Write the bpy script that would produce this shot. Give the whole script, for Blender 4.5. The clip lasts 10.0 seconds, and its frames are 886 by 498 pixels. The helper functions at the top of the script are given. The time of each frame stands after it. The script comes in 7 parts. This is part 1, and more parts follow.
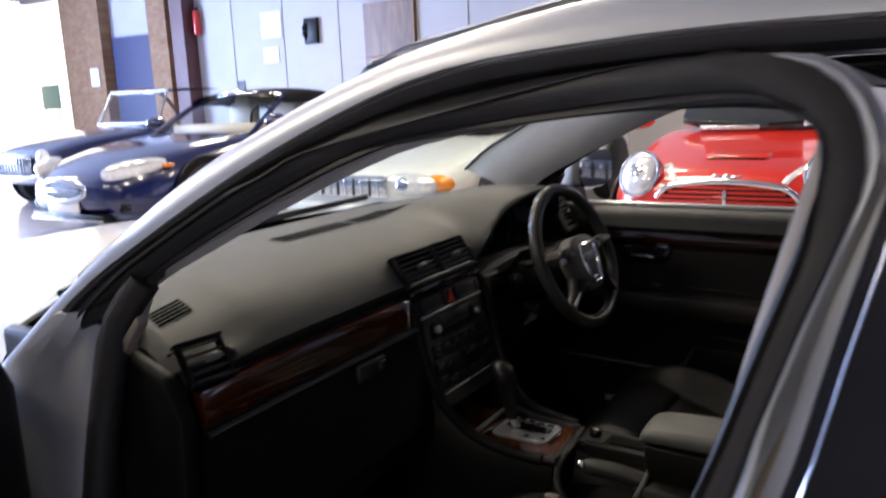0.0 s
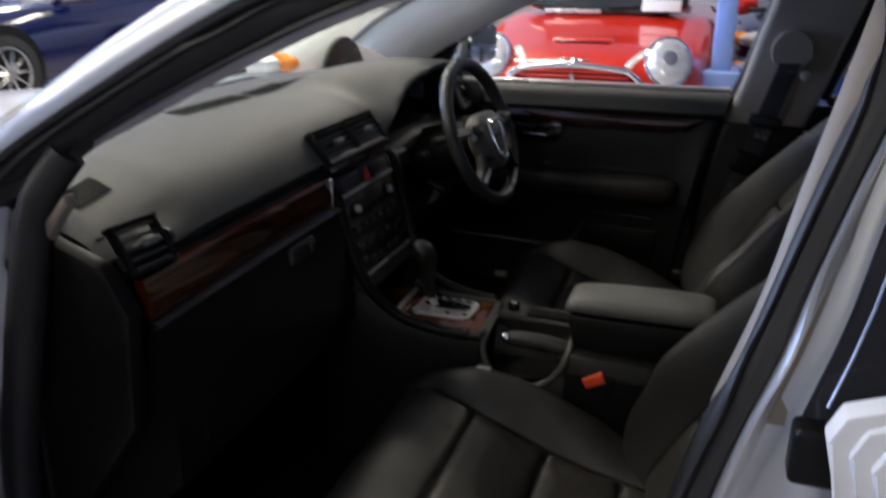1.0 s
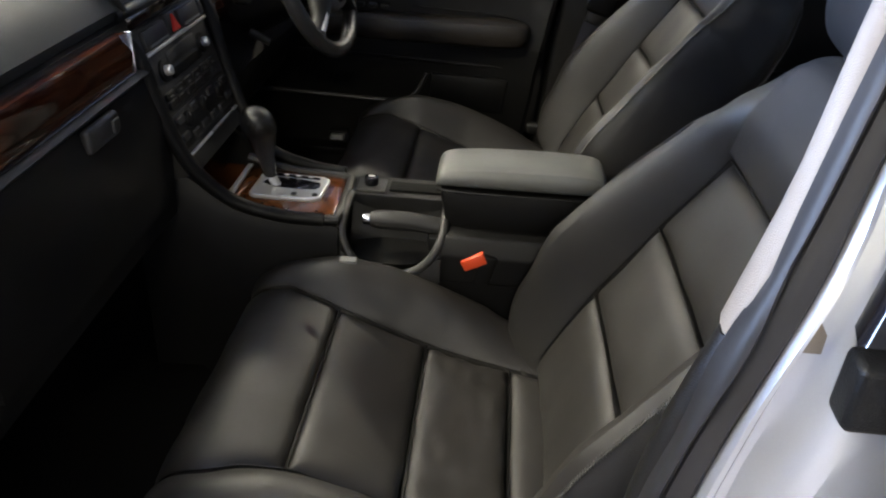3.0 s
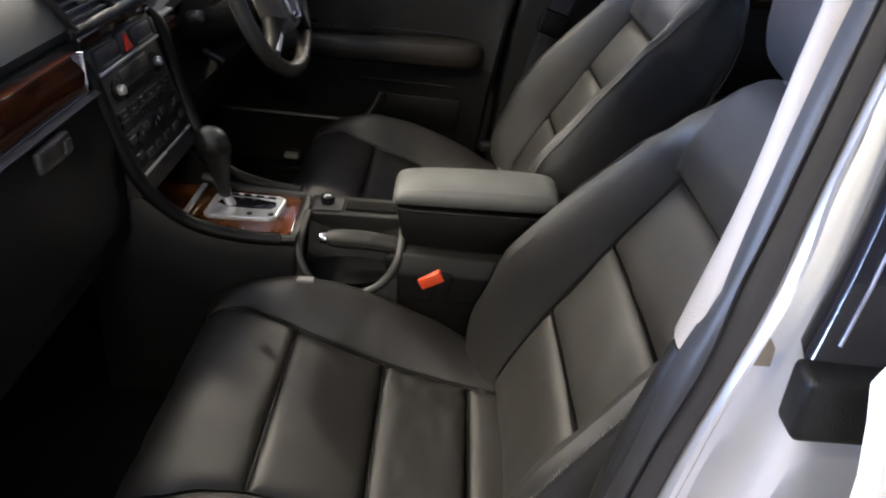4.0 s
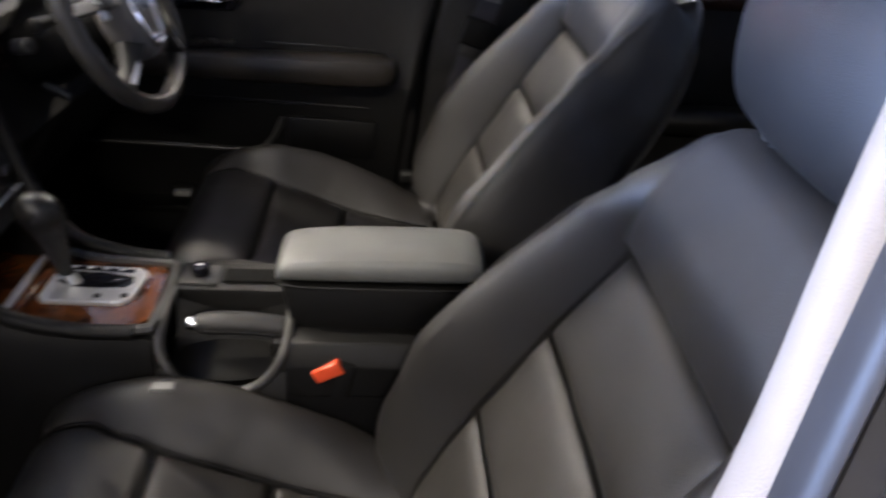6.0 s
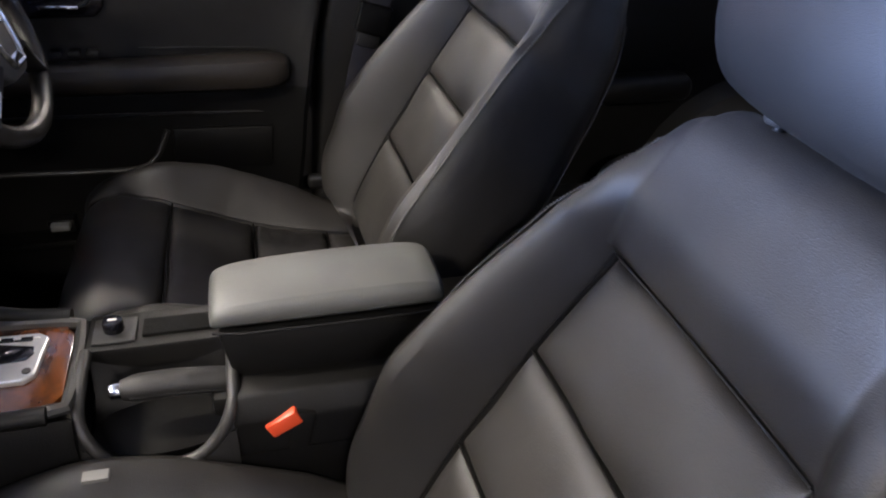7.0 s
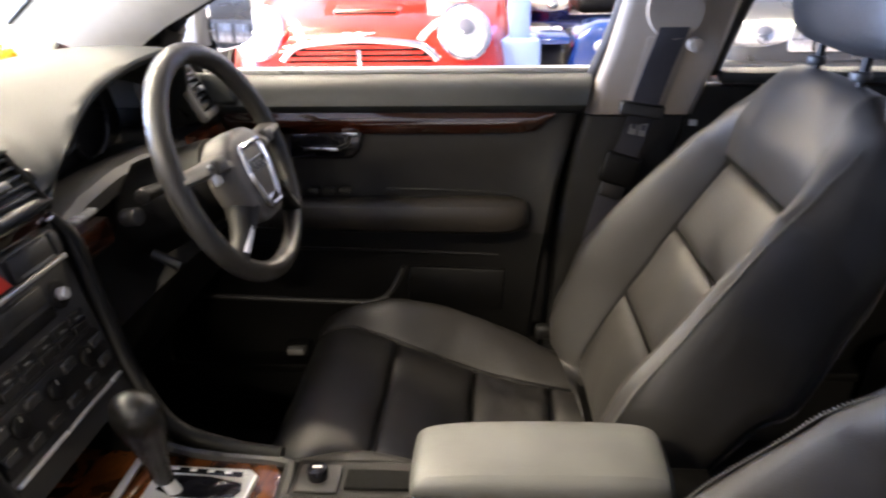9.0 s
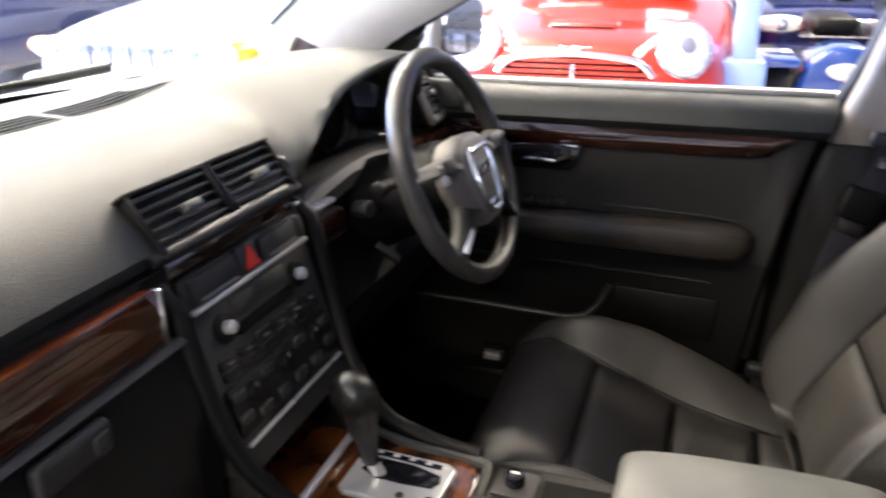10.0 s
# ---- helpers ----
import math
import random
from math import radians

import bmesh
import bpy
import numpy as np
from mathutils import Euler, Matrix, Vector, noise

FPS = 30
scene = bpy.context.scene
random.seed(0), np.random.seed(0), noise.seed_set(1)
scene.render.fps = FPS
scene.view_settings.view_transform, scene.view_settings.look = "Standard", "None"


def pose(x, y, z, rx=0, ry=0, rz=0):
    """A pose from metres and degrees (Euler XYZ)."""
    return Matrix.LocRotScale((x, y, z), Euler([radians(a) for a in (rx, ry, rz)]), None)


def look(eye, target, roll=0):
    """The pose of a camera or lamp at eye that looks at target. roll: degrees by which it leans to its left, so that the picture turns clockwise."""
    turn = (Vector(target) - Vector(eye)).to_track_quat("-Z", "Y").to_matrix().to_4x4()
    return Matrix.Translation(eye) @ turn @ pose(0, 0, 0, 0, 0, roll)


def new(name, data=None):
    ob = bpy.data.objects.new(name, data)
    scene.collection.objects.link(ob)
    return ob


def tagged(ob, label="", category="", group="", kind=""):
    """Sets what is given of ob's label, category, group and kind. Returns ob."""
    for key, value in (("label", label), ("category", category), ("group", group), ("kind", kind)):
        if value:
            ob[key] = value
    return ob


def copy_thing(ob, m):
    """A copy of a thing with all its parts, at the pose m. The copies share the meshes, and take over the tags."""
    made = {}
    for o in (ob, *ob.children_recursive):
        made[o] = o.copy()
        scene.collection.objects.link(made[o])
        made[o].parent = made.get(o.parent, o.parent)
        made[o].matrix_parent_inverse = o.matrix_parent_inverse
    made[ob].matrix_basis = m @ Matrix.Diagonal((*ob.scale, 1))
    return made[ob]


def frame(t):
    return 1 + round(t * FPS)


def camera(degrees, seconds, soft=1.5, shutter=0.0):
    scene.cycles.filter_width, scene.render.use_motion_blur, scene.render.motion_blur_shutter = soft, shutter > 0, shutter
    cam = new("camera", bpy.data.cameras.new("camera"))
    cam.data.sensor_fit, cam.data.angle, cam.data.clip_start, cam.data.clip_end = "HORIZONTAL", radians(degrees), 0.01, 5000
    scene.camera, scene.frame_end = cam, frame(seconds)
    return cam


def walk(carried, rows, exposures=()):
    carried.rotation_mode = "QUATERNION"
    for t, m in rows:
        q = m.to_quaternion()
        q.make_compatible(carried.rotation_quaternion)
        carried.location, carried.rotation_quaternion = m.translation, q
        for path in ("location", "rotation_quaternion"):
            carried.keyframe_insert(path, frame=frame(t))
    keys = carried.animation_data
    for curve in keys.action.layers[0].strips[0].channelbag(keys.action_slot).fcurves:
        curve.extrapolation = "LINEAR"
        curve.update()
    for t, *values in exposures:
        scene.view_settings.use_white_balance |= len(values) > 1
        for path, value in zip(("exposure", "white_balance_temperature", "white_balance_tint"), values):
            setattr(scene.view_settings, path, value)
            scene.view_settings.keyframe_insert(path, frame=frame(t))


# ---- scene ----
from mathutils.bvhtree import BVHTree

cam = camera(59.2, 10.0, soft=2.0, shutter=0.5)
PATH = [
    (0, (0.61, -1.344, 1.276), (-0.436, 0.315, 0.885), -2.4),
    (0.3, (0.533, -1.356, 1.275), (-0.481, 0.301, 0.798), -0.7),
    (0.5, (0.502, -1.37, 1.27), (-0.454, 0.317, 0.78), -0.8),
    (1, (0.417, -1.382, 1.247), (-0.198, 0.395, 0.569), 0.1),
    (1.5, (0.371, -1.293, 1.221), (-0.13, 0.461, 0.402), 1.1),
    (2, (0.354, -1.194, 1.19), (-0.08, 0.495, 0.211), 1.2),
    (2.5, (0.312, -1.181, 1.191), (0.07, 0.534, 0.191), 3.0),
    (2.7, (0.294, -1.175, 1.188), (0.119, 0.539, 0.172), 2.9),
    (3.8, (0.259, -1.174, 1.2), (0.275, 0.55, 0.187), 4.7),
    (4, (0.268, -1.182, 1.197), (0.291, 0.566, 0.225), 4.5),
    (4.5, (0.262, -1.157, 1.211), (0.395, 0.582, 0.232), 3.8),
    (5, (0.263, -1.095, 1.21), (0.396, 0.664, 0.268), 3.3),
    (5.5, (0.324, -0.984, 1.197), (0.273, 0.767, 0.232), 2.6),
    (6, (0.338, -0.908, 1.187), (0.482, 0.824, 0.196), 4.0),
    (6.2, (0.321, -0.886, 1.18), (0.624, 0.829, 0.198), 4.2),
    (7.3, (0.257, -0.761, 1.176), (0.71, 0.886, 0.136), 2.1),
    (7.5, (0.274, -0.747, 1.174), (0.67, 0.929, 0.156), 1.6),
    (8, (0.308, -0.706, 1.168), (0.614, 1.029, 0.221), 0.5),
    (8.5, (0.295, -0.699, 1.175), (0.426, 1.142, 0.405), -1.2),
    (9, (0.28, -0.7, 1.18), (0.155, 1.154, 0.439), -1.0),
    (9.5, (0.269, -0.703, 1.178), (-0.054, 1.13, 0.445), -1.6),
    (10, (0.239, -0.709, 1.177), (-0.351, 1.067, 0.471), -0.2),
]
EXPOSURE = [(0, -0.83, 7500, 9), (0.5, -0.93, 7550, 8), (1.0, -0.75, 6900, 6), (1.5, -0.42, 6950, 4), (2.0, 0.27, 7150, 2), (2.5, 0.62, 7150, 2), (4.0, 0.95, 7200, 6), (5.5, 1.0, 7050, 9), (7.5, 1.15, 6800, 12), (9.0, 1.53, 7950, 9), (10, 1.5, 7350, 9)]
walk(cam, [(t, look(eye, target, roll)) for t, eye, target, roll in PATH], EXPOSURE)

# ---- light: ceiling tubes, daylight through the roller door ----
world = bpy.data.worlds.new("world")
scene.world = world
world.use_nodes = True
_n = world.node_tree.nodes
_sky = _n.new("ShaderNodeTexSky")
_sky.sky_type, _sky.sun_disc = "NISHITA", False
_sky.sun_elevation, _sky.sun_rotation = radians(40), radians(90)
_n["Background"].inputs[1].default_value = 0.15
world.node_tree.links.new(_sky.outputs[0], _n["Background"].inputs[0])


def lamp(name, m, sx, sy, watts, colour):
    data = bpy.data.lights.new(name, "AREA")
    data.shape, data.size, data.size_y, data.energy, data.color = "RECTANGLE", sx, sy, watts, colour
    ob = new(name, data)
    ob.matrix_world = m
    return ob


COOL, WARM = (0.36, 0.52, 1.0), (1.0, 0.935, 0.84)
lamp("daylight_front", pose(-19.6, 1.0, 2.2, 0, -90, 0), 3.8, 7.0, 12000, COOL)
sun_data = bpy.data.lights.new("sun", "SUN")
sun_data.energy, sun_data.angle, sun_data.color = 2.0, radians(0.5), (1, 0.95, 0.88)
new("sun", sun_data).matrix_world = pose(0, 0, 20, 50, 0, 150)
TUBES = [(-12, 3.0), (-7, 3.0), (-2.8, 2.4), (-2.8, 0.4), (-9, 7.6), (-3, 7.6), (2.4, 6.0), (-6.5, -2.2), (-3.0, -3.1), (0.8, -6.8), (-1.9, 4.4)]
for k, (tx, ty) in enumerate(TUBES):
    lamp("tube_lamp", pose(tx, ty, 4.17), 1.5, 0.22, 150 if tx == -2.8 else 165 if ty == -3.1 else 160 if ty == -6.8 else 170, WARM)

# ---- materials ----


def mat(name, base, rough=0.5, metal=0.0, coat=0.0, vary=0.15, scale=30.0, bump=0.0, bscale=400.0, coarse=4.0, spec=0.5, crease=0.0):
    m = bpy.data.materials.new(name)
    m.use_nodes = True
    t = m.node_tree
    p = t.nodes["Principled BSDF"]
    p.inputs["Roughness"].default_value, p.inputs["Metallic"].default_value = rough, metal
    p.inputs["Coat Weight"].default_value, p.inputs["Coat Roughness"].default_value = coat, 0.04
    p.inputs["Specular IOR Level"].default_value = spec
    co = t.nodes.new("ShaderNodeTexCoord")
    n1, n2 = t.nodes.new("ShaderNodeTexNoise"), t.nodes.new("ShaderNodeTexNoise")
    n1.inputs["Scale"].default_value, n1.inputs["Detail"].default_value = scale, 5
    n2.inputs["Scale"].default_value, n2.inputs["Detail"].default_value = coarse, 3
    add = t.nodes.new("ShaderNodeMath")
    add.operation = "ADD"
    for n in (n1, n2):
        t.links.new(co.outputs["Object"], n.inputs["Vector"])
    t.links.new(n1.outputs["Fac"], add.inputs[0])
    t.links.new(n2.outputs["Fac"], add.inputs[1])
    ramp = t.nodes.new("ShaderNodeValToRGB")
    lo, hi = [c * (1 - vary) for c in base], [min(1, c * (1 + vary)) for c in base]
    ramp.color_ramp.elements[0].position, ramp.color_ramp.elements[1].position = 0.3, 0.7
    ramp.color_ramp.elements[0].color, ramp.color_ramp.elements[1].color = (*lo, 1), (*hi, 1)
    half = t.nodes.new("ShaderNodeMath")
    half.operation, half.inputs[1].default_value = "MULTIPLY", 0.5
    t.links.new(add.outputs[0], half.inputs[0])
    t.links.new(half.outputs[0], ramp.inputs["Fac"])
    t.links.new(ramp.outputs["Color"], p.inputs["Base Color"])
    rr = t.nodes.new("ShaderNodeMapRange")
    rr.inputs["To Min"].default_value, rr.inputs["To Max"].default_value = max(0.0, rough - 0.35 * rough * min(1, vary * 4)), min(1, rough + 0.25 * rough * min(1, vary * 4))
    t.links.new(n2.outputs["Fac"], rr.inputs["Value"])
    t.links.new(rr.outputs[0], p.inputs["Roughness"])
    if bump:
        v = t.nodes.new("ShaderNodeTexVoronoi")
        v.inputs["Scale"].default_value = bscale
        b = t.nodes.new("ShaderNodeBump")
        b.inputs["Strength"].default_value, b.inputs["Distance"].default_value = bump, 0.001
        t.links.new(co.outputs["Object"], v.inputs["Vector"])
        t.links.new(v.outputs["Distance"], b.inputs["Height"])
        if crease:
            w = t.nodes.new("ShaderNodeTexNoise")
            w.inputs["Scale"].default_value, w.inputs["Detail"].default_value, w.inputs["Distortion"].default_value = 9.0, 2.5, 1.2
            b2 = t.nodes.new("ShaderNodeBump")
            b2.inputs["Strength"].default_value, b2.inputs["Distance"].default_value = crease, 0.006
            t.links.new(co.outputs["Object"], w.inputs["Vector"])
            t.links.new(w.outputs["Fac"], b2.inputs["Height"])
            t.links.new(b2.outputs["Normal"], b.inputs["Normal"])
        t.links.new(b.outputs["Normal"], p.inputs["Normal"])
    return m


def wood_mat(name, a, b, scale=(6, 60, 60), rough=0.12, coat=1.0):
    m = mat(name, a, rough, coat=coat)
    t = m.node_tree
    p = t.nodes["Principled BSDF"]
    co, mp = t.nodes.new("ShaderNodeTexCoord"), t.nodes.new("ShaderNodeMapping")
    mp.inputs["Scale"].default_value = scale
    n = t.nodes.new("ShaderNodeTexNoise")
    n.inputs["Scale"].default_value, n.inputs["Detail"].default_value, n.inputs["Distortion"].default_value = 1.0, 6, 1.2
    r = t.nodes.new("ShaderNodeValToRGB")
    r.color_ramp.elements[0].position, r.color_ramp.elements[1].position = 0.35, 0.68
    r.color_ramp.elements[0].color, r.color_ramp.elements[1].color = (*a, 1), (*b, 1)
    t.links.new(co.outputs["Object"], mp.inputs["Vector"])
    t.links.new(mp.outputs[0], n.inputs["Vector"])
    t.links.new(n.outputs["Fac"], r.inputs["Fac"])
    t.links.new(r.outputs["Color"], p.inputs["Base Color"])
    return m


def glass_mat(name, tint=(0.9, 0.95, 0.93), clear=1.0):
    m = bpy.data.materials.new(name)
    m.use_nodes = True
    t = m.node_tree
    t.nodes.remove(t.nodes["Principled BSDF"])
    tr, gl, mx, fr, pw = (t.nodes.new(k) for k in ("ShaderNodeBsdfTransparent", "ShaderNodeBsdfGlossy", "ShaderNodeMixShader", "ShaderNodeLayerWeight", "ShaderNodeMapRange"))
    tr.inputs[0].default_value = (*tint, 1)
    gl.inputs["Roughness"].default_value = 0.02
    fr.inputs[0].default_value = 0.5
    pw.inputs["From Min"].default_value, pw.inputs["From Max"].default_value = 0.55, 1.0
    pw.inputs["To Min"].default_value, pw.inputs["To Max"].default_value = 0.045, 0.4
    t.links.new(fr.outputs["Facing"], pw.inputs["Value"])
    t.links.new(pw.outputs[0], mx.inputs[0])
    t.links.new(tr.outputs[0], mx.inputs[1])
    t.links.new(gl.outputs[0], mx.inputs[2])
    t.links.new(mx.outputs[0], t.nodes["Material Output"].inputs[0])
    return m


def glow_mat(name, colour, strength):
    m = bpy.data.materials.new(name)
    m.use_nodes = True
    p = m.node_tree.nodes["Principled BSDF"]
    p.inputs["Emission Color"].default_value, p.inputs["Emission Strength"].default_value = (*colour, 1), strength
    return m


LEATHER = mat("leather_black", (0.0196, 0.0180, 0.0167), 0.48, vary=0.2, scale=14, bump=0.25, bscale=900, coarse=5, crease=0.2)
LEATHER_SIDE = mat("leather_side", (0.0160, 0.0154, 0.0152), 0.48, vary=0.25, scale=14, bump=0.35, bscale=900, crease=0.5)
DASH = mat("dash_soft_plastic", (0.0165, 0.0200, 0.0202), 0.5, vary=0.12, scale=40, bump=0.5, bscale=700, spec=0.5)
BLACK = mat("black_plastic", (0.0055, 0.0054, 0.0053), 0.42, vary=0.2, scale=40, bump=0.3, bscale=800, spec=0.2)
DARK = mat("dark_grey_plastic", (0.022, 0.0215, 0.021), 0.45, vary=0.15, bump=0.3, bscale=800)
FASCIA = mat("dark_fascia_plastic", (0.013, 0.0125, 0.012), 0.38, vary=0.2, scale=30, bump=0.2, bscale=800, spec=0.35)
CONS = mat("console_plastic", (0.0045, 0.0043, 0.0041), 0.45, vary=0.2, scale=30, bump=0.3, bscale=800, spec=0.22)
SLAT = mat("vent_slat_plastic", (0.050, 0.050, 0.0485), 0.4, vary=0.1)
HUBM = mat("grey_hub_plastic", (0.105, 0.100, 0.094), 0.42, vary=0.1, scale=40, bump=0.4, bscale=700)
RUBBER = mat("black_rubber", (0.027, 0.026, 0.027), 0.52, vary=0.2, scale=25, spec=0.35)
CARPET = mat("black_carpet", (0.007, 0.007, 0.007), 0.95, spec=0.1, vary=0.4, scale=300, bump=1, bscale=900)
BEIGE = mat("light_grey_trim", (0.30, 0.252, 0.205), 0.6, vary=0.05, scale=60, bump=0.3, bscale=900)
# Paler than BEIGE: light on the windscreen pillars is put into the colour.
PILLARM = mat("lit_pillar_trim", (0.80, 0.79, 0.77), 0.6, vary=0.05, scale=60, bump=0.3, bscale=900)
LINER = mat("headliner_cloth", (0.55, 0.52, 0.47), 0.9, vary=0.06, scale=200)
WALNUT = wood_mat("walnut_veneer", (0.010, 0.0022, 0.0012), (0.085, 0.020, 0.005), (30, 7, 30), 0.08)
WALNUT_X = wood_mat("walnut_veneer_long", (0.005, 0.0015, 0.0011), (0.028, 0.0072, 0.0034), (6, 30, 34), 0.10)
# Brighter and more orange than WALNUT, with the console's light painted in.
BURR_LIT = wood_mat("lit_burr_walnut_veneer", (0.022, 0.006, 0.0025), (0.17, 0.052, 0.012), (26, 12, 30), 0.16, 0.45)
SLOT = mat("black_slot", (0.001, 0.001, 0.001), 1.0, vary=0.0, spec=0.0)
PRINT = mat("grey_print", (0.16, 0.16, 0.155), 0.5, vary=0.05)
DOORM = mat("dark_door_plastic", (0.0150, 0.0143, 0.0136), 0.42, vary=0.2, scale=40, bump=0.3, bscale=800, spec=0.35)
ARMM = mat("door_armrest_leather", (0.034, 0.029, 0.024), 0.34, vary=0.2, scale=14, bump=0.25, bscale=900, crease=0.1)
# Blacker than LEATHER: the headrests' backlit shade is put into the colour.
HEADM = mat("shaded_headrest_leather", (0.0080, 0.0078, 0.0078), 0.45, vary=0.15, scale=14, bump=0.2, bscale=900, coarse=5)
CHROME = mat("chrome", (0.75, 0.75, 0.76), 0.12, 1.0, vary=0.03)
SATIN = mat("satin_silver", (0.74, 0.74, 0.73), 0.28, 0.6, vary=0.05)
SILVER = mat("silver_paint", (0.62, 0.63, 0.65), 0.40, 0.68, 0.8, vary=0.04, scale=900, coarse=3)
ORANGE_RED = mat("red_plastic", (0.85, 0.09, 0.03), 0.35, vary=0.06)
HAZARD = mat("hazard_red", (0.6, 0.03, 0.02), 0.4, vary=0.05)
WHITE_P = mat("white_plastic", (0.75, 0.74, 0.72), 0.4, vary=0.06)
BELT = mat("seat_belt_webbing", (0.030, 0.030, 0.038), 0.55, vary=0.2, scale=300)
RED_PAINT = mat("red_paint", (0.55, 0.016, 0.005), 0.3, 0.0, 1.0, spec=0.3, vary=0.05, scale=8)
NAVY_PAINT = mat("navy_paint", (0.0018, 0.005, 0.055), 0.20, 0.0, 1.0, spec=0.5, vary=0.1, scale=8)
WHITE_PAINT = mat("white_paint", (0.63, 0.66, 0.66), 0.25, 0.0, 1.0, vary=0.04, scale=8)
BLACK_PAINT = mat("black_paint", (0.007, 0.007, 0.010), 0.18, 0.0, 0.4, spec=0.3, vary=0.15, scale=8)
GREY_PAINT = mat("grey_paint", (0.09, 0.095, 0.105), 0.28, 0.6, 1.0, vary=0.05, scale=8)
PALE_PAINT = mat("pale_silver_paint", (0.42, 0.43, 0.47), 0.28, 0.5, 1.0, vary=0.05, scale=8)
BLUE_PAINT = mat("bright_blue_paint", (0.010, 0.055, 0.27), 0.25, 0.1, 1.0, vary=0.1, scale=8)
SOFT_TOP = mat("black_soft_top", (0.008, 0.008, 0.009), 0.9, spec=0.1, vary=0.2, scale=120)
TYRE = mat("tyre_rubber", (0.02, 0.02, 0.02), 0.75, vary=0.2)
RIM = mat("alloy_rim", (0.6, 0.6, 0.6), 0.28, 1.0, vary=0.05)
LENS = mat("headlamp_lens", (0.80, 0.82, 0.84), 0.12, 0.45, 1.0, vary=0.3, scale=30, bump=1.0, bscale=28)
AMBER = mat("amber_lens", (0.85, 0.25, 0.01), 0.15, 0.0, 1.0, vary=0.1, scale=80)
GLASS = glass_mat("clear_glass")
DARKGLASS = mat("tinted_car_glass", (0.02, 0.024, 0.026), 0.05, 0.0, 1.0, vary=0.2, scale=5)
MIRROR = mat("mirror_glass", (0.8, 0.82, 0.85), 0.03, 1.0, vary=0.0)
PAPER = mat("white_paper", (0.8, 0.8, 0.78), 0.8, vary=0.05)
TAN = mat("tan_leather", (0.6, 0.5, 0.36), 0.5, vary=0.1)
FLOORM = mat("grey_epoxy_floor", (0.44, 0.42, 0.45), 0.28, 0.0, 0.3, vary=0.18, scale=3, coarse=0.6)
WALLM = mat("white_wall_paint", (0.44, 0.42, 0.425), 0.7, vary=0.06, scale=2, coarse=0.5, bump=0.3, bscale=60)
DIMWALL = mat("grey_wall_paint", (0.22, 0.22, 0.23), 0.8, vary=0.1, scale=2, coarse=0.5)
CEILM = mat("ceiling_sheet", (0.42, 0.42, 0.43), 0.7, vary=0.08, scale=2)
BRICKM = mat("brown_brick", (0.30, 0.16, 0.08), 0.85, vary=0.35, scale=20, bump=0.6, bscale=80)
_t = BRICKM.node_tree
_b = _t.nodes.new("ShaderNodeTexBrick")
_mp, _c = _t.nodes.new("ShaderNodeMapping"), _t.nodes.new("ShaderNodeTexCoord")
_mp.inputs["Rotation"].default_value = (radians(90), 0, 0)
_b.inputs["Scale"].default_value, _b.inputs["Mortar Size"].default_value = 4.4, 0.03
_b.inputs["Color1"].default_value, _b.inputs["Color2"].default_value, _b.inputs["Mortar"].default_value = (0.26, 0.12, 0.05, 1), (0.36, 0.2, 0.1, 1), (0.12, 0.08, 0.06, 1)
_t.links.new(_c.outputs["Object"], _mp.inputs["Vector"])
_t.links.new(_mp.outputs[0], _b.inputs["Vector"])
_t.links.new(_b.outputs["Color"], _t.nodes["Principled BSDF"].inputs["Base Color"])
BLUEDOOR = mat("navy_door_paint", (0.022, 0.028, 0.09), 0.45, vary=0.1, scale=3)
BROWNDOOR = wood_mat("brown_wood_door", (0.10, 0.045, 0.02), (0.22, 0.11, 0.05), (8, 8, 1), 0.4, 0.2)
STEEL = mat("maroon_steel", (0.09, 0.03, 0.03), 0.5, vary=0.2, scale=6)
POSTBLUE = mat("pale_blue_post_paint", (0.24, 0.36, 0.72), 0.4, vary=0.12, scale=6)
GREENM = mat("pale_green_board", (0.35, 0.52, 0.36), 0.5, vary=0.1)
MIDWALL = mat("unseen_dark_wall", (0.16, 0.16, 0.165), 0.8, vary=0.08, scale=2, coarse=0.5)
TUBEM = glow_mat("tube_glow", (1.0, 0.96, 0.88), 14.0)

# ---- mesh helpers ----


def place(ob):
    return place(ob.parent) @ ob.matrix_parent_inverse @ ob.matrix_basis if ob.parent else ob.matrix_basis.copy()


def thing(name, base, label, category, group=""):
    ob = new(name)
    ob.empty_display_size = 0.1
    ob.matrix_basis = Matrix.Translation(base)
    return tagged(ob, label, category, group)


def part(name, bm, material, parent=None, label="", smooth=True, sub=0):
    bmesh.ops.recalc_face_normals(bm, faces=bm.faces)
    me = bpy.data.meshes.new(name)
    bm.to_mesh(me)
    bm.free()
    me.materials.append(material)
    if smooth:
        me.shade_smooth()
        try:
            me.set_sharp_from_angle(angle=radians(38))
        except AttributeError:
            pass
    ob = new(name, me)
    if parent:
        ob.parent = parent
        ob.matrix_parent_inverse = place(parent).inverted()
    if sub:
        s = ob.modifiers.new("sub", "SUBSURF")
        s.levels = s.render_levels = sub
    return tagged(ob, label) if label else ob


def rumple(bm, amp, scale, seed=0.0):
    """Uneven leather: the points shift a little, by smooth noise."""
    for v in bm.verts:
        v.co += noise.noise_vector(v.co * scale + Vector((seed, 2 * seed, 0))) * amp
    return bm


def B():
    return bmesh.new()


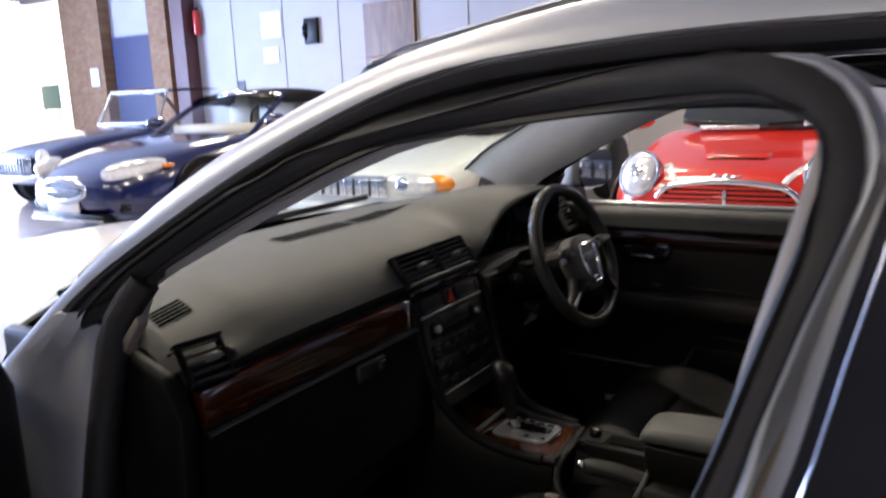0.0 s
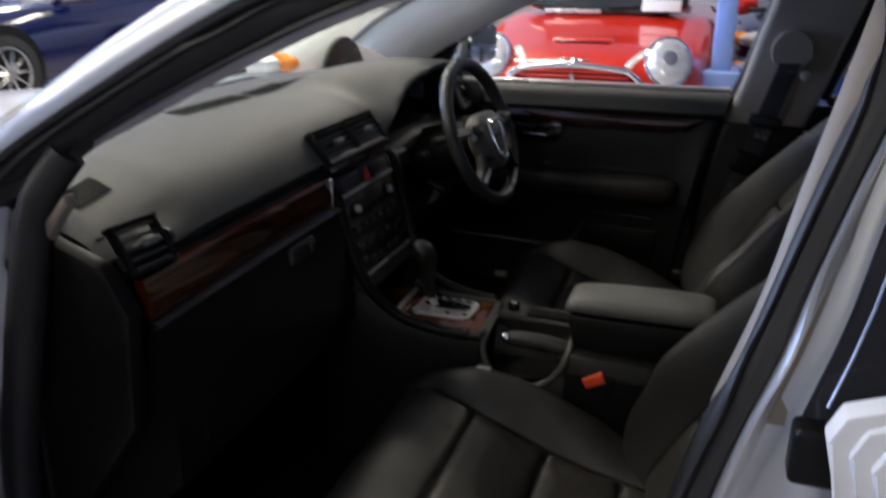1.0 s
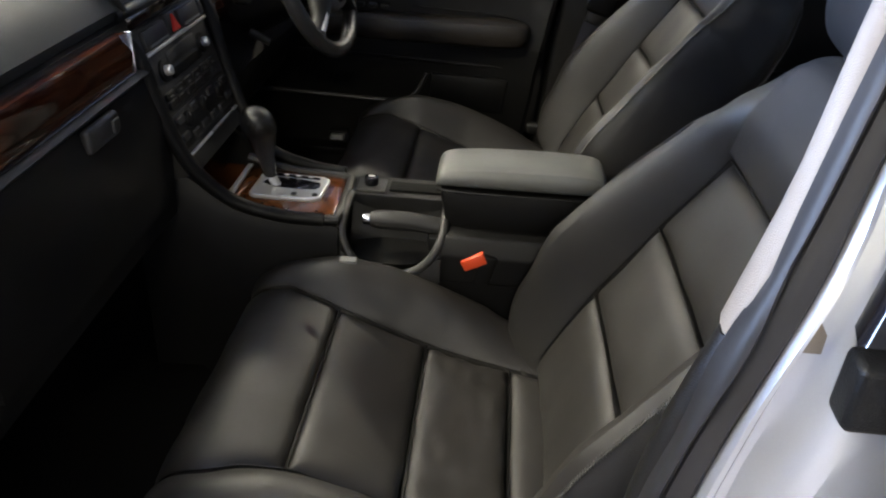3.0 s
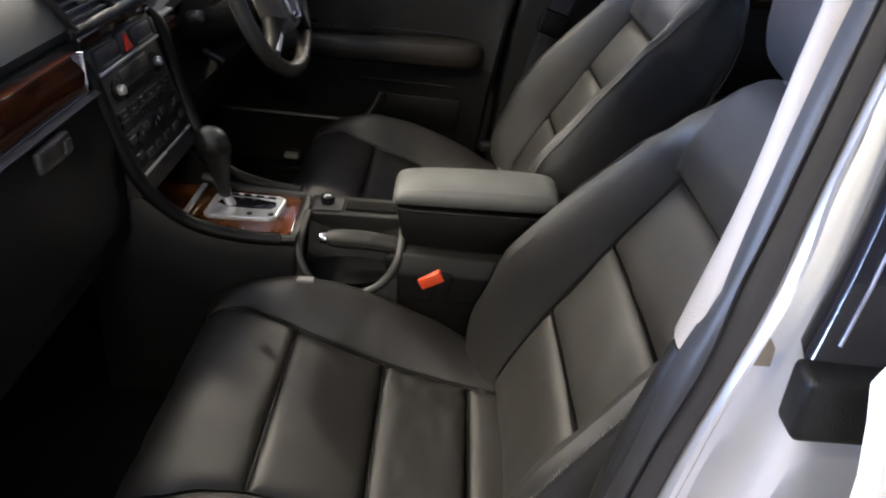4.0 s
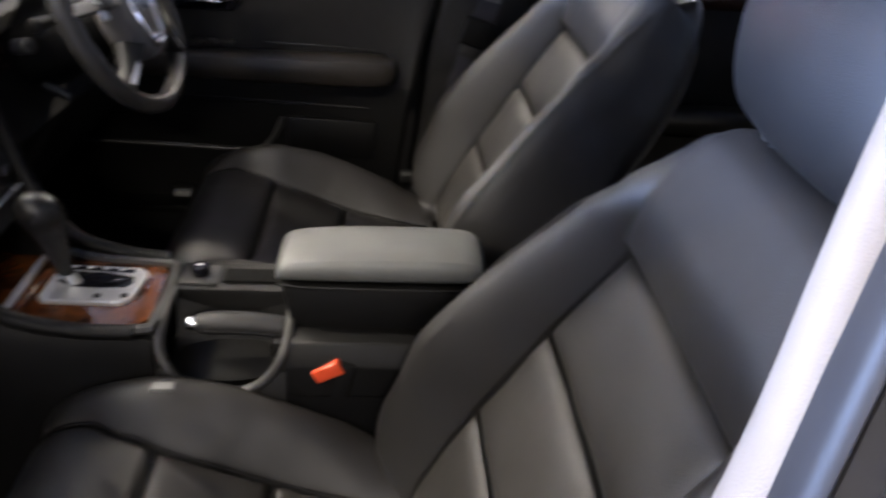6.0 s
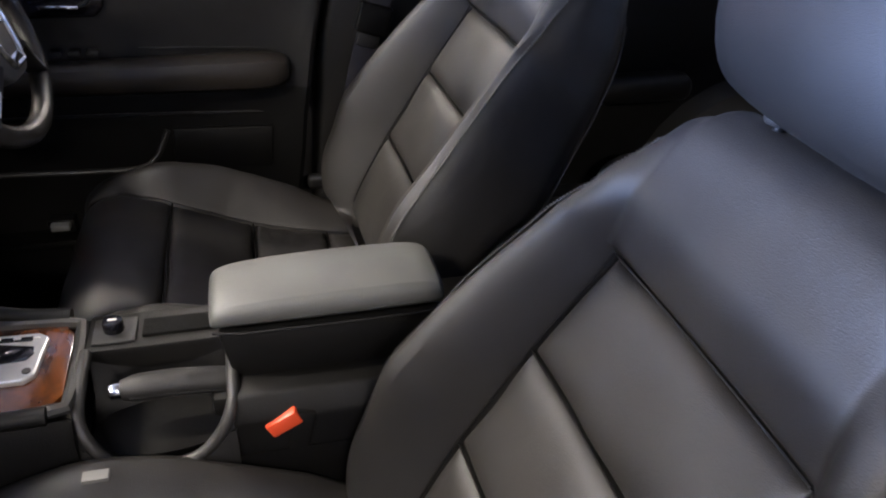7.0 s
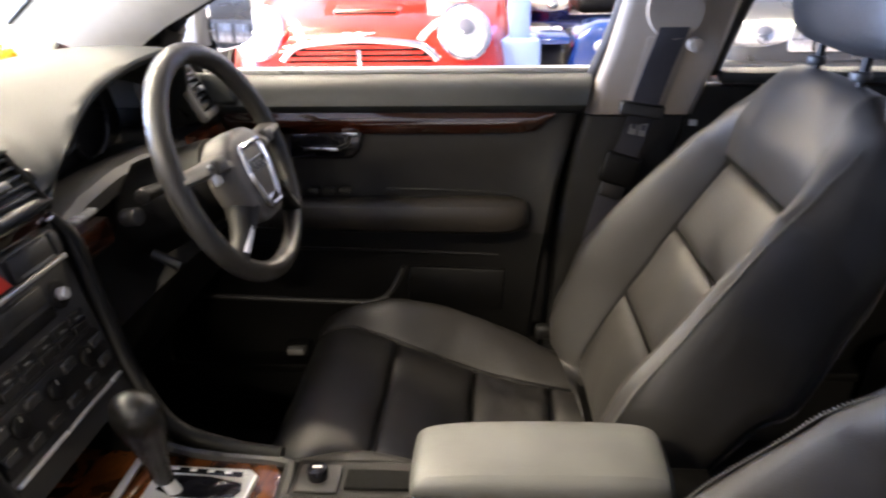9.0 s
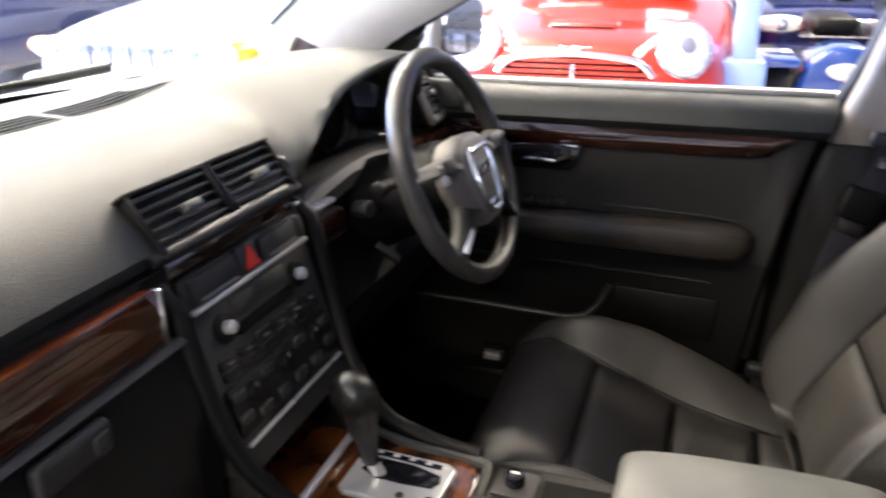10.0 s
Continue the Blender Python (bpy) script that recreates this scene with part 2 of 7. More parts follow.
def add_box(bm, c, s, r=0.0, seg=2, m=None):
    vs = bmesh.ops.create_cube(bm, size=1.0)["verts"]
    bmesh.ops.scale(bm, vec=s, verts=vs)
    if r:
        es = list({e for v in vs for e in v.link_edges})
        out = bmesh.ops.bevel(bm, geom=es, offset=r, segments=seg, profile=0.5, affect="EDGES")
        vs = list({v for f in out["faces"] for v in f.verts} | {v for v in vs if v.is_valid})
    mm = Matrix.Translation(c) if m is None else m @ Matrix.Translation(c)
    bmesh.ops.transform(bm, matrix=mm, verts=vs)
    return bm


def add_prism(bm, pts, axis, a, b, r=0.0, seg=2):
    def P(p, k):
        return {"x": (k, p[0], p[1]), "y": (p[0], k, p[1]), "z": (p[0], p[1], k)}[axis]
    va, vb = [bm.verts.new(P(p, a)) for p in pts], [bm.verts.new(P(p, b)) for p in pts]
    fs = [bm.faces.new(va), bm.faces.new(vb[::-1])]
    n = len(pts)
    for i in range(n):
        fs.append(bm.faces.new((va[i], vb[i], vb[(i + 1) % n], va[(i + 1) % n])))
    if r:
        bmesh.ops.bevel(bm, geom=list({e for f in fs for e in f.edges}), offset=r, segments=seg, profile=0.5, affect="EDGES")
    return bm


def spline(pts, n):
    """Points evenly along a smooth curve through pts."""
    P = [Vector(p) for p in pts]
    P = [P[0] * 2 - P[1]] + P + [P[-1] * 2 - P[-2]]
    fine = []
    for i in range(1, len(P) - 2):
        for k in range(16):
            t = k / 16
            a, b, c, d = P[i - 1], P[i], P[i + 1], P[i + 2]
            fine.append(0.5 * (2 * b + (c - a) * t + (2 * a - 5 * b + 4 * c - d) * t * t + (3 * b - a - 3 * c + d) * t ** 3))
    fine.append(P[-2])
    L = [0]
    for a, b in zip(fine, fine[1:]):
        L.append(L[-1] + (b - a).length)
    out, j = [], 0
    for k in range(n):
        s = L[-1] * k / (n - 1)
        while j < len(L) - 2 and L[j + 1] < s:
            j += 1
        f = (s - L[j]) / max(1e-9, L[j + 1] - L[j])
        out.append(fine[j].lerp(fine[j + 1], f))
    return out


def interp(table, v):
    """Piecewise smooth value of a small table of (key, value)."""
    if v <= table[0][0]:
        return table[0][1]
    for (a, p), (b, q) in zip(table, table[1:]):
        if v <= b:
            t = (v - a) / (b - a)
            t = t * t * (3 - 2 * t) * 0.5 + t * 0.5
            return p + (q - p) * t
    return table[-1][1]


def add_loft(bm, rings, closed=True, caps=True):
    R = [[bm.verts.new(p) for p in r] for r in rings]
    n = len(R[0])
    for a, b in zip(R, R[1:]):
        for i in range(n if closed else n - 1):
            j = (i + 1) % n
            try:
                bm.faces.new((a[i], a[j], b[j], b[i]))
            except ValueError:
                pass
    if caps and closed:
        bm.faces.new(R[0])
        bm.faces.new(R[-1][::-1])
    return bm


def add_tube(bm, pts, r, n=10, closed=False, flat=1.0, up=(0, 0, 1)):
    P = [Vector(p) for p in pts]
    rings = []
    for i, p in enumerate(P):
        a = P[i - 1] if i or closed else P[0]
        b = P[(i + 1) % len(P)] if i < len(P) - 1 or closed else P[-1]
        d = (b - a).normalized()
        u = d.cross(Vector(up))
        if u.length < 1e-4:
            u = d.cross(Vector((1, 0, 0)))
        u.normalize()
        v = u.cross(d)
        rr = r[i] if isinstance(r, (list, tuple)) else r
        rings.append([p + rr * (math.cos(q) * u + flat * math.sin(q) * v) for q in (2 * math.pi * k / n for k in range(n))])
    if closed:
        rings.append(rings[0])
        R = [[bm.verts.new(p) for p in q] for q in rings[:-1]]
        for i in range(len(R)):
            a, b = R[i], R[(i + 1) % len(R)]
            for k in range(n):
                bm.faces.new((a[k], a[(k + 1) % n], b[(k + 1) % n], b[k]))
        return bm
    return add_loft(bm, rings)


def add_disc(bm, c, axis, r, h, n=24, r2=None, bev=0.0):
    ax = Vector(axis).normalized()
    q = Vector((0, 0, 1)).rotation_difference(ax).to_matrix().to_4x4()
    out = bmesh.ops.create_cone(bm, cap_ends=True, segments=n, radius1=r, radius2=r if r2 is None else r2, depth=h, matrix=Matrix.Translation(c) @ q)
    if bev:
        es = [e for e in {e for v in out["verts"] for e in v.link_edges} if len(e.link_faces) == 2 and e.calc_face_angle(0) > 0.6]
        bmesh.ops.bevel(bm, geom=es, offset=bev, segments=2, profile=0.5, affect="EDGES")
    return bm


def add_grid(bm, nu, nv, f):
    V = [[bm.verts.new(f(i / nu, j / nv)) for j in range(nv + 1)] for i in range(nu + 1)]
    for i in range(nu):
        for j in range(nv):
            bm.faces.new((V[i][j], V[i + 1][j], V[i + 1][j + 1], V[i][j + 1]))
    return bm


def add_pad(bm, nu, nv, f, puff, groove, skirt):
    """A padded panel: f(u, v) gives a place and its outward normal; the rim sinks into a seam."""
    def g(u, v):
        p, n, su, sv = f(u, v)
        e = min(u * su, (1 - u) * su, v * sv, (1 - v) * sv)
        k = 1 - math.exp(-e / 0.007)
        h = puff * (4 * u * (1 - u)) ** 0.5 * (4 * v * (1 - v)) ** 0.5 + groove * (k - 1)
        return Vector(p) + Vector(n) * h, Vector(n)
    us = [0.5 - 0.5 * math.cos(math.pi * i / nu) for i in range(nu + 1)]
    vs = [0.5 - 0.5 * math.cos(math.pi * j / nv) for j in range(nv + 1)]
    V = [[bm.verts.new(g(u, v)[0]) for v in vs] for u in us]
    for i in range(nu):
        for j in range(nv):
            bm.faces.new((V[i][j], V[i + 1][j], V[i + 1][j + 1], V[i][j + 1]))
    rim = [(i, 0) for i in range(nu)] + [(nu, j) for j in range(nv)] + [(i, nv) for i in range(nu, 0, -1)] + [(0, j) for j in range(nv, 0, -1)]
    low = [bm.verts.new(V[i][j].co - g(us[i], vs[j])[1] * skirt) for i, j in rim]
    for k in range(len(rim)):
        a, b = rim[k], rim[(k + 1) % len(rim)]
        bm.faces.new((V[a[0]][a[1]], low[k], low[(k + 1) % len(rim)], V[b[0]][b[1]]))
    return bm

# ---- the showroom ----


def structure(name, bm, material, label="", category="", smooth=False):
    return tagged(part(name, bm, material, smooth=smooth), label, category, kind="structure")


X0, X1, Y0, Y1, TOP = -20.0, 9.0, -9.0, 11.0, 4.4
structure("floor", add_box(B(), ((X0 + X1) / 2, (Y0 + Y1) / 2, -0.1), (X1 - X0 + 0.6, Y1 - Y0 + 0.6, 0.2)), FLOORM, "glossy bluish grey painted concrete floor", "floor")
structure("ceiling", add_box(B(), ((X0 + X1) / 2, (Y0 + Y1) / 2, TOP + 0.1), (X1 - X0 + 0.6, Y1 - Y0 + 0.6, 0.2)), CEILM, "grey sheet ceiling with tube lights", "ceiling")
bm = add_box(B(), ((-17.85 + X1) / 2, Y1 + 0.1, TOP / 2), (X1 + 17.85, 0.2, TOP))
add_box(bm, ((X0 - 17.85) / 2, Y1 + 0.1, TOP - 0.2), (-17.85 - X0, 0.2, 0.4))
wall_north = structure("wall_north", bm, WALLM, "white painted panel wall with an open doorway", "wall")
# Glowing white sheets stand in for the daylit outdoors and send light inside.
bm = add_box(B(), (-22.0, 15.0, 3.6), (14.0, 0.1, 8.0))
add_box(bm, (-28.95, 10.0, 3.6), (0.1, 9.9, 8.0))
structure("backdrop", bm, glow_mat("outdoors_glow", (1.0, 0.99, 1.0), 3.0), "plain glowing backdrop for the outdoors beyond the open doorway", "outdoors")
# The south wall is unseen; its dark grey keeps bounced light out of the cabin.
structure("wall_south", add_box(B(), ((X0 + X1) / 2, Y0 - 0.1, TOP / 2), (X1 - X0, 0.2, TOP)), MIDWALL, "unseen wall, dark to cut the fill light from the south", "wall")
structure("wall_east", add_box(B(), (X1 + 0.1, (Y0 + Y1) / 2, TOP / 2), (0.2, Y1 - Y0 + 0.4, TOP)), DIMWALL, "plain grey painted wall", "wall")
bm = B()
add_box(bm, (X0 - 0.1, -6.0, TOP / 2), (0.2, 6.4, TOP))
add_box(bm, (X0 - 0.1, 5.9, TOP / 2), (0.2, 2.8, TOP))
add_box(bm, (X0 - 0.1, 9.25, TOP - 0.15), (0.2, 3.9, 0.3))
add_box(bm, (X0 - 0.1, 0.85, TOP - 0.15), (0.2, 7.3, 0.3))
structure("wall_west", bm, WALLM, "white wall with a wide open roller door", "wall")
structure("ground", add_box(B(), (-35, 0, -0.16), (50, 60, 0.1)), FLOORM, "pale concrete yard outside the roller door", "ground")
for tx, ty in TUBES:
    t = thing("ceiling_light", (tx, ty, TOP), "white batten ceiling light with a fluorescent tube", "ceiling light", "ceiling lights")
    part("housing", add_box(B(), (tx, ty, TOP - 0.06), (1.5, 0.2, 0.12), 0.02), WHITE_P, t)
    part("tube", add_tube(B(), [(tx - 0.72, ty, TOP - 0.15), (tx + 0.72, ty, TOP - 0.15)], 0.018), TUBEM, t, "glowing fluorescent tube")

# back wall features
for k in range(7):
    part("wall_panel", add_box(B(), (-12.95 + 1.45 * k, Y1 - 0.012, 2.2), (1.42, 0.024, 4.3), 0.006), WALLM, wall_north, smooth=False)
pier = structure("brick_pier", add_box(B(), (-17.1, Y1 - 0.16, 2.2), (1.5, 0.3, 4.4)), BRICKM, "brown brick pier with dark joints", "pier")
pier2 = structure("brick_pier", add_box(B(), (-14.3, Y1 - 0.16, 2.2), (0.62, 0.3, 4.4)), BRICKM, "narrow brown brick pier beside a door", "pier")
d = structure("door_1", add_box(B(), (-15.45, Y1 - 0.06, 1.45), (1.55, 0.08, 2.9), 0.01), BLUEDOOR, "dark navy blue painted flat door", "door")
part("handle", add_tube(B(), [(-16.0, Y1 - 0.1, 1.05), (-16.0, Y1 - 0.16, 1.05), (-15.88, Y1 - 0.16, 1.05)], 0.012), CHROME, d)
structure("steel_column", add_box(B(), (-13.55, Y1 - 0.2, 2.2), (0.42, 0.36, 4.4), 0.015), STEEL, "dark maroon painted steel column", "column")
d = structure("door_2", add_box(B(), (-8.1, Y1 - 0.06, 1.5), (1.15, 0.08, 3.0), 0.01), BROWNDOOR, "brown wooden door in a white wall", "door")
part("handle", add_tube(B(), [(-7.6, Y1 - 0.1, 1.05), (-7.6, Y1 - 0.16, 1.05), (-7.72, Y1 - 0.16, 1.05)], 0.012), CHROME, d)
t = thing("wall_telephone", (-10.0, Y1 - 0.04, 2.4), "black wall-mounted telephone with a cord", "telephone")
part("body", add_box(B(), (-10.0, Y1 - 0.07, 2.6), (0.34, 0.08, 0.5), 0.02), BLACK, t)
part("handset", add_tube(B(), spline([(-10.12, Y1 - 0.1, 2.45), (-10.14, Y1 - 0.15, 2.6), (-10.12, Y1 - 0.1, 2.76)], 8), 0.035), BLACK_PAINT, t)
for k, (px, pz, w, h, m) in enumerate([(-11.1, 2.8, 0.55, 0.5, PAPER), (-11.15, 2.2, 0.42, 0.3, PAPER), (-12.1, 1.55, 0.22, 0.34, DARK), (-16.7, 2.0, 0.32, 0.42, PAPER)]):
    t = tagged(part("wall_notice" if m is PAPER else "switch_box", add_box(B(), (px, Y1 - (0.33 if px < -16 else 0.035), pz), (w, 0.02, h), 0.004), m), "white paper notice stuck on the wall" if m is PAPER else "small dark switch box on the wall", "notice" if m is PAPER else "switch box")
t = thing("fire_extinguisher", (-13.2, Y1 - 0.15, 2.1), "red fire extinguisher hung beside the steel column", "fire extinguisher")
part("cylinder", add_disc(B(), (-13.2, Y1 - 0.12, 3.0), (0, 0, 1), 0.08, 0.5, bev=0.02), RED_PAINT, t)
part("valve", add_box(B(), (-13.2, Y1 - 0.12, 3.3), (0.05, 0.1, 0.07), 0.01), BLACK, t)
t = tagged(part("notice_board", add_box(B(), (-20.1, 11.6, 1.62), (0.8, 0.04, 0.66), 0.01), GREENM), "pale green board beyond the open doorway", "board")
for x in (-20.4, -19.8):
    part("leg", add_tube(B(), [(x, 11.6, -0.12), (x, 11.6, 1.4)], 0.02, 8), SATIN, t)
t = thing("lift_post", (0.43, 4.0, 0), "pale blue painted steel lift post on the floor", "post")
part("column", add_box(B(), (0.43, 4.0, 1.6), (0.12, 0.16, 3.2), 0.012), POSTBLUE, t)
part("base_plate", add_box(B(), (0.43, 4.0, 0.32), (0.24, 0.3, 0.64), 0.03), POSTBLUE, t)

# ---- the silver car: shell round the cabin ----
car = thing("silver_car", (0.4, 0, 0), "silver saloon car with its passenger door open", "car")


def side(pts, s):
    return [(x, y * s, z) for x, y, z in pts]


# the outer rail sweeps from the bonnet's corner over the door opening
UP = [(-0.60, -0.765, 0.865), (-0.51, -0.748, 0.935), (-0.406, -0.714, 1.031), (-0.277, -0.678, 1.136), (-0.124, -0.646, 1.226), (0.026, -0.62, 1.292), (0.13, -0.606, 1.327), (0.30, -0.592, 1.358), (0.55, -0.585, 1.375), (1.0, -0.585, 1.365), (1.5, -0.6, 1.29)]
OUT = [(-0.56, -0.785, 0.84), (-0.474, -0.759, 0.932), (-0.368, -0.724, 1.03), (-0.274, -0.703, 1.092), (-0.106, -0.669, 1.189), (0.04, -0.644, 1.257), (0.169, -0.631, 1.298), (0.334, -0.625, 1.316), (0.55, -0.623, 1.322), (1.0, -0.625, 1.31), (1.5, -0.65, 1.23)]
INN = [(-0.38, -0.71, 0.985), (-0.299, -0.688, 1.042), (-0.207, -0.671, 1.089), (-0.122, -0.656, 1.132), (-0.043, -0.643, 1.169), (0.03, -0.632, 1.2), (0.099, -0.625, 1.223), (0.225, -0.616, 1.247), (0.36, -0.613, 1.258), (0.60, -0.612, 1.262), (1.0, -0.615, 1.255), (1.45, -0.64, 1.18)]
# inner and outer edge of the door's seal, from the roof round the rear corner and down the centre pillar
EDGE = [((0.33, -0.626, 1.251), (0.335, -0.629, 1.288)), ((0.45, -0.642, 1.255), (0.463, -0.636, 1.296)), ((0.503, -0.648, 1.253), (0.517, -0.639, 1.287)), ((0.531, -0.653, 1.241), (0.549, -0.645, 1.265)), ((0.543, -0.660, 1.218), (0.564, -0.654, 1.234)), ((0.540, -0.667, 1.192), (0.568, -0.667, 1.193)), ((0.524, -0.683, 1.141), (0.553, -0.685, 1.141)), ((0.500, -0.705, 1.067), (0.528, -0.707, 1.067)), ((0.466, -0.738, 0.95), (0.493, -0.742, 0.948)), ((0.445, -0.755, 0.89), (0.472, -0.758, 0.886)), ((0.424, -0.757, 0.80), (0.452, -0.760, 0.80)), ((0.405, -0.760, 0.70), (0.435, -0.764, 0.70)), ((0.392, -0.765, 0.5), (0.42, -0.77, 0.5)), ((0.388, -0.768, 0.37), (0.415, -0.775, 0.37))]
N = 46
for s in (1, -1):
    u, o, i = (spline(side(q, s), N) for q in (UP, OUT, INN))
    up = Vector((0, -0.5 * s, 0.86))
    rings = []
    for a, b in zip(u, o):
        ax = (b - a)
        inn = Vector((0, 0.035 * s, 0))
        rings.append([a + inn * 2.2 + Vector((0, 0, 0.012)), a, a.lerp(b, 0.35) + Vector((0, -0.009 * s, 0.005)), a.lerp(b, 0.75) + Vector((0, -0.008 * s, 0.003)), a.lerp(b, 0.96) + Vector((0, -0.004 * s, 0.001)), b, b + inn * 0.9, b + inn * 2 + Vector((0, 0, 0.004)), a + inn * 2.2 - Vector((0, 0, 0.02))])
    part("roof_rail", add_loft(B(), rings), SILVER, car, "silver painted roof rail and windscreen pillar")
    # the opening's edge: a rubber seal with two lips inside a painted flange, over the door and down the centre pillar
    def share(x):
        """How much of the frame's depth the black moulding takes."""
        return interp([(-0.5, 0.24), (0.05, 0.25), (0.16, 0.32), (0.30, 0.40)], x)
    pairs = [(i[k], o[k].lerp(i[k], share(i[k].x))) for k in range(0, N, 2) if i[k].x < 0.22]
    pairs += [(Vector((a[0], a[1] * s, a[2])), Vector((b[0], b[1] * s, b[2]))) for a, b in EDGE]
    inner_edge, outer_edge = spline([p for p, q in pairs], 90), spline([q for p, q in pairs], 90)
    seal, flange = [], []
    for k in range(90):
        a, b = inner_edge[k], outer_edge[k]
        run = inner_edge[min(k + 1, 89)] - inner_edge[max(k - 1, 0)]
        d = b - a
        nn = d.cross(run).normalized()
        nn = nn if nn.y * s < 0 else -nn
        e = d.normalized()
        g = interp([(0.1, 0.36), (0.50, 0.38), (0.56, 1.0)], a.x if a.z > 1.2 else 0.6)
        seal.append([a + d * u + nn * h for u, h in ((0, -0.014), (-0.02, 0.002), (0.05, 0.008), (0.15, 0.010), (0.24, 0.0075), (0.29, 0.003), (0.35, 0.0055), (0.60, 0.0075), (0.88, 0.0065), (1.05, 0.001), (1.05, -0.02), (0.3, -0.022))])
        flange.append([b + e * (u * g) + nn * h for u, h in ((0, -0.012), (0.0, 0.000), (0.003, 0.006), (0.010, 0.0105), (0.019, 0.0095), (0.027, 0.003), (0.034, -0.007), (0.042, -0.010), (0.042, -0.026), (0, -0.026))])
    part("door_seal", add_loft(B(), seal), RUBBER, car, "black rubber door seal with two lips")
    turn = next(k for k in range(90) if inner_edge[k].x > 0.535)
    head = [[outer_edge[j] + (q - outer_edge[j]) * min(1.0, 0.12 + (turn - j) / 14) for q in ring] for j, ring in enumerate(flange[:turn + 1])]
    part("outer_lip", add_loft(B(), head), RUBBER, car, "black rubber outer lip")
    tail = [[outer_edge[turn + j] + (q - outer_edge[turn + j]) * min(1.0, 0.12 + j / 9) for q in ring] for j, ring in enumerate(flange[turn:])]
    # Black on the driver's side, so the gap beside the closed door stays dark.
    part("door_flange", add_loft(B(), tail), SILVER if s > 0 else RUBBER, car, "flange round the door opening")
    # black strip under the roof rail, and the frame behind the corner
    rings = []
    for a, b in zip(o, i):
        d, out = (b - a) * (share(b.x) / 0.40), Vector((0, -s, 0))
        rings.append([a + d * 0.02 - out * 0.012, a + d * 0.02 + out * 0.003, a + d * 0.07 + out * 0.0075, a + d * 0.20 + out * 0.0085, a + d * 0.29 + out * 0.006, a + d * 0.32 - out * 0.001, a + d * 0.42 - out * 0.016, a + d * 0.30 - out * 0.03])
    part("roof_moulding", add_loft(B(), rings), RUBBER, car, "black rubber strip under the roof rail")
    rings = []
    for a, b in zip(o, i):
        if a.x > 0.40:
            d = b - a
            inn = Vector((0, 0.02 * s, 0))
            rings.append([a + inn * 0.5, a + d * 0.3 + inn * 0.2, a + d * 0.8 + inn * 0.2, b + inn * 0.6, b + inn * 2.2, a + inn * 2.4])
    part("rear_frame", add_loft(B(), rings[4:]), SILVER, car, "silver painted frame over the rear door")
    # inner pillar trim
    rings = []
    for k in range(24):
        b = i[k]
        g = 1 - 0.35 * k / 23
        rings.append([b + Vector((0.004, 0.046 * s, -0.006)), b + Vector((-0.022 * g, 0.060 * s, 0.008 * g)), b + Vector((-0.052 * g, 0.062 * s, 0.028 * g)), b + Vector((-0.080 * g, 0.050 * s, 0.048 * g)), b + Vector((-0.07 * g, 0.03 * s, 0.05 * g)), b + Vector((0.0, 0.030 * s, 0.0))])
    if s < 0:
        rings = [[b + Vector((0.004, -0.046, -0.006)), b + Vector((-0.020, -0.066, 0.008)), b + Vector((-0.055, -0.080, 0.026)), b + Vector((-0.100, -0.086, 0.048)), b + Vector((-0.160, -0.084, 0.070)), b + Vector((-0.165, -0.030, 0.076)), b + Vector((0.0, -0.030, 0.0))] for b in i[:24]]
        part("glass_edge", add_tube(B(), [r[4] + Vector((-0.003, 0.0, 0.002)) for r in rings], 0.0045, 8), RUBBER, car, "black edge of the windscreen")
    part("pillar_trim", add_loft(B(), rings), PILLARM, car, "light grey inner windscreen pillar trim")

    part("pillar_foot", add_prism(B(), [(-0.352, 0.911), (-0.318, 0.950), (-0.265, 1.005), (-0.262, 0.992), (-0.297, 0.952), (-0.337, 0.911)], "y", -0.722 * s, -0.704 * s, 0.003), BEIGE, car, "light grey foot of the pillar trim")

# roof skin and headliner
def roof(u, v, dz, n_in=0.0):
    x = 0.03 + 1.35 * u
    yy = (v * 2 - 1)
    edge = interp([(0.0, 1.295), (0.13, 1.33), (0.3, 1.36), (0.55, 1.377), (1.0, 1.367), (1.4, 1.31)], x)
    w = interp([(0.0, 0.60), (0.3, 0.57), (0.55, 0.565), (1.4, 0.58)], x)
    return (x - 0.09 * (1 - yy * yy) * (1 - u), yy * w, edge + 0.055 * (1 - yy * yy) + dz)


bm = add_grid(B(), 20, 16, lambda u, v: roof(u, v, 0.008))
add_grid(bm, 20, 16, lambda u, v: roof(u, v, -0.004))
part("roof", bm, SILVER, car, "silver painted steel roof")
part("headliner", add_grid(B(), 20, 16, lambda u, v: roof(u, v, -0.035)), LINER, car, "pale grey cloth headliner")

# windscreen
def wscreen(u, v):
    y = (v * 2 - 1)
    a = Vector((-0.80 + 0.20 * y * y, 0.70 * y, 0.965 - 0.03 * y * y))
    b = Vector((-0.06 + 0.09 * y * y, 0.60 * y, 1.345 - 0.05 * y * y))
    return a.lerp(b, u) + Vector((-0.03, 0, 0.03)) * (4 * u * (1 - u)) * 0.6


ws = part("windscreen", add_grid(B(), 10, 14, wscreen), GLASS, car, "clear windscreen glass")
ws.visible_shadow = False
bm = B()
add_tube(bm, [wscreen(0.0, k / 24) for k in range(25)], 0.007)
part("windscreen_seal", bm, RUBBER, car, "black rubber strip along the windscreen base")

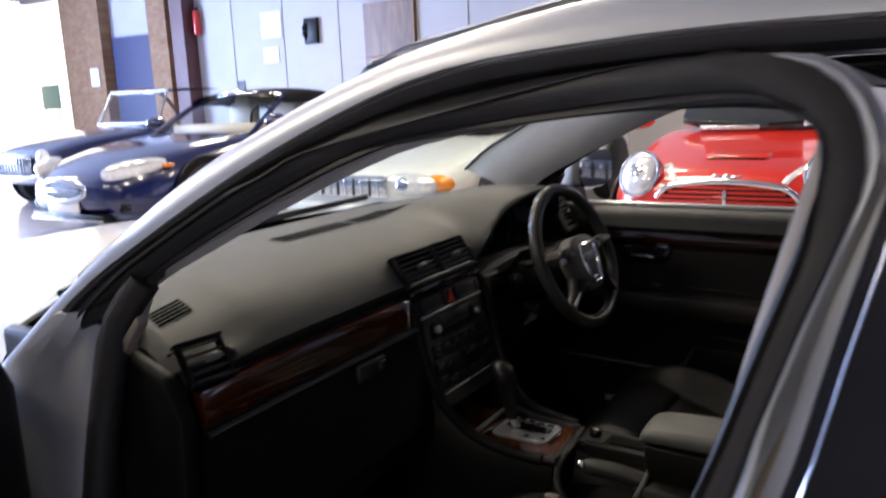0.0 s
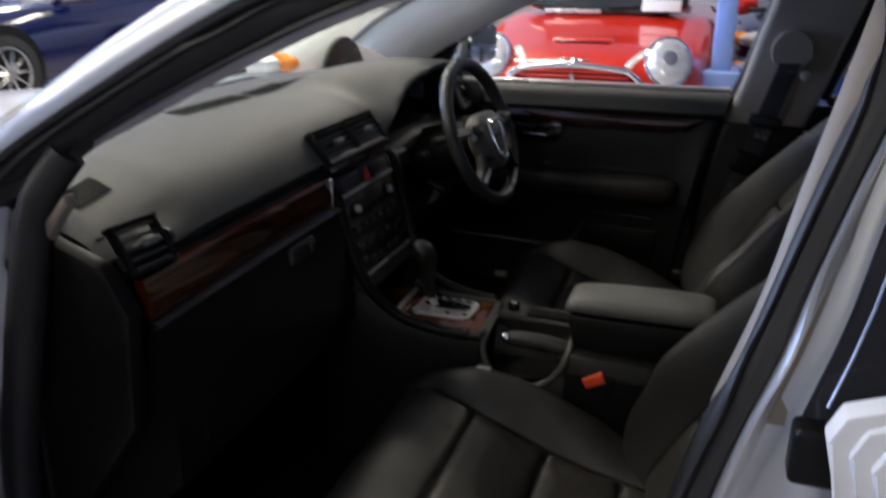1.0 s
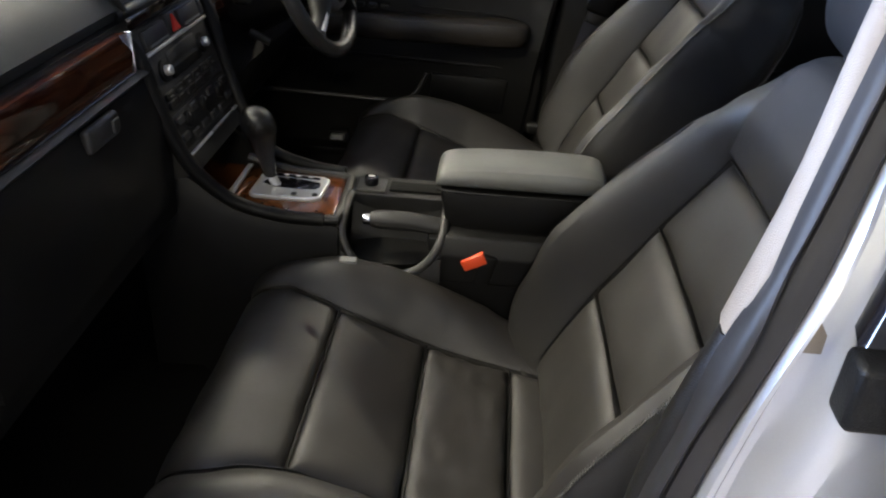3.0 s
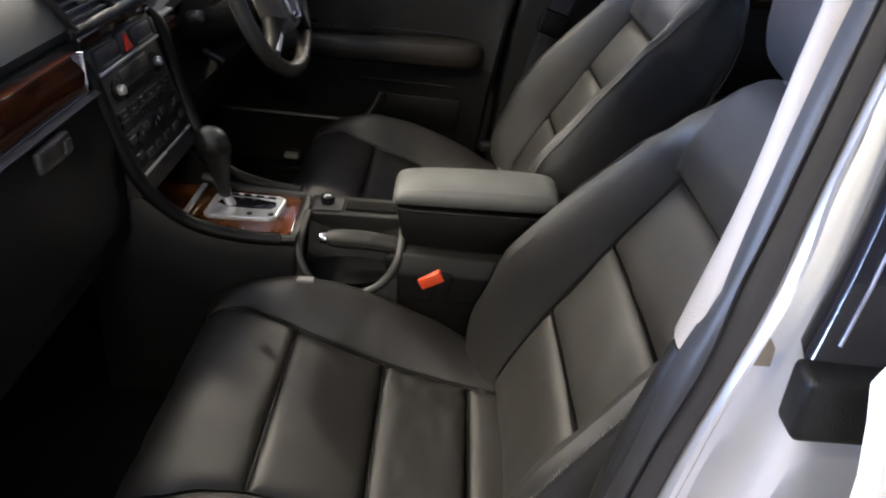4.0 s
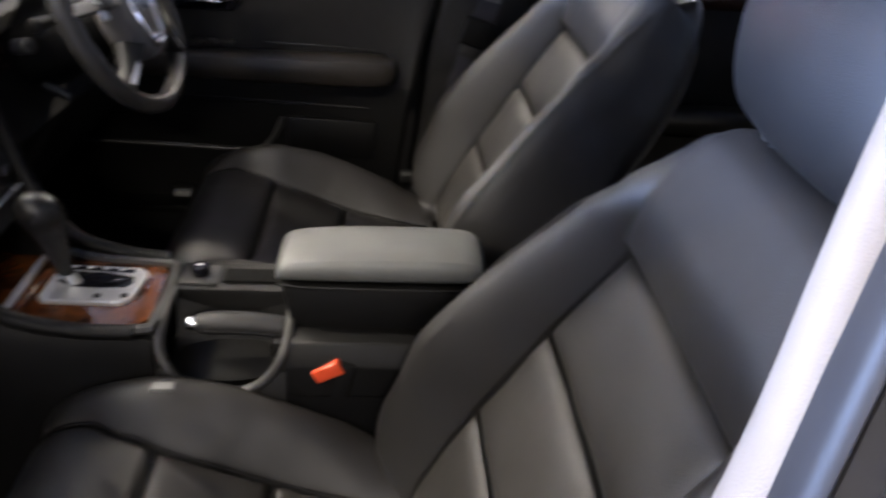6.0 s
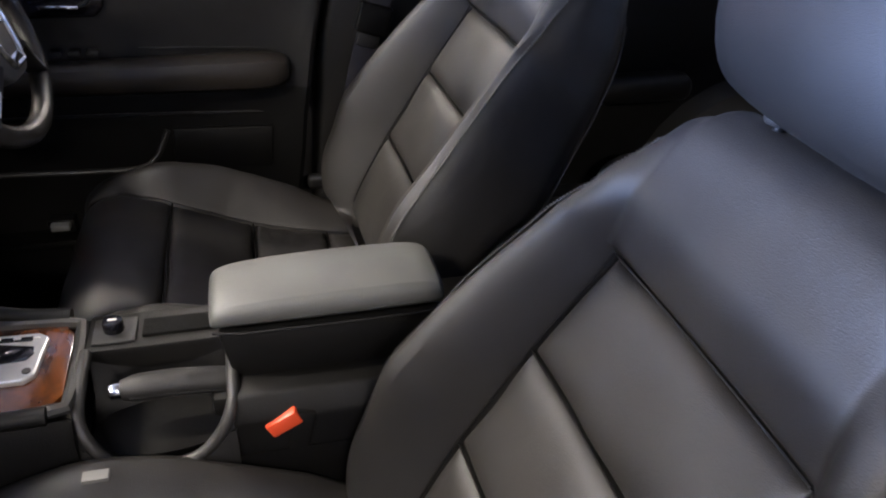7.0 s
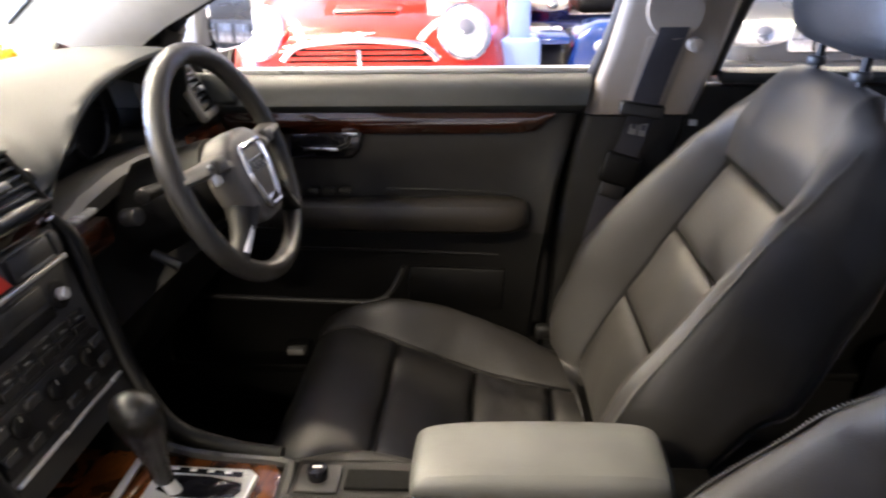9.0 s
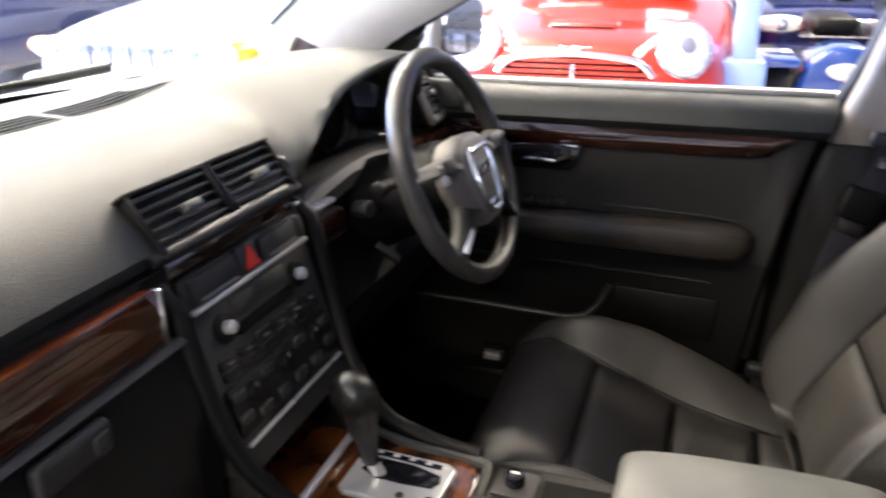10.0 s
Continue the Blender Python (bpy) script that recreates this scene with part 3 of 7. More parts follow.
# bonnet, wings and flank below the glass
def front_shell(u, v):
    x = -0.72 - 1.18 * u
    y = (v * 2 - 1)
    w = interp([(0, 0.80), (0.5, 0.80), (0.85, 0.74), (1, 0.62)], u)
    crown = interp([(0, 0.962), (0.3, 0.952), (0.6, 0.925), (0.9, 0.84), (1.0, 0.74)], u)
    a = abs(y)
    z = crown - 0.05 * a ** 2 - (0.07 * max(0, a - 0.82) / 0.18 if a > 0.82 else 0) - 0.5 * max(0, a - 0.94) / 0.06 * 0.12
    z -= 0.004 * math.exp(-((a - 0.80) / 0.012) ** 2)
    return (x - 0.10 * (1 - a * a) + 0.17 * (a ** 3) * (1 - u) ** 2, y * w, z)


part("bonnet", add_grid(B(), 26, 60, front_shell), SILVER, car, "silver painted bonnet and wings")
bm = B()
for s in (-1, 1):
    add_prism(bm, [(-1.9, 0.25), (-0.62, 0.25), (-0.55, 0.84), (-0.72, 0.86), (-1.9, 0.66)], "y", s * 0.78, s * 0.845, 0.02)
add_box(bm, (-1.95, 0, 0.45), (0.2, 1.5, 0.5), 0.08, 3)
part("front_wing", bm, SILVER, car, "silver painted front wings and bumper")
fb = add_grid(B(), 2, 20, lambda u, v: wscreen(0.0 + 0.05 * u, v) + Vector((0.006, 0, -0.004)))
part("windscreen_band", fb, RUBBER, car, "black printed band along the windscreen base")
bm = B()
add_tube(bm, [(-0.70, -0.56, 0.952), (-0.775, -0.30, 0.972), (-0.80, 0.0, 0.985)], 0.007)
add_tube(bm, [(-0.88, 0.0, 0.965), (-0.80, 0.48, 0.985)], 0.009)
part("wiper", bm, BLACK, car, "black windscreen wipers")
part("scuttle", add_grid(B(), 2, 12, lambda u, v: (-0.84 + 0.10 * u + 0.17 * (2 * v - 1) ** 2, 1.16 * (v - 0.5), 0.946 + 0.01 * u)), BLACK, car, "black plastic scuttle panel")

# hinge post in front of the passenger's door, with painted flange
for s in (1, -1):
    bm = B()
    rings = []
    for z, x0, x1, y in ((0.30, -0.60, -0.44, -0.80), (0.55, -0.58, -0.43, -0.80), (0.70, -0.56, -0.405, -0.795), (0.80, -0.53, -0.375, -0.79), (0.88, -0.50, -0.355, -0.78), (0.94, -0.465, -0.355, -0.755), (1.0, -0.405, -0.345, -0.73)):
        rings.append([(x0, (y - 0.02) * s, z), (x0 + 0.35 * (x1 - x0), (y - 0.012) * s, z), (x0 + 0.55 * (x1 - x0), (y + 0.012) * s, z), (x0 + 0.8 * (x1 - x0), (y + 0.02) * s, z), (x1, (y + 0.045) * s, z), (x1, (y + 0.10) * s, z), (x0, (y + 0.10) * s, z)])
    add_loft(bm, rings)
    part("hinge_post", bm, SILVER, car, "silver painted hinge post")
    lip = spline(side([(-0.40, -0.748, 0.30), (-0.39, -0.748, 0.60), (-0.352, -0.745, 0.78), (-0.325, -0.735, 0.90), (-0.315, -0.715, 0.985), (-0.28, -0.69, 1.045)], s), 24)
    part("door_seal", add_tube(B(), lip, 0.022), RUBBER, car, "black rubber door seal")
    part("kick_panel", add_prism(B(), [(-0.70, 0.22), (-0.37, 0.22), (-0.36, 0.70), (-0.33, 0.92), (-0.40, 0.92), (-0.60, 0.78)], "y", -0.73 * s, -0.67 * s, 0.01), BLACK, car, "black plastic kick panel")
    part("door_sill", add_prism(B(), [(-0.5, 0.16), (1.3, 0.16), (1.3, 0.36), (-0.5, 0.36)], "y", -0.84 * s, -0.68 * s, 0.03), SILVER, car, "silver painted door sill")
    part("sill_carpet", add_box(B(), (0.3, -0.672 * s, 0.285), (1.7, 0.012, 0.17), 0.003), CARPET, car, "black carpet along the sill")
    part("sill_cover", add_box(B(), (0.3, -0.705 * s, 0.372), (1.6, 0.09, 0.02), 0.006), BLACK, car, "black plastic sill cover")

# B pillars: outer silver column, seal, light upper trim, dark lower trim
PIL = [(0.385, 0.50), (0.40, 0.70), (0.418, 0.80), (0.442, 0.885), (0.472, 0.98), (0.492, 1.07), (0.514, 1.16), (0.533, 1.24), (0.545, 1.29)]


PILS = spline([(x, 0, z) for x, z in PIL], 60)


def pillar_x(z):
    a = min(range(59), key=lambda k: abs(PILS[k].z + PILS[k + 1].z - 2 * z))
    p, q = PILS[a], PILS[a + 1]
    return p.x + (q.x - p.x) * (z - p.z) / (q.z - p.z)


def pillar_y(z):
    return 0.722 - 0.30 * max(0.0, z - 0.885) + 0.10 * max(0.0, 0.88 - z) * 0.4


for s in (1, -1):
    def strip(z0, z1, a, b, y_in, y_out, taper=0.0, n=14):
        rings = []
        for k in range(n):
            z = z0 + (z1 - z0) * k / (n - 1)
            x = pillar_x(z)
            y = pillar_y(z)
            f = y_in + taper * max(0.0, z - 0.89)
            rings.append([(x + a + 0.002, -(y + y_out - 0.005) * s, z), (x + a - 0.001, -(y + f * 0.4 + y_out * 0.6) * s, z), (x + a, -(y + f * 0.7 + y_out * 0.3) * s, z), (x + a + 0.003, -(y + f + 0.001) * s, z), (x + a + 0.008, -(y + f - 0.004) * s, z), (x + a + 0.017, -(y + f - 0.008) * s, z), (x + b - 0.010, -(y + f - 0.010) * s, z), (x + b, -(y + f) * s, z), (x + b, -(y + y_out) * s, z), (x + a + 0.010, -(y + y_out) * s, z)])
        return rings
    part("pillar_trim", add_loft(B(), strip(0.882, 1.235, 0.003, 0.192, -0.014, 0.026, 0.075)), BEIGE, car, "light grey upper centre pillar trim")
    part("lower_pillar_trim", add_loft(B(), strip(0.36, 0.879, 0.004, 0.19, -0.010, 0.018)), DOORM, car, "black lower centre pillar trim")
    rings = []
    for k in range(24):
        z = 0.30 + 0.93 * k / 23
        x = pillar_x(z)
        y = pillar_y(z) + 0.10 * max(0, 0.80 - z)
        f = min(1.0, max(0.0, (0.93 - z) / 0.10))
        rings.append([(x + 0.036, -(y + 0.018) * s, z), (x + 0.050, -(y + 0.026) * s, z), (x + 0.060, -(y + 0.027) * s, z), (x + 0.068 + 0.004 * f, -(y + 0.029 + 0.010 * f) * s, z), (x + 0.076 + 0.008 * f, -(y + 0.031 + 0.020 * f) * s, z), (x + 0.088 + 0.010 * f, -(y + 0.033 + 0.024 * f) * s, z), (x + 0.104 + 0.010 * f, -(y + 0.035 + 0.016 * f) * s, z), (x + 0.20, -(y + 0.045 + 0.012 * f) * s, z), (x + 0.19, -(y + 0.018) * s, z), (x + 0.04, -(y + 0.01) * s, z)])
    part("centre_pillar", add_loft(B(), rings), SILVER, car, "silver painted centre pillar")

# seat belt on each centre pillar
for s in (1, -1):
    b = thing("seat_belt", (0.55, -0.70 * s, 0.9), "dark grey seat belt hung on the centre pillar", "seat belt", "seat belts")
    g_ = pose(0.574, -0.640 * s, 1.066, 0, -14)
    guide = B()
    add_loft(guide, [[g_ @ Vector((w * math.cos(q), -d * s, w * 1.05 * math.sin(q))) for q in (2 * math.pi * j / 28 for j in range(28))] for d, w in ((-0.012, 0.044), (0.004, 0.045), (0.014, 0.041), (0.019, 0.034), (0.016, 0.027), (0.010, 0.024), (0.008, 0.010))])
    part("belt_guide", guide, BEIGE, b, "light grey round belt guide")
    part("guide_loop", add_box(B(), (0, -0.012 * s, -0.030), (0.058, 0.024, 0.016), 0.006, 3, m=g_), DARK, b, "dark slot of the guide")
    part("guide_bolt", add_disc(B(), (0.612, -0.640 * s, 1.010), (0, 1, 0), 0.012, 0.03, 16, bev=0.004), BEIGE, b)
    # the recess of the trim in which the webbing runs, and the slot at its foot
    rec = [Vector((pillar_x(z) + 0.102 - 0.012 * k / 9, -(pillar_y(z) - 0.0245 + 0.075 * max(0.0, z - 0.89)) * s, z)) for k, z in ((k, 0.895 + 0.125 * k / 9) for k in range(10))]
    part("recess_edge", add_loft(B(), [[p + Vector((-0.033, 0, 0)), p + Vector((-0.028, 0.002 * s, 0)), p + Vector((0.028, 0.002 * s, 0)), p + Vector((0.033, 0, 0)), p + Vector((0.033, -0.004 * s, 0)), p + Vector((-0.033, -0.004 * s, 0))] for p in rec]), BEIGE, b, "shallow recess of the pillar trim")
    belt = spline([(0.574, -0.626 * s, 1.040), (0.566, -0.632 * s, 1.01), (0.557, -0.650 * s, 0.97), (0.541, -0.662 * s, 0.905), (0.535, -0.676 * s, 0.865), (0.521, -0.684 * s, 0.82), (0.506, -0.688 * s, 0.77), (0.486, -0.690 * s, 0.70), (0.462, -0.690 * s, 0.58)], 34)
    part("webbing", add_loft(B(), [[p + Vector((-0.0235, 0, 0)), p + Vector((-0.008, 0.0016 * s, 0)), p + Vector((0.008, 0.0012 * s, 0)), p + Vector((0.0235, 0.001 * s, 0)), p + Vector((0.0235, -0.0015 * s, 0)), p + Vector((-0.0235, -0.0025 * s, 0))] for p in belt]), BELT, b, "dark grey woven webbing")
    sl = part("trim_slot", add_box(B(), (0, 0, 0), (0.078, 0.022, 0.024), 0.006, 3, m=pose(0.538, -0.668 * s, 0.897, 0, 8)), DARK, b, "dark grey slot frame at the trim's foot")
    part("slot_lip", add_box(B(), (0, 0.010 * s, 0.011), (0.062, 0.008, 0.004), 0.0015, m=pose(0.538, -0.668 * s, 0.897, 0, 8)), BLACK, sl)
    tg = part("tongue", add_box(B(), (0, 0, 0), (0.066, 0.022, 0.058), 0.007, 3, m=pose(0.510, -0.684 * s, 0.785, 0, 16)), BLACK, b, "black belt tongue")
    part("tongue_plate", add_box(B(), (0, 0, -0.040), (0.044, 0.006, 0.030), 0.004, m=pose(0.510, -0.685 * s, 0.785, 0, 16)), DARK, tg, "metal tongue plate")
    for dx in (-0.0085, 0.0085):
        lb = part("belt_label", add_box(B(), (dx, 0, 0), (0.0135, 0.0015, 0.026), m=pose(0.536, -0.6735 * s, 0.863, 0, 12)), PRINT, b, "small pale printed label")
        part("printed_bar", add_box(B(), (dx, 0.0012 * s, 0.003), (0.008, 0.001, 0.010), m=pose(0.536, -0.6735 * s, 0.863, 0, 12)), BELT, lb)

# rear doors: outer skin, glossy black pillar cover, inner panel
for s in (1, -1):
    r = thing("rear_door", (1.0, -0.78 * s, 0.3), "silver rear car door with a black pillar cover", "car door", "rear doors")
    part("outer_skin", add_prism(B(), [(0.53, 0.28), (1.42, 0.30), (1.45, 0.86), (0.55, 0.82)], "y", -0.84 * s, -0.80 * s, 0.012), SILVER, r)
    part("inner_panel", add_prism(B(), [(0.575, 0.32), (1.40, 0.32), (1.42, 0.93), (0.625, 0.93)], "y", -0.76 * s, -0.715 * s, 0.010), BLACK, r, "black inner door panel")
    part("armrest", add_box(B(), (0.98, -0.68 * s, 0.62), (0.45, 0.07, 0.06), 0.025, 3), BLACK, r)
    part("wood_strip", add_box(B(), (1.02, -0.695 * s, 0.87), (0.62, 0.012, 0.035), 0.004), WALNUT_X, r, "dark walnut strip")
    part("window_sill", add_box(B(), (1.05, -0.73 * s, 0.945), (0.75, 0.06, 0.022), 0.008), DASH, r)
    part("window_frame", add_tube(B(), spline(side([(0.665, -0.745, 0.95), (0.73, -0.70, 1.15), (0.78, -0.655, 1.255), (1.0, -0.63, 1.26), (1.25, -0.65, 1.20), (1.42, -0.70, 0.99)], s), 26), 0.018), RUBBER, r)
    rings = []
    for k in range(12):
        z = 0.906 + 0.315 * k / 11
        x = pillar_x(z)
        y = pillar_y(z)
        rings.append([(x + 0.063, -(y + 0.055) * s, z), (x + 0.065, -(y + 0.060) * s, z), (x + 0.08 + 0.16 * (s > 0) + 0.10 * (s < 0), -(y + 0.074) * s, z), (x + 0.08 + 0.16 * (s > 0) + 0.10 * (s < 0), -(y + 0.03) * s, z), (x + 0.07, -(y + 0.03) * s, z)])
    part("pillar_cover", add_loft(B(), rings), BLACK_PAINT, r, "glossy black pillar cover")
    part("chrome_edge", add_tube(B(), [(pillar_x(0.92 + 0.35 * k / 9) + 0.076, -(pillar_y(0.92 + 0.35 * k / 9) + 0.062) * s, 0.92 + 0.35 * k / 9) for k in range(10)], 0.0014, 6), CHROME, r)
    part("door_tag", add_box(B(), (0.640, -0.7135 * s, 0.864), (0.014, 0.003, 0.011), 0.001), PAPER, r, "small white sticker")
    part("belt_moulding", add_box(B(), (0.542, -0.784 * s, 0.884), (0.074, 0.03, 0.050), 0.006, 3), BLACK, r, "black moulding below the pillar cover")
ep = thing("edge_protector", (0.6, -0.84, 0.7), "white ribbed plastic door edge protector", "edge protector")
for k in range(5):
    e = 0.014 * k
    part("rib", add_prism(B(), [(0.548 + e, 0.70), (0.539 + e, 0.862), (0.519 + e, 0.933 - e * 0.4), (0.528 + e, 0.955 - e * 0.4), (0.560 + e, 0.968 - e * 0.3), (0.66, 0.968 - e * 0.3), (0.66, 0.70)], "y", -0.850 - 0.006 * k, -0.826 - 0.006 * k, 0.003), WHITE_P, ep)

# rear shell
part("rear_deck", add_grid(B(), 4, 10, lambda u, v: (1.55 + 0.55 * u, 1.3 * (v - 0.5), 0.97 - 0.02 * u)), DARK, car, "dark grey parcel shelf")
rg = part("rear_window", add_grid(B(), 8, 10, lambda u, v: Vector((1.38 + 0.6 * u, 1.16 * (v - 0.5) * (1 + 0.12 * u), 1.335 - 0.36 * u + 0.03 * (1 - (2 * v - 1) ** 2) * (1 - u)))), GLASS, car, "clear rear window glass")
rg.visible_shadow = False
bm = B()
for s in (-1, 1):
    add_prism(bm, [(1.40, 0.3), (2.6, 0.35), (2.65, 0.85), (2.0, 0.98), (1.48, 1.20), (1.38, 1.26), (1.40, 0.9)], "y", s * 0.70, s * 0.80, 0.02)
add_box(bm, (2.35, 0, 0.75), (0.7, 1.4, 0.4), 0.06)
part("rear_quarter", bm, SILVER, car, "silver painted rear quarters and boot")

# open passenger door, swung outwards
dm = Matrix.Translation((-0.50, -0.80, 0)) @ pose(0, 0, 0, 0, 0, -68)
pd = thing("passenger_door", (-0.50, -0.80, 0.3), "silver car door with black inner trim, wide open", "car door")


def inner(bm):
    bmesh.ops.transform(bm, matrix=dm, verts=bm.verts)
    return bm


part("outer_skin", inner(add_prism(B(), [(0.02, 0.28), (0.98, 0.28), (1.0, 0.86), (0.0, 0.84)], "y", -0.08, -0.04, 0.015)), SILVER, pd)
part("inner_panel", inner(add_prism(B(), [(0.045, 0.32), (0.96, 0.32), (1.0, 0.94), (0.045, 0.95)], "y", -0.04, 0.092, 0.03)), BLACK, pd, "black inner door panel")
part("armrest", inner(add_box(B(), (0.5, 0.11, 0.70), (0.5, 0.09, 0.06), 0.025)), LEATHER_SIDE, pd)
part("window_frame", inner(add_tube(B(), spline([(0.02, -0.02, 0.93), (0.25, 0.03, 1.10), (0.55, 0.09, 1.26), (0.95, 0.11, 1.30), (1.05, 0.10, 1.25), (1.0, 0.0, 0.95)], 30), 0.02)), RUBBER, pd)
part("mirror_cover", inner(add_prism(B(), [(0.045, 0.92), (0.30, 0.92), (0.26, 1.09), (0.16, 1.07), (0.10, 1.03)], "y", 0.03, 0.085, 0.014, 3)), BLACK, pd, "black mirror mount cover")
part("hinge", inner(add_box(B(), (-0.02, 0.0, 0.66), (0.06, 0.05, 0.05), 0.008)), SATIN, pd, "bare metal door hinge")

# floor pan
structure("cabin_floor", add_box(B(), (0.35, 0, 0.20), (2.3, 1.5, 0.04)), CARPET, "black carpeted cabin floor", "carpet")
structure("firewall", add_prism(B(), [(-0.95, 0.18), (-0.55, 0.18), (-0.78, 0.55), (-0.85, 0.93), (-0.95, 0.93)], "y", -0.74, 0.74), CARPET, "black carpeted firewall", "firewall")

# ---- dashboard ----
dash = thing("dashboard", (-0.45, 0, 0.6), "dark grey padded dashboard with a walnut strip", "dashboard")
PROF = [(-0.80, 0.962), (-0.70, 0.980), (-0.55, 0.992), (-0.42, 0.990), (-0.34, 0.978), (-0.296, 0.961), (-0.263, 0.935), (-0.245, 0.914), (-0.237, 0.904), (-0.246, 0.897)]


def bow(y):
    """How far the dashboard's face curves back towards the doors."""
    a = abs(y)
    return 0.028 * (a / 0.66) ** 2.0


def hump(y):
    return math.exp(-((y - 0.37) / 0.19) ** 4)


def dash_ring(y):
    out = []
    for k, p in enumerate(spline([(x, 0, z) for x, z in PROF], 30)):
        x = p.x + bow(y) * (0.4 if p.x <= -0.6 else 1.0 - 0.6 * min(1.0, max(0.0, (p.x + 0.35) / 0.11)))
        x = max(x, -0.82 + 0.30 * y * y / 0.45)
        z = p.z - 0.03 * max(0, abs(y) - 0.5) / 0.16 * (0.5 if p.x <= -0.6 else 0.25 if p.x > -0.27 else 1)
        if p.x > -0.62:
            z += 0.042 * hump(y) * math.exp(-((p.x + 0.30) / 0.20) ** 2)
        out.append(Vector((x, y, z)))
    return out


# the pad ends beside the middle vents; from there one skin sweeps up into the hood over the gauges
bm = B()
add_loft(bm, [dash_ring(-0.685 + 0.82 * k / 40) for k in range(41)], closed=False)
part("dash_pad", bm, DASH, dash, "dark grey grained soft dash top")
MOUTH = spline([(-0.238, 0.135, 0.903), (-0.246, 0.165, 0.922), (-0.250, 0.207, 0.948), (-0.245, 0.285, 0.998), (-0.222, 0.345, 1.025), (-0.205, 0.40, 1.035), (-0.198, 0.45, 1.036), (-0.202, 0.51, 1.020), (-0.222, 0.56, 0.978), (-0.236, 0.60, 0.932), (-0.228, 0.65, 0.900)], 45)


def hood_row(v, m):
    """One row from the windscreen to the mouth's edge at m; v runs 0 to 1 along the mouth."""
    ring = dash_ring(m.y)
    k = max([j for j, q in enumerate(ring) if q.x < -0.56], default=0)
    free = min(1.0, min(v, 1 - v) / 0.22)
    free = free * free * (3 - 2 * free)
    a, rest = ring[k], ring[k:]
    d = m.x - a.x
    out = ring[:k]
    for j in range(25):
        t = j / 24
        h = Vector((a.x + d * t, m.y, a.z + (m.z - a.z) * t * t * (3 - 2 * t) + 0.022 * math.sin(math.pi * t) * (1 - 0.4 * t)))
        f = t * (len(rest) - 1)
        b = rest[int(f)].lerp(rest[min(int(f) + 1, len(rest) - 1)], f - int(f))
        out.append(b.lerp(h, free))
    out = out[-24 - 12:] if len(out) > 36 else [out[0]] * (36 - len(out)) + out
    inw = Vector((0, (0.39 - m.y) * 0.10, 0))
    return out + [m + Vector((0.004, 0, -0.004)) + inw * 0.1, m + Vector((0.001, 0, -0.011)) + inw * 0.2, m + Vector((-0.07, 0, -0.030)) + inw]


bm = B()
add_loft(bm, [hood_row(k / 44, m) for k, m in enumerate(MOUTH)], closed=False)
bmesh.ops.remove_doubles(bm, verts=bm.verts, dist=0.0002)
part("gauge_hood", bm, DASH, dash, "dark grey curved hood over the gauges")
bm = B()
add_prism(bm, [(0.20, 0.86), (0.21, 0.93), (0.27, 0.985), (0.36, 1.01), (0.46, 1.01), (0.53, 0.98), (0.56, 0.92), (0.555, 0.86)], "x", -0.36, -0.345)
cl = part("gauge_panel", bm, BLACK, dash, "black gauge panel", smooth=False)
for gy, gr in ((0.30, 0.056), (0.45, 0.056), (0.375, 0.028)):
    g = B()
    add_tube(g, [(-0.340, gy + gr * math.cos(a), 0.925 + gr * math.sin(a)) for a in (2 * math.pi * k / 28 for k in range(28))], 0.004, 6, closed=True)
    for k in range(11):
        a = radians(210 - 24 * k)
        add_box(g, (0, 0, 0), (0.003, 0.002, 0.009), m=Matrix.Translation((-0.342, gy + gr * 0.82 * math.cos(a), 0.925 + gr * 0.82 * math.sin(a))) @ pose(0, 0, 0, 90 - math.degrees(a) + 180))
    part("gauge", g, DARK, cl, "round gauge with a bright ring")
# lip below the mouth, with the satin strip and button bank
def lift(y):
    """The lip arches over the steering column."""
    return interp([(0.13, -0.004), (0.17, 0.006), (0.21, 0.016), (0.30, 0.023), (0.38, 0.021), (0.46, 0.011), (0.59, -0.002)], y)


bm = B()
add_loft(bm, [[(-0.34, y, 0.868), (-0.252, y, 0.872 + lift(y)), (-0.240, y, 0.869 + lift(y)), (-0.232, y, 0.858 + lift(y)), (-0.238, y, 0.84 + 0.7 * lift(y)), (-0.30, y, 0.82)] for y in (0.13 + 0.46 * k / 24 for k in range(25))])
part("gauge_lip", bm, HUBM, dash, "grey ledge below the gauges")
bm = B()
for k in range(4):
    add_box(bm, (-0.232, 0.165 + 0.014 * k, 0.866), (0.022, 0.011, 0.006), 0.002)
part("button_bank", bm, SATIN, dash, "small grey ribbed buttons")

# walnut strip along the passenger's side and by the driver
def strip_x(y):
    return -0.222 + bow(y) * 0.35


def band(y0, y1, z0, z1, dx0, dx1, thick, n=24):
    rings = []
    for k in range(n + 1):
        y = y0 + (y1 - y0) * k / n
        x = strip_x(y)
        rings.append([(x + dx1, y, z1), (x + (dx0 + dx1) / 2 + 0.006, y, (z0 + z1) / 2), (x + dx0, y, z0), (x + dx0 - thick, y, z0), (x + dx1 - thick, y, z1)])
    return add_loft(B(), rings)


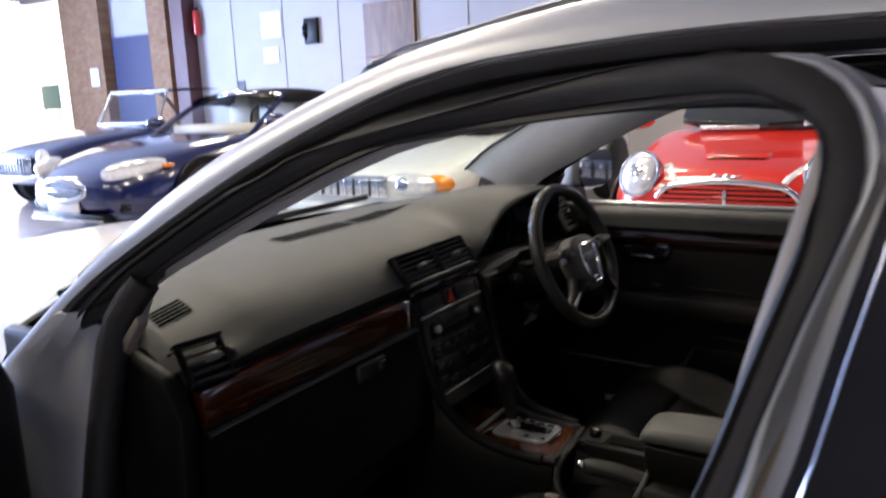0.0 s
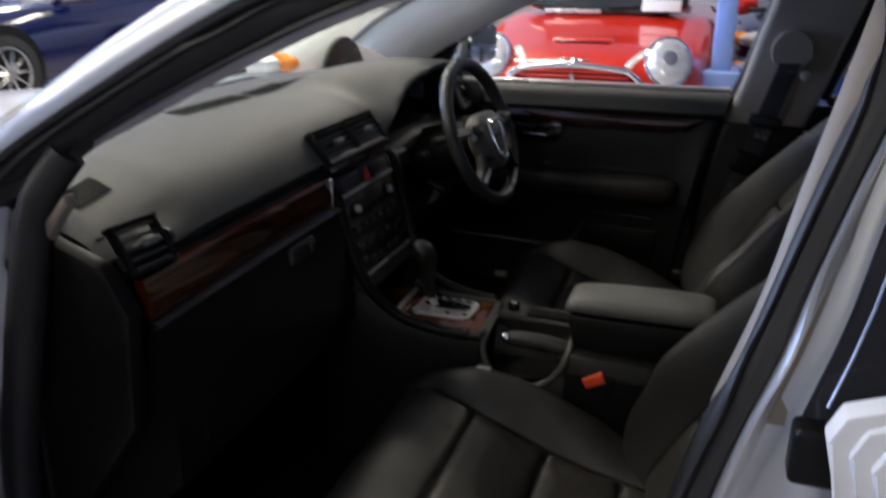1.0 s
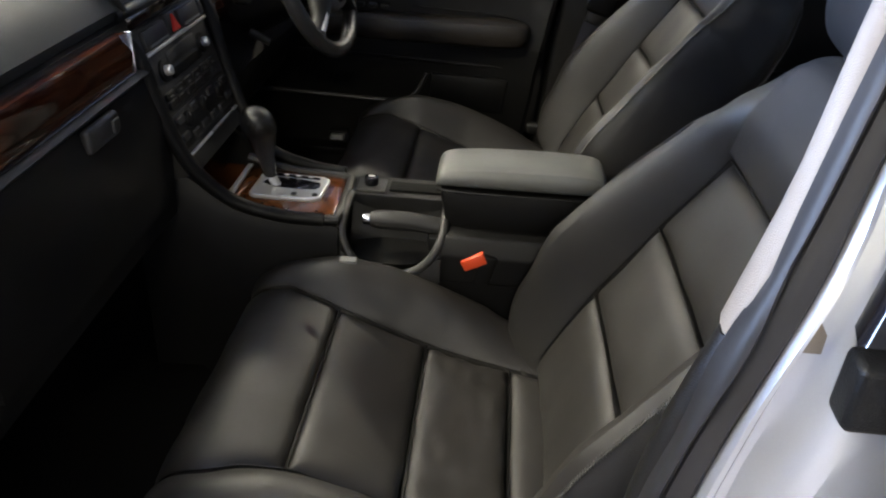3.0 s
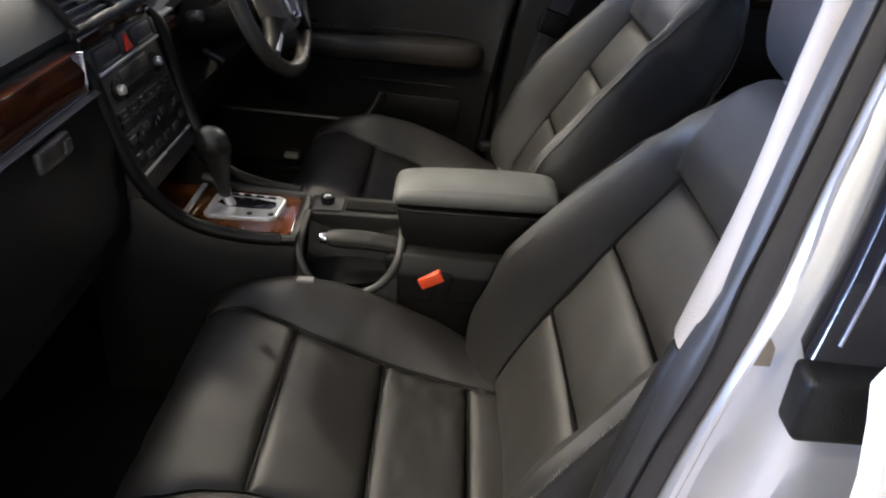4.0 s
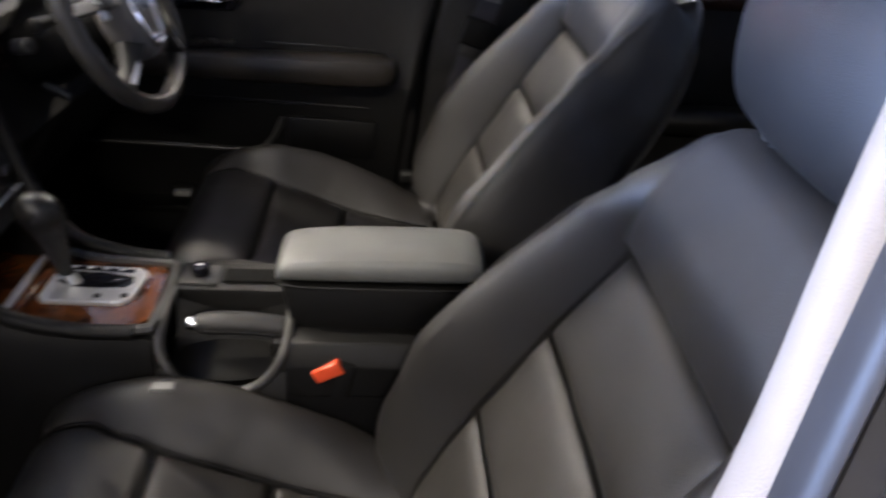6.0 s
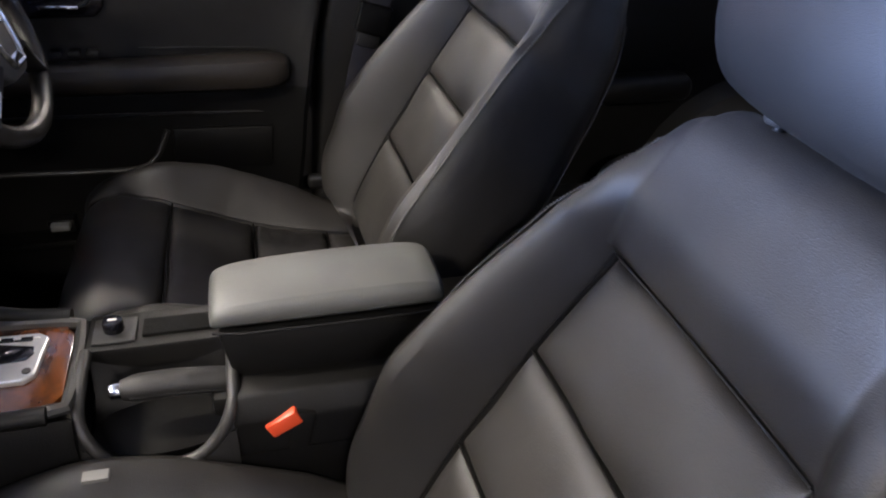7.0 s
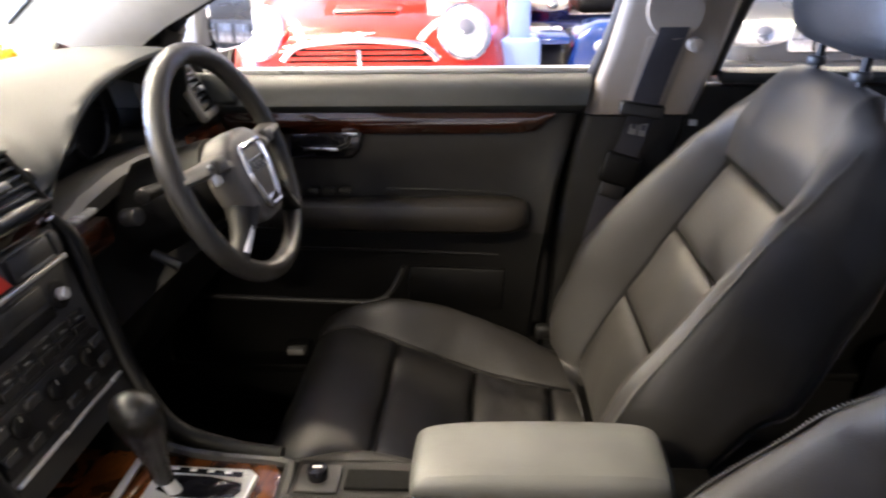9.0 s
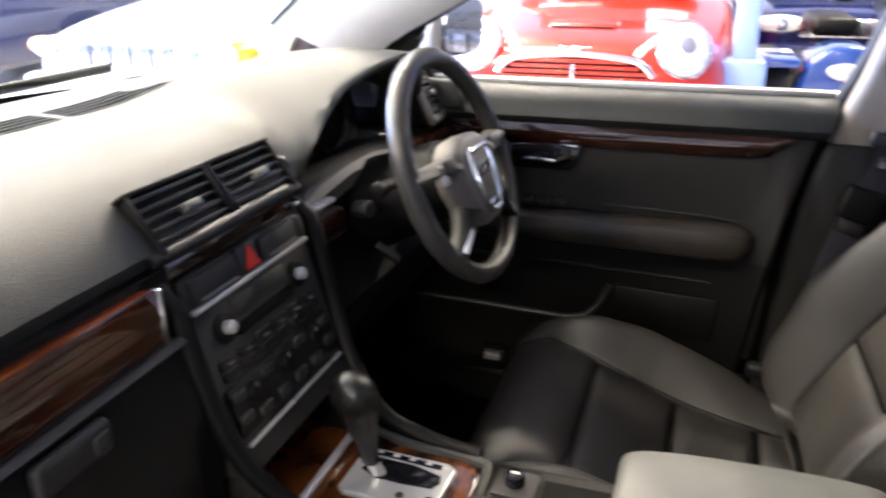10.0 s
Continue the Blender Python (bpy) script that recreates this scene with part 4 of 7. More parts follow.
part("walnut_strip", band(-0.675, -0.172, 0.838, 0.890, 0.006, 0.0, 0.02), WALNUT, dash, "glossy dark walnut trim strip")
part("walnut_strip", band(0.155, 0.23, 0.815, 0.85, 0.004, 0.0, 0.02, 6), WALNUT, dash, "glossy dark walnut trim strip")
part("walnut_strip", band(0.555, 0.675, 0.842, 0.877, 0.004, 0.0, 0.02, 6), WALNUT, dash, "glossy dark walnut trim strip")
part("strip_edge", add_tube(B(), [(strip_x(y) + 0.007, y, 0.8365) for y in (-0.675 + 0.503 * k / 16 for k in range(17))], 0.0016, 6), BLACK_PAINT, dash)
part("strip_end", add_box(B(), (strip_x(-0.17) + 0.004, -0.170, 0.864), (0.012, 0.006, 0.056), 0.002), CHROME, dash, "chrome strip end")
# lower dash with glove box
bm = B()
add_loft(bm, [[(strip_x(y) - 0.014, y, 0.896), (strip_x(y) - 0.010, y, 0.838), (strip_x(y) + 0.006, y, 0.832), (strip_x(y) + 0.026, y, 0.76), (strip_x(y) + 0.02, y, 0.60), (strip_x(y) - 0.05, y, 0.53), (strip_x(y) - 0.35, y, 0.50), (strip_x(y) - 0.35, y, 0.896)] for y in (-0.675 + 0.545 * k / 16 for k in range(17))])
part("lower_dash", bm, BLACK, dash, "black lower dashboard with a glove box")
part("strip_ledge", band(-0.675, -0.150, 0.826, 0.8345, 0.012, 0.010, 0.012), DARK, dash, "dark grey ledge under the walnut strip")
part("glove_box_lid", band(-0.62, -0.17, 0.64, 0.822, 0.030, 0.010, 0.012), BLACK, dash, "black glove box lid")
bm = B()
add_box(bm, (strip_x(-0.25) + 0.018, -0.31, 0.806), (0.014, 0.080, 0.032), 0.006, 3)
gh = part("glove_box_handle", bm, DARK, dash)
part("latch", add_box(B(), (strip_x(-0.25) + 0.026, -0.285, 0.806), (0.006, 0.018, 0.018), 0.003), DARK, gh)
bm = B()
add_loft(bm, [[(-0.262 + bow(y), y, 0.872), (-0.245 + bow(y), y, 0.80), (-0.20 + bow(y), y, 0.72), (-0.24, y, 0.60), (-0.33, y, 0.55), (-0.6, y, 0.52), (-0.6, y, 0.872)] for y in (0.13 + 0.53 * k / 12 for k in range(13))])
part("lower_dash", bm, BLACK, dash, "black knee panel under the steering column")
# dash end cap at the passenger's door
for s in (-1, 1):
    part("end_cap", add_prism(B(), [(-0.62, 0.55), (-0.33, 0.55), (-0.22, 0.70), (-0.205, 0.86), (-0.235, 0.915), (-0.33, 0.95), (-0.62, 0.945)], "y", s * 0.684, s * 0.715, 0.012), BLACK, dash, "black dashboard end cap")


def vent(cy, w, cz, h, x, tilt, turn=0, slats=5, dial=True, flow=0):
    """A framed air vent with slats; x, cy, cz: the centre of its face."""
    m = pose(x, cy, cz, 0, -tilt, turn)
    f = B()
    for (c, s) in (((0, 0, h / 2), (0.016, w + 0.012, 0.006)), ((0, 0, -h / 2), (0.016, w + 0.012, 0.006)), ((0, w / 2, 0), (0.016, 0.006, h)), ((0, -w / 2, 0), (0.016, 0.006, h))):
        add_box(f, c, s, 0.002, m=m)
    fr = part("vent_frame", f, BLACK, dash)
    part("vent_well", add_box(B(), (-0.03, 0, 0), (0.004, w, h), m=m), CARPET, fr, smooth=False)
    for k in range(slats):
        z = -h / 2 + h * (k + 0.5) / slats
        part("slat", add_box(B(), (0, 0, 0), (0.017, w - 0.004, 0.0042), 0.0013, m=m @ pose(-0.003, 0, z, 0, 14)), SLAT, fr)
    part("vent_tab", add_box(B(), (0.006, 0.01, 0), (0.014, 0.026, 0.010), 0.003, m=m), PRINT, fr, "grey vent adjuster")
    if dial:
        part("thumbwheel", add_disc(B(), m @ Vector((-0.004, w / 2 + 0.012, 0)), m.to_3x3() @ Vector((0, 1, 0)), 0.011, 0.007, 20), DARK, fr)
    return fr


vent(-0.068, 0.124, 0.931, 0.070, -0.257, 36, slats=6, dial=False)
vent(0.066, 0.124, 0.931, 0.070, -0.257, 36, slats=6)
vent(-0.640, 0.066, 0.922, 0.062, -0.236, 32, -6)
fr = vent(0.625, 0.07, 0.94, 0.058, -0.235, 26, 8)
bm = B()
rim_ = [(-0.047, 0.040), (0.030, 0.046), (0.058, -0.034), (0.052, -0.046), (-0.047, -0.042)]
for a, b in zip(rim_, rim_[1:] + rim_[:1]):
    add_tube(bm, [pose(-0.233, 0.625, 0.94, 0, -26, 8) @ Vector((0.0, q[0], q[1])) for q in (a, b)], 0.0075, 8)
part("vent_surround", bm, HUBM, fr, "light grey surround of the vent")
part("vent_lip", add_tube(B(), spline([(-0.246, -0.142, 0.902), (-0.238, -0.10, 0.9045), (-0.2365, 0.0, 0.9055), (-0.238, 0.10, 0.9045), (-0.246, 0.138, 0.902)], 24), 0.0085, 10), DARK, dash, "dark rounded lip below the vents")
# demister grilles let into the dash top
def dash_z(x, y):
    r = dash_ring(y)
    for a, b in zip(r, r[1:]):
        if a.x <= x <= b.x:
            return a.z + (b.z - a.z) * (x - a.x) / max(1e-6, b.x - a.x)
    return r[0].z


def grille(x0, x1, y0, y1, n, skew, label):
    """Black slots between ribs, following the dash top."""
    def at(u, v, h):
        x, y = x0 + (x1 - x0) * u, y0 + (y1 - y0) * v + skew * u
        return (x, y, dash_z(x, y) + h)
    w = part("demist_well", add_grid(B(), 8, 24, lambda u, v: at(u, v, 0.0012)), SLOT, dash, label)
    for k in range(n + 1):
        c, h = k / n, 0.08 / n
        bm = B()
        add_loft(bm, [[at(c - h, j / 24, 0.001), at(c - h, j / 24, 0.0016), at(c + h, j / 24, 0.0016), at(c + h, j / 24, 0.001)] for j in range(25)])
        part("rib", bm, DASH, w)


for y0, y1 in ((-0.185, 0.042), (0.060, 0.29)):
    grille(-0.548, -0.492, y0, y1, 4, -0.01, "slotted black windscreen demister grille")
grille(-0.378, -0.330, -0.625, -0.562, 5, -0.012, "slotted black side demister grille")

# ---- centre stack ----
SLOPE = Vector((0.052, 0, -0.185)).normalized()
FACE = Vector((0.185, 0, 0.052)).normalized()
SM = Matrix(((FACE.x, 0, -SLOPE.x, -0.222), (0, 1, 0, 0), (FACE.z, 0, -SLOPE.z, 0.885), (0, 0, 0, 1)))
# in this frame: x out of the face, y across, z up the face from its top edge
stack = thing("centre_stack", (-0.25, 0, 0.6), "black centre stack with radio and climate controls", "radio")
bm = B()
add_prism(bm, [(-0.10, -0.016), (-0.004, -0.009), (0.006, -0.013), (0.0, -0.20), (0.012, -0.235), (-0.10, -0.235)], "y", -0.122, 0.122, 0.004)
bmesh.ops.transform(bm, matrix=SM, verts=bm.verts)
part("fascia", bm, mat("stack_face_plastic", (0.027, 0.026, 0.025), 0.42, vary=0.2, scale=30, bump=0.2, bscale=800, spec=0.4), stack)
for s in (-1, 1):
    pts = [(-0.226, s * 0.140, 0.886), (-0.212, s * 0.142, 0.868), (-0.203, s * 0.142, 0.850), (-0.178, s * 0.138, 0.75), (-0.150, s * 0.126, 0.675), (-0.10, s * 0.106, 0.615), (-0.03, s * 0.098, 0.592), (0.04, s * 0.092, 0.586)]
    part("side_frame", add_tube(B(), spline(pts, 30), [min(0.005 + 0.0025 * k, 0.0125 - 0.002 * k / 29) for k in range(30)], 10), CONS, stack, "black curved stack frame")
part("top_bar", add_box(B(), (-0.010, 0, 0.004), (0.018, 0.276, 0.030), 0.006, 3, m=SM), WALNUT_X, stack, "glossy walnut bar over the switches")
part("strip_end", add_box(B(), (0.002, 0.131, -0.004), (0.006, 0.016, 0.006), 0.002, m=SM), CHROME, stack, "chrome end of the walnut bar")
part("chrome_strip", add_box(B(), (0.007, 0, -0.0470), (0.007, 0.240, 0.0060), 0.002, m=SM), SATIN, stack)
part("chrome_strip", add_box(B(), (0.009, 0, -0.205), (0.006, 0.222, 0.0045), 0.002, m=SM), SATIN, stack)
for u, w in ((-0.072, 0.080), (0.060, 0.080), (0.111, 0.014)):
    b = part("switch", add_box(B(), (0.006, u, -0.028), (0.012, w, 0.028), 0.004, m=SM), DARK, stack)
    if w > 0.05:
        part("marking", add_box(B(), (0.0135, u, -0.038), (0.002, w * 0.8, 0.003), m=SM), PRINT, b)
hz = part("hazard_switch", add_box(B(), (0.006, -0.008, -0.026), (0.012, 0.036, 0.034), 0.004, m=SM), DARK, stack)
tri = B()
add_prism(tri, [(-0.020, -0.038), (0.006, -0.038), (-0.007, -0.014)], "x", 0.0115, 0.0155)
bmesh.ops.transform(tri, matrix=SM, verts=tri.verts)
part("warning_triangle", tri, HAZARD, hz, "red warning triangle", smooth=False)
for u in (-0.078, 0.078):
    k = part("knob", add_disc(B(), SM @ Vector((0.011, u, -0.080)), FACE, 0.0078, 0.013, 24, bev=0.003), SATIN, stack, "satin silver rotary knob")
    part("collar", add_disc(B(), SM @ Vector((0.004, u, -0.080)), FACE, 0.017, 0.008, 24, bev=0.002), BLACK, k)
part("display", add_box(B(), (0.004, 0, -0.068), (0.006, 0.112, 0.022), 0.003, m=SM), DARK, stack, "dark display window")
part("cassette_slot", add_box(B(), (0.005, 0.0, -0.092), (0.006, 0.118, 0.013), 0.002, m=SM), CARPET, stack, "black cassette slot")
# radio keys in two rows, then the climate unit with three dark dials between rockers
for v, n, w, h in ((-0.114, 6, 0.030, 0.011), (-0.128, 6, 0.030, 0.011)):
    for k in range(n):
        u = (k - (n - 1) / 2) * 0.0355
        b = part("button", add_box(B(), (0.003, u, v), (0.007, w, h), 0.0015, 1, m=SM), FASCIA, stack)
        if v > -0.12:
            part("marking", add_box(B(), (0.0068, u, v - 0.002), (0.001, 0.009, 0.0024), m=SM), PRINT, b, "grey printed mark")
part("climate_panel", add_box(B(), (0.003, 0, -0.168), (0.007, 0.222, 0.058), 0.003, m=SM), FASCIA, stack, "dark grey climate control panel")
for u in (-0.070, 0.0, 0.070):
    d_ = part("dial", add_disc(B(), SM @ Vector((0.0085, u, -0.160)), FACE, 0.0135, 0.008, 22, bev=0.002), BLACK, stack, "black climate dial")
    part("marking", add_box(B(), (0.0132, u, -0.152), (0.001, 0.002, 0.006), m=SM), PRINT, d_)
for u, v in ((-0.098, -0.152), (-0.038, -0.150), (0.036, -0.150), (0.098, -0.152), (-0.098, -0.178), (-0.060, -0.186), (-0.020, -0.186), (0.020, -0.186), (0.060, -0.186), (0.098, -0.178)):
    part("rocker", add_box(B(), (0.0075, u, v), (0.006, 0.026, 0.012), 0.002, 1, m=SM), DARK, stack)

# ---- centre console ----
con = thing("centre_console", (0.15, 0, 0.22), "black centre console with walnut panel and handbrake", "centre console")
bm = B()
rings = []
for x, zt, w, zb in ((-0.27, 0.665, 0.118, 0.3), (-0.19, 0.655, 0.114, 0.3), (-0.15, 0.622, 0.112, 0.24), (-0.11, 0.597, 0.108, 0.22), (-0.05, 0.582, 0.102, 0.22), (0.034, 0.576, 0.096, 0.22), (0.045, 0.574, 0.098, 0.22)):
    lo = 0.568
    rings.append([(x, -w - 0.02, zb), (x, -w - 0.012, zt - 0.10), (x, -w - 0.004, zt - 0.02), (x, -w + 0.004, zt), (x, -w + 0.012, zt - 0.002), (x, -w + 0.016, min(lo, zt - 0.006)), (x, w - 0.016, min(lo, zt - 0.006)), (x, w - 0.012, zt - 0.002), (x, w - 0.004, zt), (x, w + 0.004, zt - 0.02), (x, w + 0.012, zt - 0.10), (x, w + 0.02, zb)])
add_loft(bm, rings)
part("console_front", bm, BLACK, con, "black console body")
# the well of the handbrake: a body with a pocket
bm = B()
add_prism(bm, [(0.012, 0.22), (0.104, 0.22), (0.100, 0.50), (0.094, 0.578), (0.086, 0.586), (0.012, 0.586)], "x", 0.045, 0.54, 0.005)
add_prism(bm, [(-0.118, 0.22), (0.012, 0.22), (0.012, 0.515), (-0.108, 0.500)], "x", 0.045, 0.54)
add_prism(bm, [(-0.114, 0.30), (0.012, 0.30), (0.012, 0.578), (-0.090, 0.574), (-0.104, 0.545)], "x", 0.212, 0.54, 0.004)
part("console_rear", bm, CONS, con, "black console body round the handbrake")
# pocket rim: a dipping oval
rim = spline([(0.048, 0.010, 0.586), (0.048, -0.050, 0.580), (0.050, -0.090, 0.560), (0.075, -0.106, 0.522), (0.12, -0.111, 0.508), (0.165, -0.110, 0.512), (0.195, -0.104, 0.535), (0.212, -0.090, 0.566), (0.214, -0.050, 0.580), (0.214, 0.010, 0.586)], 40)
part("pocket_rim", add_tube(B(), rim, 0.0075, 10), DARK, con, "grey rounded rim of the handbrake pocket")
add_ = add_loft(B(), [[Vector(q), Vector((q.x, min(q.y - 0.006, -0.10), q.z - 0.012)), Vector((q.x, -0.118, 0.46)), Vector((q.x, -0.122, 0.24))] for q in rim[7:33]], closed=False)
part("pocket_side", add_, FASCIA, con, "black side of the handbrake well")
bm = B()
add_grid(bm, 10, 8, lambda u, v: (0.05 + 0.165 * u, -0.106 + 0.118 * v, 0.512 - 0.02 * math.sin(math.pi * u) + 0.03 * (2 * v - 1) ** 4 * (1 if v < 0.5 else 2)))
part("pocket_floor", bm, CONS, con)
# walnut panel
bm = B()
add_prism(bm, [(-0.148, -0.088), (-0.148, 0.090), (-0.06, 0.084), (0.018, 0.076), (0.030, 0.058), (0.033, -0.055), (0.022, -0.074), (-0.06, -0.081)], "z", 0.570, 0.5835, 0.003)
wp = part("walnut_panel", bm, BURR_LIT, con, "glossy walnut veneer panel")
bm = B()
tr = [(-0.155, -0.094, 0.600), (-0.10, -0.090, 0.588), (-0.06, -0.087, 0.584), (0.024, -0.080, 0.582), (0.040, -0.062, 0.582), (0.037, 0.064, 0.582), (0.022, 0.082, 0.582), (-0.06, 0.088, 0.584), (-0.10, 0.092, 0.588), (-0.155, 0.096, 0.600)]
add_tube(bm, spline(tr, 40), 0.0078, 8)
part("panel_surround", bm, DARK, con, "grey panel surround")
part("chrome_strip", add_box(B(), (-0.150, 0.002, 0.5885), (0.010, 0.172, 0.006), 0.002), SATIN, con, "satin silver strip across the tray")
bm = B()
add_grid(bm, 10, 4, lambda u, v: (-0.155 - 0.095 * u, -0.096 + 0.192 * v, 0.582 + 0.004 * u + 0.05 * max(0.0, u - 0.8)))
part("storage_tray", bm, BURR_LIT, con, "walnut tray below the stack")
part("storage_wall", add_box(B(), (-0.262, 0, 0.62), (0.01, 0.21, 0.12), 0.003), BLACK, con)
# selector gate
gate = part("gate_plate", B(), SATIN, con, "satin silver selector gate")
bm = B()
add_prism(bm, [(-0.122, -0.022), (-0.112, -0.030), (-0.012, -0.032), (0.000, -0.022), (0.004, 0.048), (-0.008, 0.058), (-0.108, 0.062), (-0.120, 0.052)], "z", 0.582, 0.5905, 0.003)
bm.to_mesh(gate.data)
bm.free()
part("gate_slot", add_prism(B(), [(-0.108, 0.016), (-0.085, 0.004), (-0.05, 0.002), (-0.014, 0.004), (-0.007, 0.016), (-0.010, 0.030), (-0.05, 0.041), (-0.100, 0.043)], "z", 0.5890, 0.5915, 0.001), BLACK_PAINT, gate, "black selector slot")
part("gate_slot", add_prism(B(), [(-0.102, 0.048), (-0.014, 0.041), (-0.012, 0.050), (-0.102, 0.058)], "z", 0.5890, 0.5915, 0.001), BLACK_PAINT, gate)
for k in range(5):
    x = -0.100 + 0.022 * k
    part("letter_mark", add_box(B(), (x + 0.003, 0.0525 - 0.0016 * k, 0.592), (0.008, 0.004, 0.002), 0.0005), WHITE_P, gate, "small pale selector mark")
for x, y in ((-0.045, -0.018), (-0.010, -0.016)):
    part("gate_stud", add_disc(B(), (x, y, 0.5905), (0, 0, 1), 0.005, 0.003, 12), DARK, gate)
lever = thing("gear_selector", (-0.085, 0.015, 0.585), "black leather gear selector knob on a silver shaft", "gear lever")
part("shaft", add_tube(B(), [(-0.083, 0.014, 0.588), (-0.089, 0.010, 0.606), (-0.092, 0.008, 0.615)], [0.0085, 0.008, 0.009], 12), SATIN, lever)
bm = B()
prof = [(0.0100, 0.607), (0.0112, 0.612), (0.0120, 0.632), (0.0150, 0.652), (0.0195, 0.668), (0.0225, 0.682), (0.0260, 0.691), (0.0278, 0.701), (0.0278, 0.711), (0.0258, 0.721), (0.0212, 0.729), (0.0142, 0.7355), (0.0070, 0.738), (0.001, 0.7388)]
add_loft(bm, [[(-0.091 - (z - 0.61) * 0.10 + r * 1.06 * math.cos(a), 0.008 - (z - 0.61) * 0.16 + r * math.sin(a), z) for a in (2 * math.pi * k / 20 for k in range(20))] for r, z in prof])
part("knob", bm, mat("knob_leather", (0.012, 0.0115, 0.011), 0.2, vary=0.15, bump=0.3, bscale=900), lever, sub=1)
# handbrake
hb = thing("handbrake", (0.20, -0.048, 0.55), "grey leather handbrake lever with a silver button", "handbrake")
part("grip", add_tube(B(), spline([(0.091, -0.046, 0.570), (0.11, -0.046, 0.571), (0.15, -0.044, 0.570), (0.185, -0.042, 0.566), (0.214, -0.040, 0.560)], 14), [0.0120, 0.0150, 0.0160, 0.0163, 0.0163, 0.0163, 0.0162, 0.016, 0.0158, 0.0155, 0.0155, 0.0155, 0.0155, 0.0155], 16), LEATHER_SIDE, hb)
part("button", add_disc(B(), (0.0845, -0.046, 0.570), (1, 0, 0), 0.0095, 0.015, 16, bev=0.003), CHROME, hb)
part("seam", add_tube(B(), [(0.10 + 0.11 * k / 6, -0.0615 + 0.005 * k / 6, 0.568 - 0.010 * (k / 6) ** 2) for k in range(7)], 0.0012, 5), BLACK, hb)
part("gaiter", add_box(B(), (0.212, -0.052, 0.542), (0.05, 0.035, 0.03), 0.008, 2, m=None), BLACK, hb)
# cigar lighter and slot
li = thing("cigar_lighter", (0.076, 0.046, 0.586), "black cigar lighter plug in a grey plate", "lighter")
part("plate", add_box(B(), (0.078, 0.046, 0.588), (0.05, 0.05, 0.004), 0.002), DARK, li)
part("plug", add_disc(B(), (0.077, 0.046, 0.5965), (0, 0, 1), 0.0125, 0.016, 20, bev=0.003), BLACK_PAINT, li)
part("mark", add_box(B(), (0.077, 0.046, 0.6052), (0.010, 0.003, 0.001)), WHITE_P, li)
part("slot", add_box(B(), (0.155, 0.046, 0.588), (0.09, 0.034, 0.005), 0.002), CARPET, con, "dark coin slot")
# armrest
bm = B()
add_prism(bm, [(0.203, 0.637), (0.476, 0.637), (0.476, 0.575), (0.25, 0.560), (0.214, 0.578)], "y", -0.056, 0.052, 0.008)
ar = part("armrest", bm, BLACK, con, "grey leather armrest on a black box")
part("latch", add_box(B(), (0.203, 0, 0.634), (0.01, 0.035, 0.012), 0.003), BLACK, ar)
part("hinge_base", add_box(B(), (0.43, 0, 0.56), (0.10, 0.09, 0.06), 0.01), BLACK, ar)
bm = B()
rings = []
for x, h, w in ((0.195, 0.014, 0.044), (0.198, 0.026, 0.050), (0.206, 0.034, 0.0535), (0.23, 0.041, 0.0555), (0.30, 0.046, 0.057), (0.40, 0.048, 0.056), (0.445, 0.046, 0.055), (0.462, 0.039, 0.053), (0.470, 0.022, 0.047)):
    zc = 0.640
    rings.append([(x, -0.002 + sx * w, zc + 0.84 * sz * h) for sx, sz in ((-0.94, 0), (-1, 0.3), (-0.99, 0.65), (-0.88, 0.92), (-0.5, 1.04), (0, 1.08), (0.5, 1.04), (0.88, 0.92), (0.99, 0.65), (1, 0.3), (0.94, 0))])
add_loft(bm, rings)
part("lid_pad", bm, mat("armrest_leather", (0.088, 0.090, 0.086), 0.36, vary=0.2, scale=9, bump=0.35, bscale=900, coarse=14), ar, "grey leather lid pad", sub=1)
part("lid_seam", add_tube(B(), [(0.198, -0.052, 0.6385), (0.23, -0.058, 0.638), (0.34, -0.0592, 0.638), (0.46, -0.0575, 0.638), (0.478, -0.050, 0.638)], 0.0022, 6), BLACK, ar)
stack.location.x -= 0.018

# seat belt buckles
for s, y in ((1, -0.097), (-1, 0.13)):
    bk = thing("belt_buckle", (0.29, y, 0.5), "black belt buckle with a red release button", "belt buckle", "belt buckles")
    m = pose(0.285, y, 0.522 if s > 0 else 0.50, 0, -28, 0)
    part("body", add_box(B(), (0, 0, -0.012), (0.030, 0.022, 0.085), 0.006, m=m @ pose(0, 0, 0, 0, 40)), BLACK, bk)
    part("button", add_box(B(), (-0.008, -0.003 * s, 0.024), (0.040, 0.020, 0.020), 0.003, m=m), ORANGE_RED, bk, "bright red release button")

# ---- front seats ----
seat = thing("front_seat", (0.2, -0.36, 0.22), "black leather front passenger seat with stitched panels", "seat", "front seats")
CY = -0.36
CUSH = spline([(-0.084, 0, 0.405), (-0.090, 0, 0.440), (-0.084, 0, 0.470), (-0.064, 0, 0.493), (-0.035, 0, 0.503), (0.0, 0, 0.505), (0.072, 0, 0.490), (0.209, 0, 0.436), (0.33, 0, 0.412), (0.43, 0, 0.398)], 81)
BACKR = spline([(0.365, 0, 0.400), (0.398, 0, 0.470), (0.452, 0, 0.565), (0.522, 0, 0.682), (0.594, 0, 0.802), (0.622, 0, 0.872), (0.638, 0, 0.918), (0.653, 0, 0.938), (0.673, 0, 0.945), (0.697, 0, 0.938), (0.713, 0, 0.918)], 81)
OLD = 0.822


